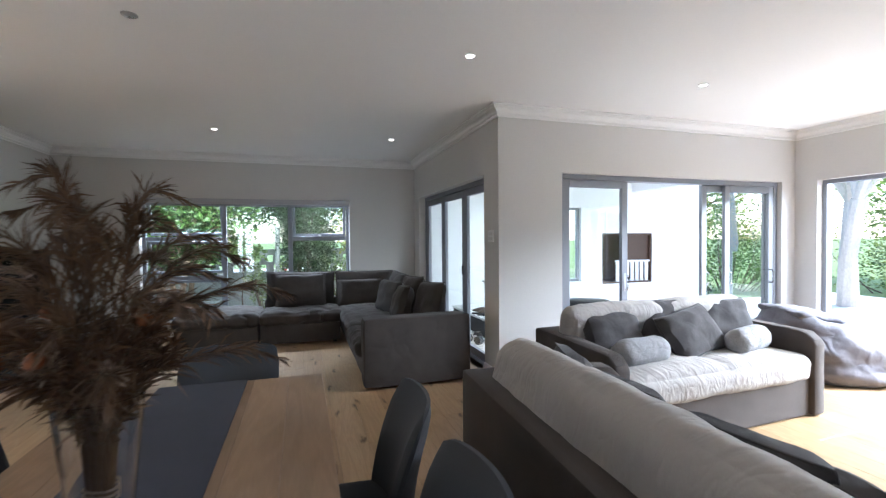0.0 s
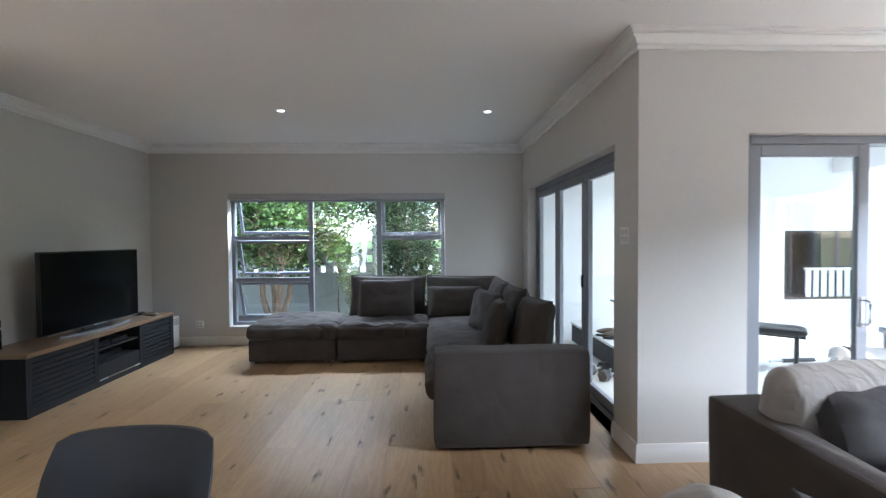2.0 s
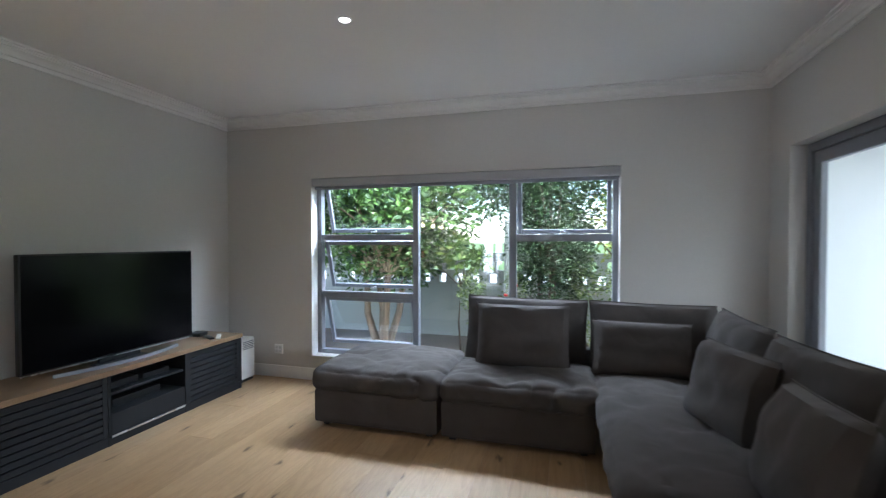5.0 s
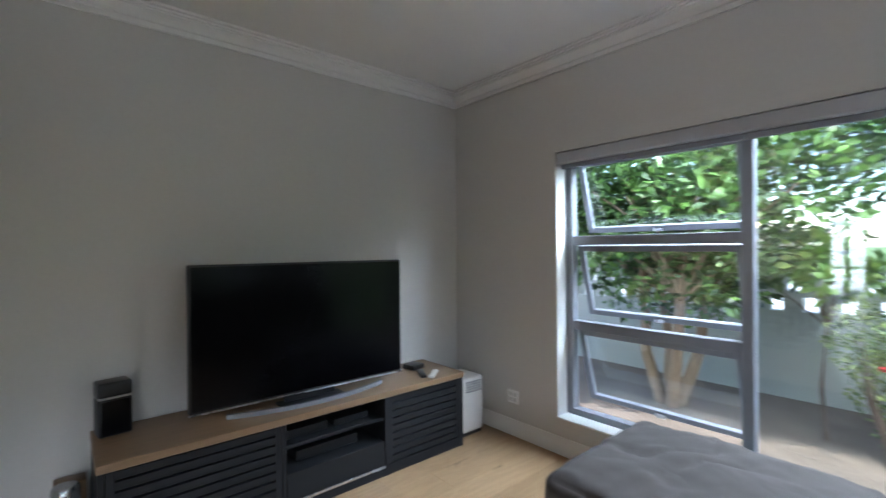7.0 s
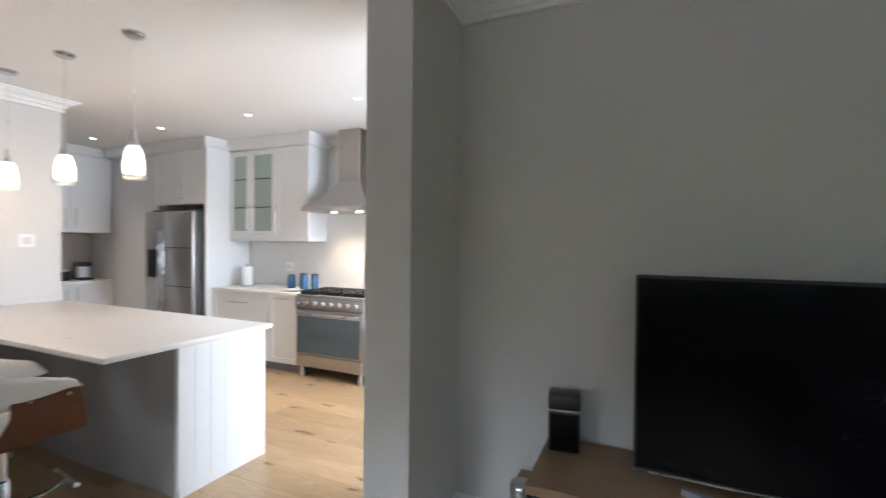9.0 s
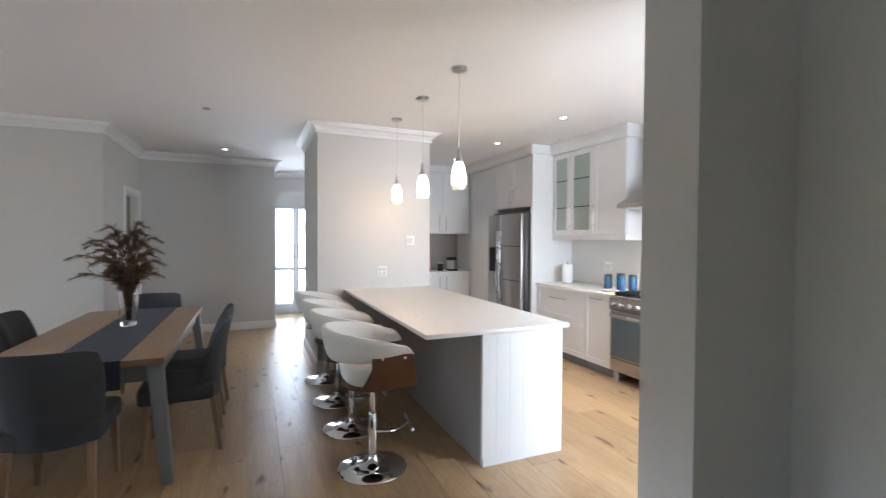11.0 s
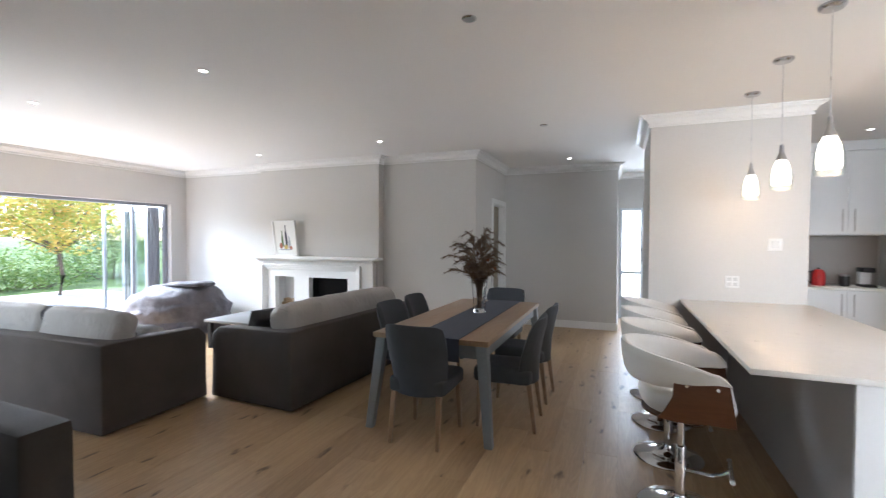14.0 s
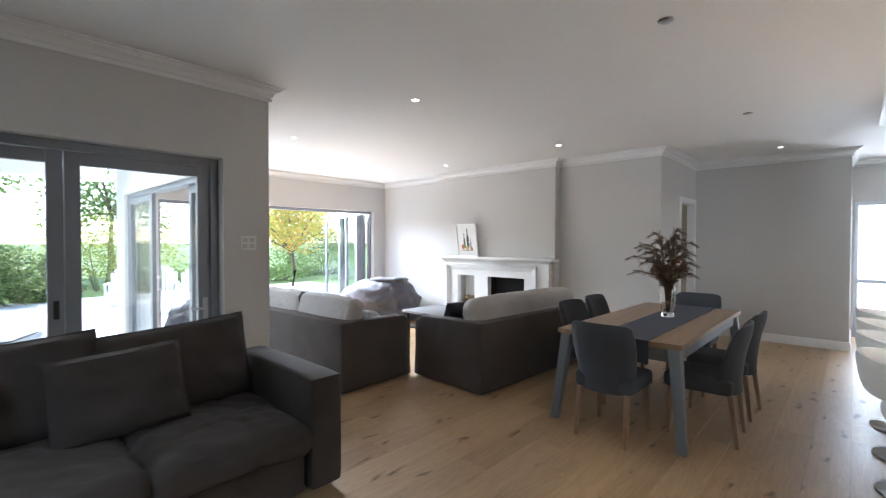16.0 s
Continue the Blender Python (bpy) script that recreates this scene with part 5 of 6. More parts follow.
def cabinets():
    x = -4.70
    # base drawers and the narrow cupboard beside the range
    b = thing("base_cabinet", "white shaker base cabinet with deep drawers", "cabinet", "kitchen base cabinets")
    part("body", box(-5.29, x - 0.02, 0.222, 1.155, 0.10, 0.889), CUPBOARD, b, smooth=False)
    part("plinth", box(-5.2, x - 0.06, 0.222, 1.155, 0.0, 0.099), CANVAS, b, smooth=False)
    for z0, z1 in ((0.505, 0.885), (0.105, 0.50)):
        d = shaker_door(b, 0.225, 1.152, z0, z1, x, "drawer_front", (0.69, z1 - 0.12, 0.32, False))
    b = thing("base_cabinet", "narrow white shaker base cabinet beside the range", "cabinet", "kitchen base cabinets")
    part("body", box(-5.29, x - 0.02, 1.16, 1.585, 0.10, 0.889), CUPBOARD, b, smooth=False)
    part("plinth", box(-5.2, x - 0.06, 1.16, 1.585, 0.0, 0.099), CANVAS, b, smooth=False)
    shaker_door(b, 1.163, 1.582, 0.105, 0.885, x, handle=(1.37, 0.845, 0.2, False))
    b = thing("base_cabinet", "white shaker base cabinet past the range", "cabinet", "kitchen base cabinets")
    part("body", box(-5.29, x - 0.02, 2.505, 3.9, 0.10, 0.889), CUPBOARD, b, smooth=False)
    part("plinth", box(-5.2, x - 0.06, 2.505, 3.9, 0.0, 0.099), CANVAS, b, smooth=False)
    for a0, a1 in ((2.508, 3.2), (3.205, 3.897)):
        shaker_door(b, a0, a1, 0.105, 0.885, x, handle=(a0 + 0.2, 0.845, 0.2, False))
    for a0, a1 in ((0.222, 1.588), (2.502, 3.9)):
        tagged(part("counter_worktop", box(-5.29, x + 0.02, a0, a1, 0.89, 0.92, 0.003, 1), STONE), "white stone counter worktop along the wall", "worktop")
    # tall end panel, fridge housing
    p = thing("tall_end_panel", "tall white panel beside the fridge", "panel")
    part("panel", box(-5.29, -4.62, 0.175, 0.215, 0.0, 2.66, 0.002, 1), CUPBOARD, p, smooth=False)
    part("capital", box(-5.29, -4.60, 0.165, 0.225, 2.661, 2.785, 0.004, 1), CUPBOARD, p, smooth=False)
    t = thing("bridge_cabinet", "white cabinet bridging above the fridge", "cabinet")
    part("body", box(-5.29, -4.70, -0.90, 0.174, 1.96, 2.66), CUPBOARD, t, smooth=False)
    for a0, a1, h in ((-0.895, -0.365, -0.42), (-0.36, 0.17, -0.31)):
        shaker_door(t, a0, a1, 1.97, 2.65, -4.68, handle=(h, 2.13, 0.22, True))
    tagged(part("cabinet_cornice", sweep([(-4.68, -1.9), (-4.68, 0.17)], [(0, 2.661), (-0.03, 2.672), (-0.05, 2.70), (-0.06, 2.72), (-0.06, 2.785), (0.3, 2.785), (0.3, 2.661)]), CUPBOARD), "white moulded cornice on the fridge housing", "cornice")
    s = thing("tall_cabinet", "tall white larder cabinet beside the fridge", "cabinet")
    part("body", box(-5.29, -4.778, -2.49, -0.92, 0.0, 2.66, 0.002, 1), CUPBOARD, s, smooth=False)
    for z0, z1 in ((0.1, 1.30), (1.31, 2.65)):
        shaker_door(s, -1.92, -0.925, z0, z1, -4.758, handle=(-0.99, 1.15 if z0 < 1 else 1.46, 0.24, True))
    # wall cabinets
    u = thing("wall_cabinet", "white wall cabinet with two glazed doors", "cabinet", "kitchen wall cabinets")
    part("body", box(-5.29, -4.97, 0.22, 1.52, 1.56, 2.64), CUPBOARD, u, smooth=False)
    part("light_rail", box(-5.28, -4.955, 0.22, 1.52, 1.50, 1.559, 0.003, 1), CUPBOARD, u, smooth=False)
    for a0, a1, g, h in ((0.165 + 0.06, 0.575, True, 0.545), (0.58, 1.0, True, 0.61), (1.005, 1.517, False, 1.035)):
        shaker_door(u, a0, a1, 1.565, 2.635, -4.95, handle=(h, 1.80, 0.28, True), glazed=g)
    part("cornice", sweep([(-5.2, 0.22), (-4.95, 0.22), (-4.95, 1.52), (-5.29, 1.52)], [(0, 2.641), (-0.025, 2.65), (-0.04, 2.69), (-0.055, 2.71), (-0.055, 2.785), (0.1, 2.785), (0.1, 2.641)]), CUPBOARD, u)
    u = thing("wall_cabinet", "white wall cabinet past the cooker hood", "cabinet", "kitchen wall cabinets")
    part("body", box(-5.29, -4.97, 2.54, 3.9, 1.50, 2.64), CUPBOARD, u, smooth=False)
    for a0, a1 in ((2.543, 3.2), (3.205, 3.897)):
        shaker_door(u, a0, a1, 1.505, 2.635, -4.95, handle=(a1 - 0.05, 1.75, 0.28, True))
    part("cornice", sweep([(-5.29, 2.54), (-4.95, 2.54), (-4.95, 3.9)], [(0, 2.641), (-0.025, 2.65), (-0.04, 2.69), (-0.055, 2.71), (-0.055, 2.785), (0.1, 2.785), (0.1, 2.641)]), CUPBOARD, u)
    # coffee nook facing north
    n = thing("nook_base_cabinet", "white base cabinet in the coffee nook", "cabinet")
    part("body", box(-4.757, -3.17, -2.49, -1.93, 0.0, 0.889, 0.002, 1), CUPBOARD, n, smooth=False)
    nu = thing("nook_wall_cabinet", "white wall cabinet above the coffee nook", "cabinet")
    part("body", box(-4.757, -3.17, -2.49, -1.96, 1.59, 2.66, 0.002, 1), CUPBOARD, nu, smooth=False)
    for k in range(3):
        a0, a1 = -4.752 + 0.528 * k, -4.752 + 0.528 * (k + 1) - 0.004
        for par, z0, z1, zh, y in ((n, 0.105, 0.885, 0.70, -1.93), (nu, 1.60, 2.65, 1.78, -1.96)):
            d = part("cupboard_door", box(a0, a1, y + 0.0005, y + 0.02, z0, z1, 0.003, 1), CUPBOARD, par, smooth=False)
            hx = a1 - 0.06 if k % 2 == 0 else a0 + 0.06
            part("handle", tube([(hx, y + 0.045, zh - 0.14), (hx, y + 0.045, zh + 0.14)], 0.006, 8), STEEL, d, "steel bar handle")
    part("cornice", box(-4.757, -3.17, -2.49, -1.935, 2.661, 2.786, 0.006, 1), CUPBOARD, nu, smooth=False)
    tagged(part("nook_worktop", box(-4.757, -3.17, -2.49, -1.90, 0.89, 0.92, 0.003, 1), STONE), "white stone worktop in the coffee nook", "worktop")
    tagged(part("nook_splashback", box(-4.757, -3.17, -2.499, -2.491, 0.921, 1.589), surface("taupe_splashback", (0.36, 0.33, 0.30), 0.4, vary=0.05), smooth=False), "taupe splashback behind the coffee nook", "splashback", kind="structure")
    tagged(part("splashback", box(-5.299, -5.291, 0.22, 3.9, 0.921, 2.6), surface("pale_splashback", (0.66, 0.65, 0.63), 0.25, vary=0.03, bump=0), smooth=False), "pale glossy splashback behind the range", "splashback", kind="structure")


cabinets()


def fridge():
    f = thing("fridge", "brushed steel side-by-side fridge freezer", "fridge")
    x = -4.5
    part("carcass", box(-5.2, x - 0.07, -0.79, 0.125, 0.03, 1.86, 0.006, 2), surface("dark_fridge_side", (0.05, 0.05, 0.052), 0.4, vary=0.1), f)
    part("hinge_cover", box(-4.85, x - 0.08, -0.75, 0.09, 1.861, 1.885, 0.004, 1), BLACK, f)
    for a0, a1, h, name in ((-0.79, -0.425, -0.46, "freezer_door"), (-0.417, 0.125, -0.385, "fridge_door")):
        d = part(name, box(x - 0.065, x, a0, a1, 0.06, 1.86, 0.018, 3), STEEL, f)
        part("handle", box(x + 0.02, x + 0.045, h - 0.016, h + 0.016, 0.55, 1.62, 0.006, 2), SILVER, d, "long satin handle")
        for z in (0.6, 1.57):
            part("handle_mount", box(x - 0.001, x + 0.021, h - 0.012, h + 0.012, z - 0.02, z + 0.02, 0.003, 1), SILVER, d)
    part("water_dispenser", box(x - 0.002, x + 0.006, -0.73, -0.53, 1.02, 1.38, 0.004, 1), BLACK, f, "black dispenser recess")
    for z in (0.92, 1.40):
        part("door_line", box(x - 0.001, x + 0.0015, -0.34, 0.10, z, z + 0.01), BLACK, f, smooth=False)
    for y in (-0.7, 0.04):
        part("foot", tube([(-4.65, y, 0), (-4.65, y, 0.031)], 0.02, 8), BLACK, f)


fridge()


def cooker():
    c = thing("range_cooker", "stainless steel range cooker with gas hob", "cooker")
    y0, y1, x = 1.60, 2.49, -4.66
    part("body", box(-5.27, x - 0.03, y0, y1, 0.11, 0.90, 0.004, 1), STEEL, c)
    part("control_panel", box(x - 0.029, x + 0.012, y0, y1, 0.765, 0.895, 0.008, 2), STEEL, c)
    for k in range(8):
        y = y0 + 0.07 + k * (y1 - y0 - 0.14) / 7
        part("knob", tube([(x + 0.012, y, 0.828), (x + 0.024, y, 0.828), (x + 0.045, y, 0.828)], [0.026, 0.022, 0.019], 14), SILVER, c)
    d = part("oven_door", box(x - 0.029, x, y0 + 0.012, y1 - 0.012, 0.26, 0.755, 0.006, 2), STEEL, c)
    part("oven_glass", box(x, x + 0.004, y0 + 0.03, y1 - 0.03, 0.275, 0.68, 0.003, 1), GREY_GLASS, d, "dark reflective oven glass")
    part("towel_rail", tube([(x, y0 + 0.06, 0.715), (x + 0.05, y0 + 0.06, 0.715), (x + 0.05, y1 - 0.06, 0.715), (x, y1 - 0.06, 0.715)], 0.011, 10), SILVER, d)
    part("storage_drawer", box(x - 0.029, x - 0.002, y0 + 0.012, y1 - 0.012, 0.12, 0.25, 0.004, 1), STEEL, c)
    for yy in (y0 + 0.06, y1 - 0.06):
        part("foot", tube([(x - 0.05, yy, 0), (x - 0.05, yy, 0.111)], 0.028, 12), SILVER, c)
    part("hob_plate", box(-5.27, x, y0, y1, 0.9005, 0.915, 0.003, 1), SILVER, c)
    for k in range(3):
        yc = y0 + 0.155 + k * 0.29
        grid = part("pan_support", prism([(-5.2, yc - 0.136), (x - 0.05, yc - 0.136), (x - 0.05, yc - 0.124), (-5.2, yc - 0.124)], 0.94, 0.952), BLACK, c, "black cast-iron grid", smooth=False)
        for dy in (-0.045, 0.045, 0.13):
            part("grid_bar", box(-5.2, x - 0.05, yc + dy - 0.006, yc + dy + 0.006, 0.94, 0.952), BLACK, grid, smooth=False)
        for xx in (-5.195, -5.06, -4.94, -4.82, x - 0.062):
            part("grid_bar", box(xx, xx + 0.012, yc - 0.135, yc + 0.135, 0.9155 if xx in (-5.195, x - 0.062) else 0.938, 0.951), BLACK, grid, smooth=False)
        for xx in (-5.1, -4.83):
            part("burner", lathe([(0.0, 0.0), (0.05, 0.0), (0.045, 0.012), (0.035, 0.014), (0.033, 0.02), (0.0, 0.021)], 16, (xx, yc, 0.9151)), BLACK, c)


cooker()


def hood():
    h = thing("cooker_hood", "stainless steel chimney cooker hood", "cooker hood")
    y0, y1, x = 1.60, 2.49, -4.74
    bm = bmesh.new()
    levels = []
    for z, k in ((1.84, 0.0), (1.885, 0.0), (1.90, 0.07), (1.98, 0.36), (2.06, 0.62), (2.12, 0.80), (2.17, 0.93), (2.20, 1.0)):
        yc = (y0 + y1) / 2
        hw = (y1 - y0) / 2 * (1 - k) + 0.15 * k
        xf = x * (1 - k) - 5.02 * k
        levels.append([bm.verts.new(p) for p in ((-5.289, yc - hw, z), (xf, yc - hw, z), (xf, yc + hw, z), (-5.289, yc + hw, z))])
    for a, b in zip(levels, levels[1:]):
        for i in range(4):
            bm.faces.new((a[i], a[(i + 1) % 4], b[(i + 1) % 4], b[i]))
    bm.faces.new(levels[0][::-1])
    bm.faces.new(levels[-1])
    part("canopy", bm, STEEL, h, smooth=False)
    part("chimney", box(-5.289, -5.02, 1.90, 2.19, 2.2005, CEIL_Z - 0.002, 0.003, 1), STEEL, h, smooth=False)
    for y in (1.87, 2.22):
        part("lamp", lathe([(0.0, 0.0), (0.03, 0.0), (0.03, 0.006), (0.0, 0.006)], 14, (-4.98, y, 1.833)), LIT, h, "lit hood lamp")


hood()
for y in (1.87, 2.22):
    ob, data = lamp("hood_lamp", "SPOT", 6, look((-4.98, y, 1.825), (-5.05, y, 0.0)), (1, 0.78, 0.5))
    data.spot_size, data.spot_blend, data.shadow_soft_size = radians(110), 0.8, 0.03

roll = thing("paper_towel", "white paper towel roll on a steel holder", "paper towel", m=pose(-5.02, 0.46, 0.92))
part("paper", lathe([(0.02, 0.012), (0.062, 0.012), (0.064, 0.02), (0.064, 0.24), (0.062, 0.25), (0.02, 0.25)], 24), PAPER, roll)
part("holder", lathe([(0.0, 0.0), (0.075, 0.0), (0.072, 0.01), (0.008, 0.012), (0.008, 0.28), (0.012, 0.29), (0.0, 0.295)], 20), STEEL, roll)
socket("wall_socket", "white double wall socket over the counter", "socket", pose(-5.291, 0.92, 1.17, 0, 0, 90), 0.11, 0.11, 2, 1)
for k, (x, y, h) in enumerate(((-4.98, 1.24, 0.18), (-5.05, 1.36, 0.2), (-4.96, 1.46, 0.2), (-5.1, 1.49, 0.19))):
    j = thing("storage_jar", "blue glass storage jar beside the range", "jar", "blue jars", m=pose(x, y, 0.92))
    part("body", lathe([(0.0, 0.0), (0.042, 0.0), (0.046, 0.008), (0.046, h * 0.85), (0.04, h * 0.9), (0.0, h * 0.9)], 18), BLUE, j)
    part("lid", lathe([(0.0, h * 0.9 + 0.001), (0.043, h * 0.9 + 0.001), (0.043, h), (0.0, h)], 18), BLACK, j)
tagged(part("dish", lathe([(0.0, 0.0), (0.05, 0.0), (0.11, 0.018), (0.11, 0.022), (0.05, 0.008), (0.0, 0.008)], 22, (-4.84, 1.40, 0.92)), CUPBOARD), "shallow white dish on the counter", "dish")
kettle = thing("kettle", "red enamel kettle in the coffee nook", "kettle", m=pose(-4.02, -2.2, 0.92))
part("body", lathe([(0.0, 0.0), (0.075, 0.0), (0.08, 0.02), (0.072, 0.16), (0.05, 0.21), (0.0, 0.22)], 20), RED, kettle)
part("handle", tube([(0.06, 0, 0.19), (0.12, 0, 0.17), (0.12, 0, 0.06), (0.075, 0, 0.03)], 0.01, 8), BLACK, kettle)
part("lid_knob", lathe([(0.0, 0.22), (0.015, 0.22), (0.015, 0.235), (0.0, 0.24)], 10), BLACK, kettle)
can = thing("canister", "black storage canister in the coffee nook", "canister", m=pose(-4.30, -2.2, 0.92))
part("body", lathe([(0.0, 0.0), (0.05, 0.0), (0.052, 0.005), (0.052, 0.13), (0.0, 0.13)], 18), BLACK, can)
part("lid", lathe([(0.0, 0.1305), (0.053, 0.1305), (0.053, 0.15), (0.0, 0.152)], 18), SILVER, can)
coffee = thing("coffee_machine", "black and white coffee machine in the nook", "coffee machine", m=pose(-4.52, -2.2, 0.92))
part("base", box(-0.07, 0.07, -0.1, 0.13, 0, 0.03, 0.006, 2), BLACK, coffee)
part("column", box(-0.06, 0.06, -0.1, 0.0, 0.0305, 0.19, 0.01, 2), WHITE_PLASTIC, coffee)
part("head", box(-0.065, 0.065, -0.1, 0.1, 0.1905, 0.25, 0.015, 3), BLACK, coffee)


# ---- bar stools, pendants, downlights ----
def bar_stool():
    s = thing("bar_stool", "white leather bar stool with walnut shell and chrome base", "bar stool", "stools at the island")
    part("base", lathe([(0.0, 0.0), (0.222, 0.0), (0.225, 0.006), (0.215, 0.016), (0.12, 0.03), (0.06, 0.045), (0.04, 0.07), (0.034, 0.09), (0.0, 0.09)], 40), CHROME, s, "chrome trumpet base")
    part("column", lathe([(0.0, 0.09), (0.029, 0.09), (0.029, 0.36), (0.026, 0.365), (0.019, 0.37), (0.019, 0.545), (0.0, 0.545)], 20), CHROME, s)
    foot = part("footrest", tube([(0.0, 0.025, 0.235), (0.0, 0.15, 0.235), (0.0, 0.20, 0.25), (0.0, 0.235, 0.275)], 0.011, 8), CHROME, s, "chrome footrest arm")
    part("crossbar", tube([(-0.125, 0.24, 0.28), (0.125, 0.24, 0.28)], 0.011, 10), CHROME, foot)
    for x in (-0.13, 0.13):
        part("cap", lathe([(0.0, -0.014), (0.010, -0.010), (0.014, 0.0), (0.010, 0.010), (0.0, 0.014)], 12, (x, 0.24, 0.28)), SILVER, foot)
    part("lever", tube([(0.0, 0.02, 0.53), (-0.05, 0.17, 0.52), (-0.055, 0.21, 0.50)], 0.005, 6), CHROME, s)
    bm = soft_box(0.41, 0.46, 0.15, 0.074, 0.006, 0.002, 18, m=pose(0, 0.02, 0.652))
    for v in bm.verts:
        back = max(0.0, -0.02 - v.co.y) / 0.19
        v.co.z += 0.05 * back ** 2
        v.co.x *= 1 - 0.16 * back ** 2
    part("seat", bm, LEATHER, s)
    # the wrap-round back: local -y is the back, the straight arms slope down to the front
    bm = bmesh.new()
    n = 40
    rings = []
    for i in range(n + 1):
        k = 2 * i / n - 1
        q = abs(k)
        if q < 0.6:
            a = radians(90) * k / 0.6
            c, o = Vector((math.sin(a) * 0.25, -math.cos(a) * 0.285 + 0.0, 0)), Vector((math.sin(a), -math.cos(a), 0))
        else:
            c, o = Vector((math.copysign(0.25 - 0.02 * ((q - 0.6) / 0.4) ** 2, k), (q - 0.6) / 0.4 * 0.225, 0)), Vector((math.copysign(1, k), 0, 0))
        zt = 0.955 - 0.095 * min(1, q / 0.85) ** 1.6 - 0.05 * max(0, (q - 0.85) / 0.15) ** 2
        zb = 0.745 + 0.035 * max(0, (q - 0.45) / 0.55)
        end = 1 - 0.45 * max(0, (q - 0.94) / 0.06) ** 2
        mid, half = (zt + zb) / 2, (zt - zb) / 2 * end
        ring = []
        for j in range(14):
            b = 2 * math.pi * j / 14
            e, f = math.cos(b), math.sin(b)
            ring.append(bm.verts.new(c + o * (0.027 * end * math.copysign(abs(e) ** 0.7, e) + 0.022 * f) + Vector((0, 0, mid + half * math.copysign(abs(f) ** 0.75, f)))))
        rings.append(ring)
    for a, b in zip(rings, rings[1:]):
        for j in range(14):
            bm.faces.new((a[j], a[(j + 1) % 14], b[(j + 1) % 14], b[j]))
    bm.faces.new(rings[0][::-1])
    bm.faces.new(rings[-1])
    bmesh.ops.recalc_face_normals(bm, faces=bm.faces)
    part("backrest", bm, LEATHER, s, "white padded wrap-round back")
    for sgn in (-1, 1):
        bm = bmesh.new()
        cols = []
        for i in range(10):
            u = i / 9
            # a bent board: its top edge under the arm, its lower edge drawn in to the seat
            top, low = (0.262, -0.03 + 0.245 * u, 0.815 - 0.012 * u), (0.222, -0.11 + 0.36 * u, 0.578 + 0.012 * u)
            col = []
            for j in range(6):
                w = j / 5
                x = top[0] * (1 - w) + low[0] * w + 0.02 * math.sin(w * math.pi)
                y = top[1] * (1 - w) + low[1] * w + 0.03 * math.sin(w * math.pi) * (1 - u)
                z = top[2] * (1 - w) + low[2] * w
                col.append((x, y, z))
            cols.append([bm.verts.new((x * sgn, y, z)) for x, y, z in col] + [bm.verts.new(((x - 0.011) * sgn, y, z)) for x, y, z in col[::-1]])
        for a, b in zip(cols, cols[1:]):
            for j in range(12):
                bm.faces.new((a[j], a[(j + 1) % 12], b[(j + 1) % 12], b[j]))
        bm.faces.new(cols[0][::-1])
        bm.faces.new(cols[-1])
        bmesh.ops.recalc_face_normals(bm, faces=bm.faces)
        shell = part("side_shell", bm, WALNUT, s, "bent walnut side shell")
        for y in (0.03, 0.165):
            part("stud", tube([(0.262 * sgn, y, 0.785), (0.277 * sgn, y, 0.785)], 0.009, 8), CHROME, shell)
    part("seat_pan", lathe([(0.0, 0.545), (0.11, 0.546), (0.205, 0.566), (0.205, 0.576), (0.0, 0.570)], 26), WALNUT, s, "walnut seat shell")
    return s


stool = bar_stool()
stool.matrix_world = pose(-1.87, 2.41, 0, 0, 0, 82)
for y, rz in ((1.75, 88), (1.11, 92), (0.43, 90)):
    copy_thing(stool, pose(-1.87, y, 0, 0, 0, rz))


def pendant():
    p = thing("pendant_lamp", "lit opal glass pendant lamp over the island", "pendant lamp", "pendants over the island")
    part("ceiling_rose", lathe([(0.0, 0.0), (0.062, 0.0), (0.062, -0.012), (0.05, -0.024), (0.0, -0.028)], 24), SILVER, p)
    part("cord", tube([(0, 0, -0.02), (0, 0, -0.615)], 0.0025, 6), SILVER, p)
    part("lamp_cap", lathe([(0.0, -0.595), (0.012, -0.600), (0.014, -0.655), (0.024, -0.680), (0.034, -0.705), (0.0, -0.705)], 18), SILVER, p, "satin silver cap")
    part("inner_shade", lathe([(0.0, -0.703), (0.03, -0.707), (0.047, -0.745), (0.056, -0.800), (0.058, -0.845), (0.053, -0.877), (0.0, -0.880)], 26), OPAL, p, "lit opal inner shade")
    g = part("outer_shade", lathe([(0.033, -0.707), (0.055, -0.750), (0.069, -0.820), (0.070, -0.885), (0.063, -0.915), (0.061, -0.915), (0.068, -0.885), (0.067, -0.820), (0.053, -0.751), (0.031, -0.709)], 26), PANE, p, "clear outer glass")
    g.visible_shadow = False
    return p


lampshade = pendant()
lampshade.matrix_world = pose(-2.587, 2.19, CEIL_Z)
for y in (1.417, 0.63):
    copy_thing(lampshade, pose(-2.587, y, CEIL_Z))
for y in (2.19, 1.417, 0.63):
    ob, data = lamp("pendant_bulb", "POINT", 0.9, pose(-2.587, y, CEIL_Z - 0.965), (1, 0.64, 0.36))
    data.shadow_soft_size = 0.05


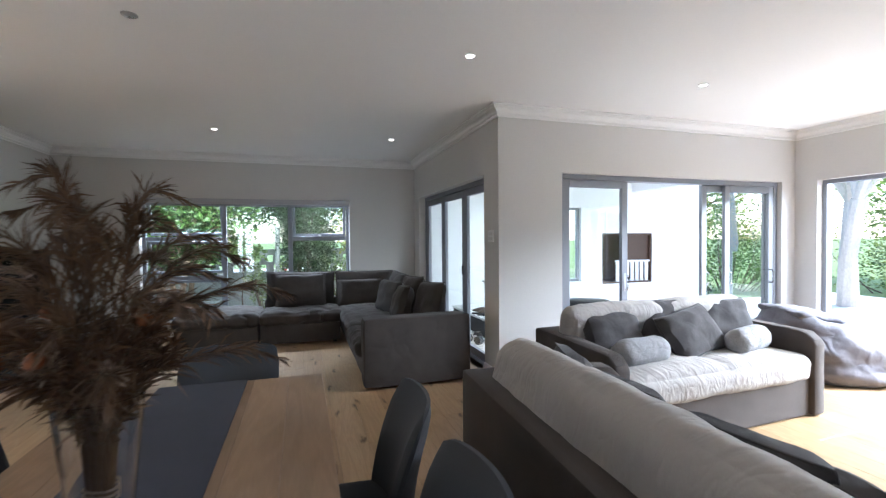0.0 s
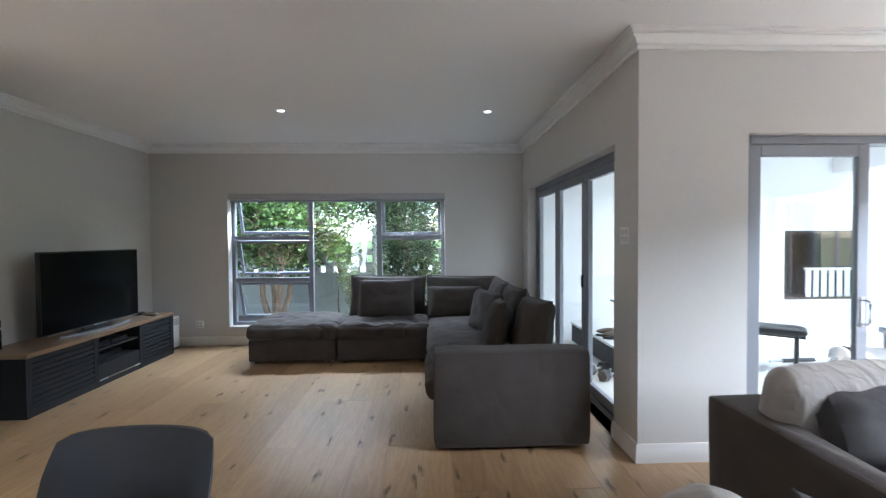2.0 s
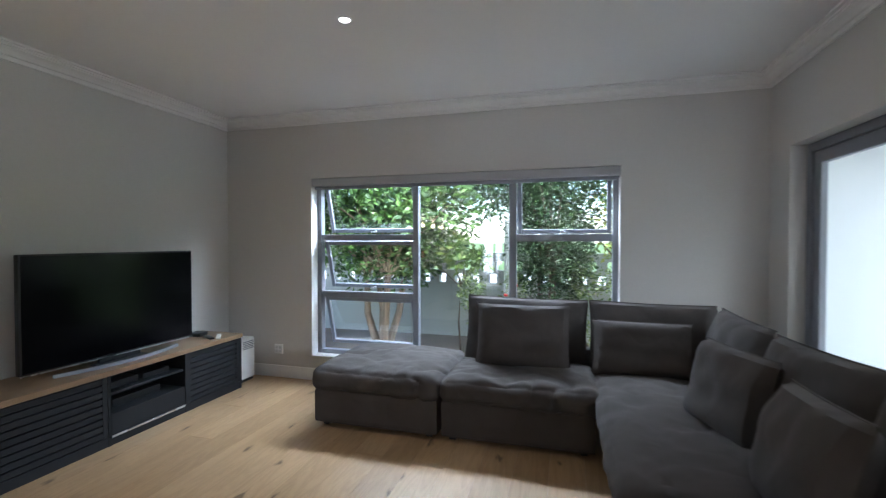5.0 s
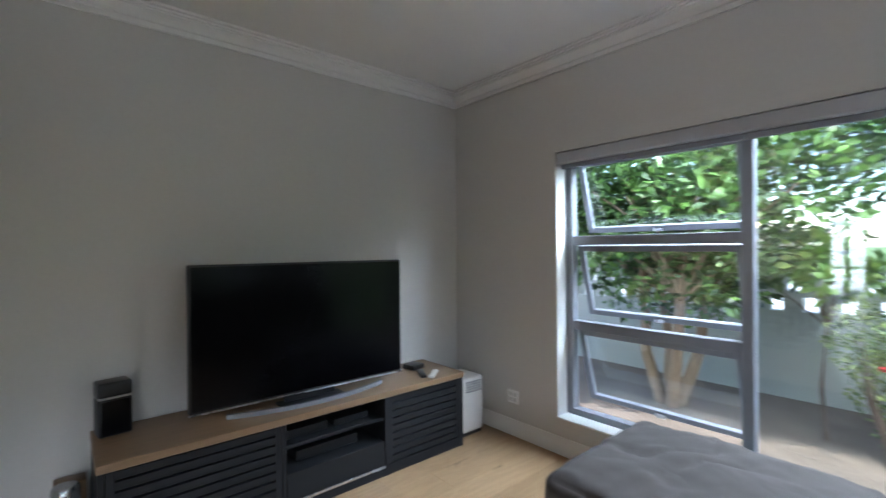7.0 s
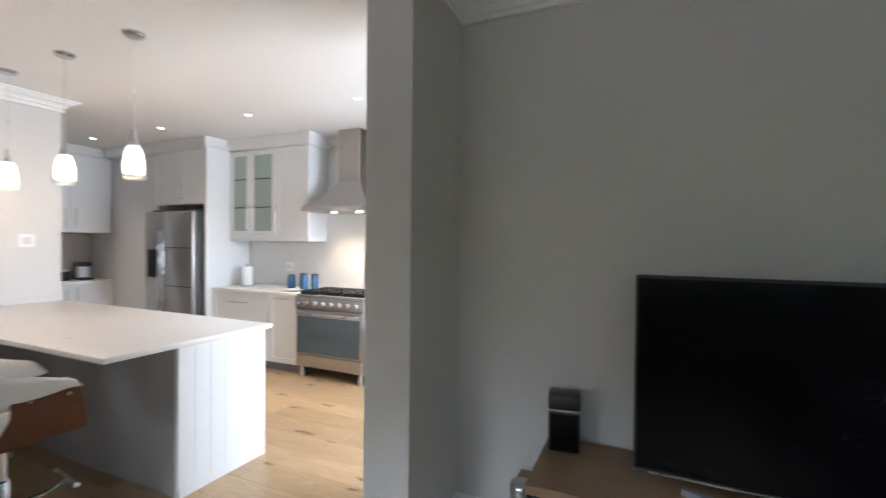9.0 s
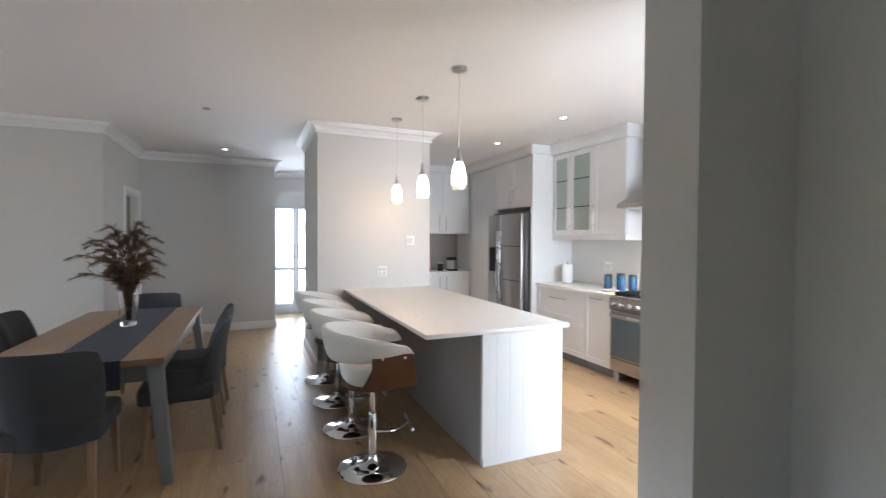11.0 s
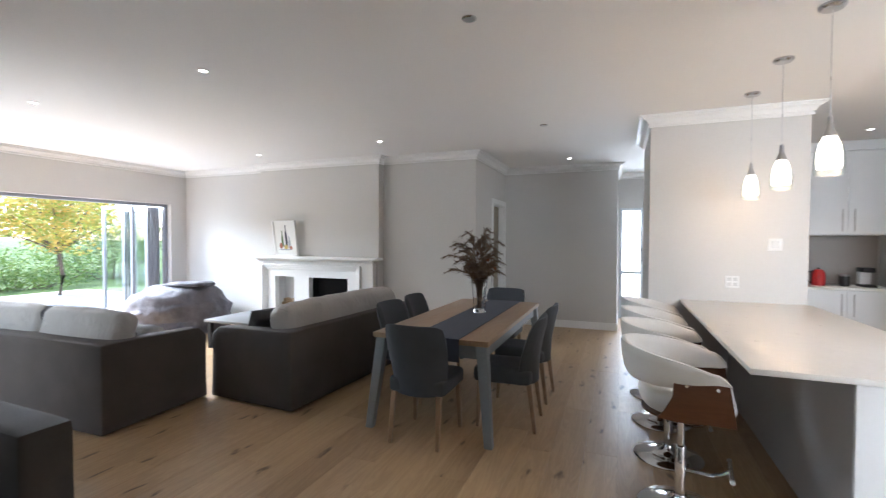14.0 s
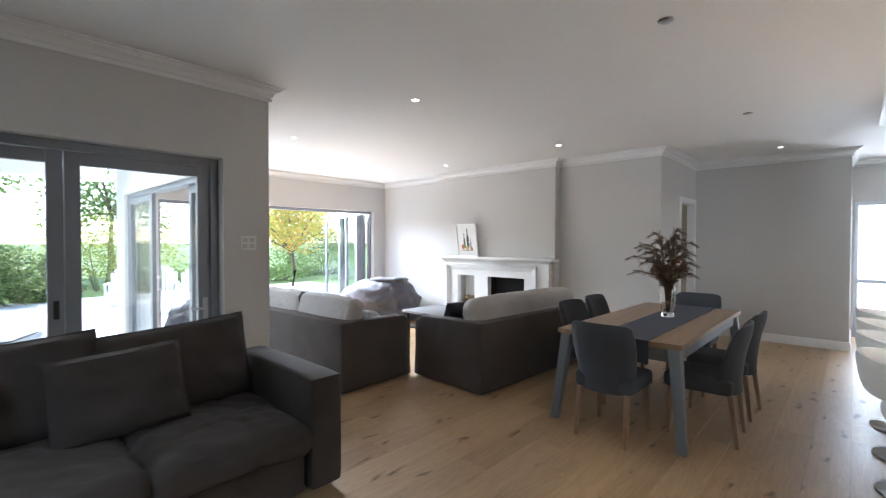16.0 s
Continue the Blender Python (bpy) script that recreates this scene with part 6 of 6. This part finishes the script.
def downlight(lit):
    d = thing("downlight", "small recessed ceiling downlight, lit" if lit else "small recessed ceiling downlight, switched off", "downlight", "lit downlights" if lit else "unlit downlights")
    part("ring", lathe([(0.030, 0.0), (0.044, 0.0), (0.044, -0.004), (0.040, -0.007), (0.031, -0.007), (0.028, 0.0)], 24), TRIM if lit else SILVER, d)
    part("lens", lathe([(0.0, -0.003), (0.030, -0.003), (0.030, -0.001), (0.0, -0.001)], 20), LIT if lit else SILVER, d)
    return d


first = downlight(True)
first.matrix_world = pose(1.40, 2.74, CEIL_Z)
for x, y in ((3.58, 2.74), (1.37, 0.14), (3.56, -0.03), (-0.79, -1.98), (-0.745, 5.55), (1.37, 5.56), (-4.17, -1.31), (-4.17, 0.03), (-4.17, 1.41), (-4.17, 2.75)):
    copy_thing(first, pose(x, y, CEIL_Z))
    ob, data = lamp("downlight_beam", "SPOT", 11.5 if x < -4 else 2.0, look((x, y, CEIL_Z - 0.03), (x, y, 0)), (1, 0.86, 0.7))
    data.spot_size, data.spot_blend, data.shadow_soft_size = radians(75), 0.9, 0.03
off = downlight(False)
off.matrix_world = pose(-0.72, 2.76, CEIL_Z)
copy_thing(off, pose(-0.74, 0.2, CEIL_Z))


# ---- outdoors ----
tagged(part("ground", box(-300, 300, -300, 300, -0.6, -0.12), LAWN, smooth=False), "mown green lawn round the house", "lawn", kind="structure")
tagged(part("pavement_patio", prism([(2.32, 4.0), (6.48, 4.0), (6.48, -3.2), (13.4, -3.2), (13.4, 7.7), (2.32, 7.7)], -0.11, -0.02), PAVING, smooth=False), "pale paved patio in bright daylight", "patio", kind="structure")
tagged(part("ground_bed", box(-6.5, 2.3, 7.48, 10.0, -0.119, -0.05), SOIL, smooth=False), "dark soil garden bed below the window", "garden bed", kind="structure")
wall("wall_patio_north", "x", 7.72, 7.95, 2.32, 9.0, [(3.80, 5.82, 0.55, 2.10), (6.34, 7.66, 0.47, 1.56)], top=2.75, material=PATIO_WALL, z0=-0.12)
tagged(part("ceiling_patio", box(2.32, 7.4, 4.0, 7.95, 2.76, 2.95), PATIO_WALL, smooth=False), "white patio soffit", "ceiling", kind="structure")
tagged(part("patio_beam", box(7.1, 7.4, 4.0, 7.72, 2.45, 2.76), PATIO_WALL, smooth=False), "white patio roof beam", "beam", kind="structure")


def braai():
    b = thing("braai", "dark built-in barbecue with slatted shutter in the patio wall", "barbecue")
    bm = bmesh.new()
    for x0, x1, z0, z1, y0, y1 in ((6.341, 7.659, 0.471, 0.51, 7.74, 8.2), (6.341, 7.659, 1.52, 1.559, 7.74, 8.2), (6.341, 6.38, 0.51, 1.52, 7.74, 8.2), (7.62, 7.659, 0.51, 1.52, 7.74, 8.2), (6.38, 7.62, 0.51, 1.52, 8.16, 8.2)):
        box(x0, x1, y0, y1, z0, z1, bm=bm)
    part("firebox", bm, BRAAI, b, smooth=False)
    part("hood_panel", box(7.0, 7.619, 7.80, 7.82, 0.98, 1.519), BRAAI, b, smooth=False)
    part("rail", box(6.7, 7.619, 7.745, 7.775, 0.93, 0.97, 0.003, 1), WHITE_PLASTIC, b)
    for k in range(7):
        part("slat", box(6.72 + 0.128 * k, 6.805 + 0.128 * k, 7.75, 7.77, 0.511, 0.929, 0.003, 1), WHITE_PLASTIC, b)


braai()
pw = thing("window_2", "grey aluminium window in the white patio wall", "window", kind="structure")
frame_rect(pw, "x", 7.83, 0.07, 3.80, 5.82, 0.55, 2.10, 0.055, "window_frame")
bar(pw, "mullion", 4.78, 4.84, 7.80, 7.86, 0.605, 2.045)
pane(pw, 3.855, 4.78, 7.826, 7.834, 0.605, 2.045)
pane(pw, 4.84, 5.765, 7.826, 7.834, 0.605, 2.045)
part("window_sill", box(3.78, 5.84, 7.66, 7.719, 0.51, 0.549, 0.006, 1), WHITE_PLASTIC, pw, "white sill")


def weight_bench():
    b = thing("weight_bench", "black padded weight bench with a barbell", "weight bench", m=pose(4.58, 5.76, -0.02, 0, 0, -40))
    part("pad", soft_box(0.62, 0.27, 0.09, 0.04, 0.01, 0.002, 8, m=pose(0, 0, 0.46)), BLACK, b)
    for x in (-0.22, 0.22):
        part("leg_frame", tube([(x, -0.2, 0.02), (x, -0.1, 0.41), (x, 0.1, 0.41), (x, 0.2, 0.02)], 0.022, 8), BLACK, b)
    part("spine", tube([(-0.34, 0, 0.40), (0.3, 0, 0.40)], 0.024, 8), BLACK, b)
    part("roller", tube([(-0.3, -0.26, 0.14), (-0.3, 0.26, 0.14)], 0.09, 16), BLACK, b, "black foam leg roller")
    part("roller_arm", tube([(-0.3, 0, 0.40), (-0.3, 0, 0.2)], 0.018, 8), BLACK, b)


weight_bench()
bell = thing("barbell", "steel barbell with black grip and round plates", "barbell")
part("bar", tube([(4.45, 5.62, 0.115), (5.62, 5.70, 0.115)], 0.014, 8), SILVER, bell)
part("grip", tube([(4.60, 5.63, 0.115), (4.98, 5.657, 0.115)], 0.022, 10), BLACK, bell, "black padded grip")
for x in (5.28, 5.36):
    y = 5.62 + 0.08 * (x - 4.45) / 1.17
    part("weight_plate", tube([(x, y, 0.115), (x + 0.035, y + 0.0025, 0.115)], 0.134, 22), SILVER if x < 5.3 else BLACK, bell)
low_bench = thing("low_bench", "low dark bench with a white top on the patio", "bench")
part("plinth", box(2.82, 3.58, 5.60, 7.30, -0.02, 0.225, 0.006, 1), UNIT_GREY, low_bench)
part("top", box(2.805, 3.595, 5.585, 7.315, 0.2255, 0.262, 0.008, 2), WHITE_PLASTIC, low_bench, "white bench top")


def shoe(m):
    b = thing("shoe", "worn brown lace-up shoe on the low bench", "shoe", "pair of shoes", m=m)
    part("sole", prism([(0.04 * math.cos(a) * (1 - 0.15 * math.sin(a)), 0.14 * math.sin(a)) for a in [radians(18 * k) for k in range(20)]], 0.0, 0.025, bevel=0.004), BLACK, b)
    bm = soft_box(0.074, 0.262, 0.085, 0.035, 0.0, 0.002, 10)
    for v in bm.verts:
        v.co.z *= 1.0 if v.co.y < 0 else 1 - 0.45 * v.co.y / 0.13
        v.co.z += 0.068 - (0.018 if v.co.y > 0 and v.co.z > 0 else 0) * v.co.y / 0.13
    part("upper", bm, surface("worn_brown_leather", (0.10, 0.07, 0.05), 0.7, vary=0.2, bump=0.2), b)
    return b


first_shoe = shoe(pose(2.93, 6.28, 0.2625, 0, 0, 70))
copy_thing(first_shoe, pose(2.96, 6.14, 0.2625, 0, 0, 84))
roller = thing("foam_roller", "bright blue foam roller on the low bench", "foam roller", m=pose(3.32, 6.30, 0.3425, 0, 0, 90))
part("foam", tube([(-0.3, 0, 0), (0.3, 0, 0)], 0.08, 18), surface("blue_foam", (0.04, 0.2, 0.55), 0.8, vary=0.1, bump=0.2), roller)
for x, y in ((2.58, 5.72), (2.66, 5.52)):
    db = thing("dumbbell", "black hexagonal dumbbell on the patio floor", "dumbbell", "dumbbells", m=pose(x, y, 0.04, 0, 0, 30))
    part("grip", tube([(-0.1, 0, 0), (0.1, 0, 0)], 0.015, 8), SILVER, db)
    for e in (-0.11, 0.11):
        part("weight", tube([(e - 0.04, 0, 0), (e + 0.04, 0, 0)], 0.06, 6), BLACK, db)


def daybed():
    d = thing("daybed", "white low outdoor daybed on the patio", "daybed", m=pose(6.75, 5.75, -0.02, 0, 0, 62))
    part("cushion", soft_box(1.7, 0.8, 0.14, 0.05, 0.02, 0.006, 10, m=pose(0, 0, 0.34)), PAPER, d)
    part("frame", box(-0.85, 0.85, -0.4, 0.4, 0.2, 0.265, 0.006, 1), CANVAS, d)
    for x in (-0.78, 0.78):
        for y in (-0.33, 0.33):
            part("leg", box(x - 0.03, x + 0.03, y - 0.03, y + 0.03, 0, 0.2, 0.004, 1), CANVAS, d)


daybed()


def parasol():
    p = thing("folded_parasol", "closed grey garden parasol beside the patio", "parasol", m=pose(9.6, 7.4, -0.12))
    part("pole", tube([(0, 0, 0), (0, 0, 2.7)], 0.025, 10), ALU, p)
    part("canopy", lathe([(0.02, 2.65), (0.06, 2.5), (0.10, 2.0), (0.14, 1.4), (0.11, 1.25), (0.03, 1.3)], 12), CANVAS, p)
    part("base", lathe([(0.0, 0.0), (0.26, 0.0), (0.26, 0.06), (0.05, 0.1), (0.0, 0.1)], 20), CANVAS, p)


parasol()


def garden_chair(m, first=None):
    if first:
        return copy_thing(first, m)
    c = thing("garden_chair", "white slatted garden armchair on the terrace", "garden chair", "garden chairs", m=m)
    part("seat", box(-0.28, 0.28, -0.26, 0.26, 0.38, 0.41, 0.006, 1), WHITE_PLASTIC, c)
    bm = bmesh.new()
    for k in range(7):
        a = (k - 3) / 3
        box(-0.03 + a * 0.24, 0.03 + a * 0.24, -0.30, -0.28, 0.40, 0.98 - 0.14 * a * a, 0.004, 1, bm=bm)
    part("back", bm, WHITE_PLASTIC, c)
    for x in (-0.29, 0.29):
        part("armrest", box(x - 0.035, x + 0.035, -0.28, 0.3, 0.6, 0.625, 0.004, 1), WHITE_PLASTIC, c)
        for y in (-0.24, 0.24):
            part("leg", box(x - 0.02, x + 0.02, y - 0.02, y + 0.02, 0, 0.6, 0.004, 1), WHITE_PLASTIC, c)
    return c


gc = garden_chair(pose(11.2, 3.0, -0.12, 0, 0, 70))
garden_chair(pose(9.4, 2.7, -0.02, 0, 0, 60), gc)
garden_chair(pose(8.6, 2.2, -0.02, 0, 0, 80), gc)


def leaves_mesh(name, centres, spread, count, size, material, rng, flat=0.5):
    """Leaves scattered round clump centres: each a folded blade of four triangles."""
    centres = np.asarray(centres, float)
    idx = rng.integers(0, len(centres), count)
    d = rng.normal(0, 1, (count, 3))
    d /= np.linalg.norm(d, axis=1)[:, None]
    rad = rng.uniform(0.25, 1, count) ** 0.6
    p = centres[idx] + d * rad[:, None] * np.asarray(spread)
    ax = rng.normal(0, 1, (count, 3)) * (1, 1, flat) + d * 0.7
    ax /= np.linalg.norm(ax, axis=1)[:, None]
    side = np.cross(ax, rng.normal(0, 1, (count, 3)))
    side /= np.linalg.norm(side, axis=1)[:, None]
    up = np.cross(side, ax)
    s = size * rng.uniform(0.6, 1.3, count)[:, None]
    v = np.stack([p, p + ax * s * 0.5 + side * s * 0.24 + up * s * 0.06, p + ax * s * 0.5 - side * s * 0.24 + up * s * 0.06, p + ax * s - up * s * 0.05, p + ax * s * 0.5 - up * s * 0.02], 1).reshape(-1, 3)
    b = (np.arange(count) * 5)[:, None]
    f = np.concatenate([b + np.array([[0, 1, 4]]), b + np.array([[1, 3, 4]]), b + np.array([[0, 4, 2]]), b + np.array([[4, 3, 2]])], 0)
    me = bpy.data.meshes.new(name)
    me.vertices.add(len(v))
    me.vertices.foreach_set("co", v.ravel())
    me.loops.add(len(f) * 3)
    me.loops.foreach_set("vertex_index", f.ravel().astype(np.int32))
    me.polygons.add(len(f))
    me.polygons.foreach_set("loop_start", np.arange(0, len(f) * 3, 3, dtype=np.int32))
    me.update(calc_edges=True)
    me.validate()
    me.materials.append(material)
    return me


def tree(label, x, y, z, height, crown, trunk_r, n_trunks, leaf_mat, bark, count, size, seed, fork=0.4, clumps=40, spread=0.35):
    """crown: (half width x, half width y, bottom, top) above the ground."""
    t = thing("tree", label, "tree", m=pose(x, y, z))
    rng = np.random.default_rng(seed)
    cx, cy, cb, ct = crown
    centres = []
    while len(centres) < clumps:
        q = rng.uniform(-1, 1, 3)
        if 0.35 < np.linalg.norm(q) < 1:
            centres.append((q[0] * cx, q[1] * cy, cb + (q[2] + 1) / 2 * (ct - cb)))
    bm = bmesh.new()
    for k in range(n_trunks):
        a = 2 * math.pi * k / n_trunks + rng.uniform(0, 1)
        lean = 0.0 if n_trunks == 1 else rng.uniform(0.12, 0.3)
        top = Vector((math.cos(a) * lean * height * 0.5, math.sin(a) * lean * height * 0.5, height * fork))
        base = Vector((math.cos(a) * 0.06 * (n_trunks > 1), math.sin(a) * 0.06 * (n_trunks > 1), 0))
        mid = base.lerp(top, 0.5) + Vector((rng.normal(0, 0.04), rng.normal(0, 0.04), 0))
        tube([base, mid, top], [trunk_r * 1.15, trunk_r * 0.9, trunk_r * 0.75], 9, bm=bm)
        for c in centres[k::n_trunks][: 9]:
            c = Vector(c)
            tube([top, top.lerp(c, 0.5) + Vector((rng.normal(0, 0.08), rng.normal(0, 0.08), 0.08)), c], [trunk_r * 0.55, trunk_r * 0.3, trunk_r * 0.1], 6, bm=bm)
    part("trunk", bm, bark, t)
    ob = new("crown", leaves_mesh("crown", centres, (spread * cx, spread * cy, spread * (ct - cb) * 0.5), count, size, leaf_mat, rng))
    ob.parent = t
    return t


tree("multi-stemmed evergreen tree close outside the window", -2.0, 9.0, -0.12, 3.4, (1.2, 0.85, 1.15, 3.3), 0.055, 4, LEAF_DARK, TAN_BARK, 15000, 0.105, 1, 0.33, 64)
tree("dense fine-leaved conifer beside the boundary wall", 0.36, 9.25, -0.12, 3.6, (0.62, 0.5, 0.75, 3.7), 0.06, 1, LEAF_FINE, BARK, 24000, 0.055, 2, 0.35, 120, 0.3)
tree("leafy green tree behind the conifer", 0.15, 9.65, -0.12, 3.8, (1.35, 0.5, 1.85, 3.9), 0.05, 1, LEAF_DARK, BARK, 14000, 0.08, 12, 0.5, 80)
tree("sapling with fresh bright leaves near the window", -0.86, 9.05, -0.12, 1.9, (0.34, 0.3, 0.95, 1.75), 0.014, 1, LEAF_BRIGHT, BARK, 420, 0.12, 3, 0.5, 10)
tree("slender tree with yellow-green leaves by the boundary wall", 1.55, 9.45, -0.12, 3.0, (0.6, 0.4, 0.95, 2.9), 0.03, 3, LEAF_YELLOW, BARK, 2000, 0.085, 4, 0.4, 26)
tree("small maple turning yellow and orange on the lawn", 12.4, -2.0, -0.12, 3.0, (1.75, 1.75, 1.35, 3.3), 0.06, 1, LEAF_AUTUMN, BARK, 9000, 0.11, 5, 0.42, 50, 0.3)
tree("pale-barked tree with forked trunk by the terrace", 11.2, 6.05, -0.12, 5.5, (2.0, 2.0, 2.6, 5.4), 0.17, 2, LEAF_BRIGHT, PALE_BARK, 7000, 0.13, 6, 0.42, 44, 0.3)


def shrub(label, x, y, rx, ry, h, leaf_mat, count, size, seed, z=-0.12, category="shrub"):
    s = thing("shrub", label, category, m=pose(x, y, z))
    rng = np.random.default_rng(seed)
    n = max(10, int(14 * rx * ry))
    centres = [(rng.uniform(-1, 1) * rx * 0.8, rng.uniform(-1, 1) * ry * 0.8, rng.uniform(0.15, 0.85) * h) for _ in range(n)]
    bm = bmesh.new()
    for c in centres[:24]:
        tube([(c[0] * 0.4, c[1] * 0.4, 0), (c[0] * 0.8, c[1] * 0.8, c[2] * 0.5), c], [0.018, 0.012, 0.004], 5, bm=bm)
    part("stems", bm, BARK, s)
    ob = new("foliage", leaves_mesh("foliage", centres, (max(0.18, rx * 0.35), max(0.18, ry * 0.35), h * 0.25), count, size, leaf_mat, rng))
    ob.parent = s
    return s


shrub("small flowering shrub below the window", -0.35, 9.0, 0.42, 0.35, 1.15, LEAF_HEDGE, 2200, 0.05, 11)
bloom = tagged(new("flower", None), "small red blooms on the window shrub", "flowers")
for x, y, z in ((-0.52, 8.72, 0.62), (-0.2, 8.70, 0.78), (-0.38, 8.66, 0.46), (-0.08, 8.76, 0.9)):
    part("blossom", lathe([(0.0, -0.02), (0.022, -0.008), (0.03, 0.012), (0.012, 0.02), (0.0, 0.012)], 9, (x, y, z)), RED, bloom)
shrub("low shrub at the boundary wall", 1.1, 9.4, 0.8, 0.4, 1.3, LEAF_HEDGE, 3500, 0.06, 13)
for k, (x, y, rx, ry, h, lm) in enumerate(((15.5, 7.0, 1.6, 2.2, 3.0, LEAF_HEDGE), (16.5, 2.5, 1.6, 2.4, 2.4, LEAF_YELLOW), (15.8, -2.5, 1.4, 2.6, 1.3, LEAF_BRIGHT), (17.5, -6.5, 1.8, 2.4, 2.6, LEAF_HEDGE),
                                        (12.0, 9.5, 2.2, 1.2, 2.6, LEAF_DARK), (9.5, 10.2, 2.0, 1.0, 3.4, LEAF_HEDGE), (13.2, 4.6, 0.9, 1.2, 1.5, LEAF_HEDGE), (14.0, 0.4, 0.8, 1.3, 0.8, LEAF_BRIGHT))):
    shrub("bushy garden shrub along the lawn edge" if k % 2 else "tall leafy hedge shrub at the garden edge", x, y, rx, ry, h, lm, 8000, 0.09, 20 + k)
for k, (x, y, h) in enumerate(((21, 9, 6.5), (23, 1, 7), (22, -7, 6), (16, 15, 6.5), (7, 15, 6.5))):
    tree("tall leafy tree beyond the garden", x, y, -0.12, h, (2.6, 2.6, h * 0.25, h), 0.14, 1, (LEAF_HEDGE, LEAF_BRIGHT, LEAF_DARK)[k % 3], BARK, 6000, 0.2, 40 + k, 0.4, 46, 0.3)


def boundary_wall():
    """A garden wall whose upper courses have square holes."""
    w = thing("garden_wall", "pale grey plaster garden wall with square holes", "wall", kind="structure")
    bm = bmesh.new()
    y0, y1 = 10.0, 10.16
    box(-7, 2.3, y0, y1, -0.15, 0.74, bm=bm)
    box(-7, 2.3, y0, y1, 1.15, 1.28, bm=bm)
    pitch, hole = 0.27, 0.12
    for r, z in enumerate((0.74, 0.945)):
        box(-7, 2.3, y0, y1, z, z + 0.06, bm=bm)
        x = -7 + (0.135 if r else 0)
        while x < 2.2:
            box(x, x + pitch - hole, y0, y1, z + 0.06, z + 0.205, bm=bm)
            x += pitch
    part("masonry", bm, BOUNDARY, w, smooth=False)


boundary_wall()
tagged(part("pavement_street", box(-40, 2.3, 10.6, 26, -0.119, -0.08), PAVING, smooth=False), "pale sunlit street beyond the garden wall", "street", kind="structure")
# a free-standing pale post in the bed, not a pipe
tagged(part("garden_post", tube([(-0.25, 9.3, -0.12), (-0.25, 9.3, 1.75)], 0.05, 12), BOUNDARY), "pale upright garden post outside the window", "post")

# ---- floor planks ----
tagged(part("floor_slab", box(-5.5, 6.48, -4.22, 7.47, -0.11, -0.022), surface("subfloor", (0.12, 0.09, 0.06), 0.9), smooth=False), "dark subfloor under the oak boards", "floor", kind="structure")
floor = thing("floor", "wide knotty oak floorboards with a satin finish", "floor", kind="structure")
PLANK_W = 0.22
prng = random.Random(3)
plank_meshes = {}


def plank(x, y0, y1):
    n = round(y1 - y0, 3)
    if n not in plank_meshes:
        plank_meshes[n] = mesh_of(box(0.0005, PLANK_W - 0.0005, 0.0006, n - 0.0006, -0.02, 0.0, 0.0007, 1), "plank", PLANK)
    ob = new("plank", plank_meshes[n])
    ob.location = (x, y0, 0)
    ob.parent = floor


# strips of plan: (x from, x to, y from, y to)
for xa, xb, ya, yb in ((-5.5, -3.30, -2.6, 5.7), (-3.30, -1.32, -4.1, 7.35), (-1.32, 2.20, -3.1, 7.35), (2.20, 6.38, -1.1, 3.9)):
    n = round((xb - xa) / PLANK_W)
    for k in range(n):
        y = ya - prng.choice((0.0, 0.6, 1.2, 1.8))
        while y < yb:
            step = prng.choice((1.8, 2.1, 2.4))
            a, b = max(y, ya), min(y + step, yb)
            if b - a > 0.02:
                plank(xa + k * PLANK_W, round(a, 2), round(b, 2))
            y += step
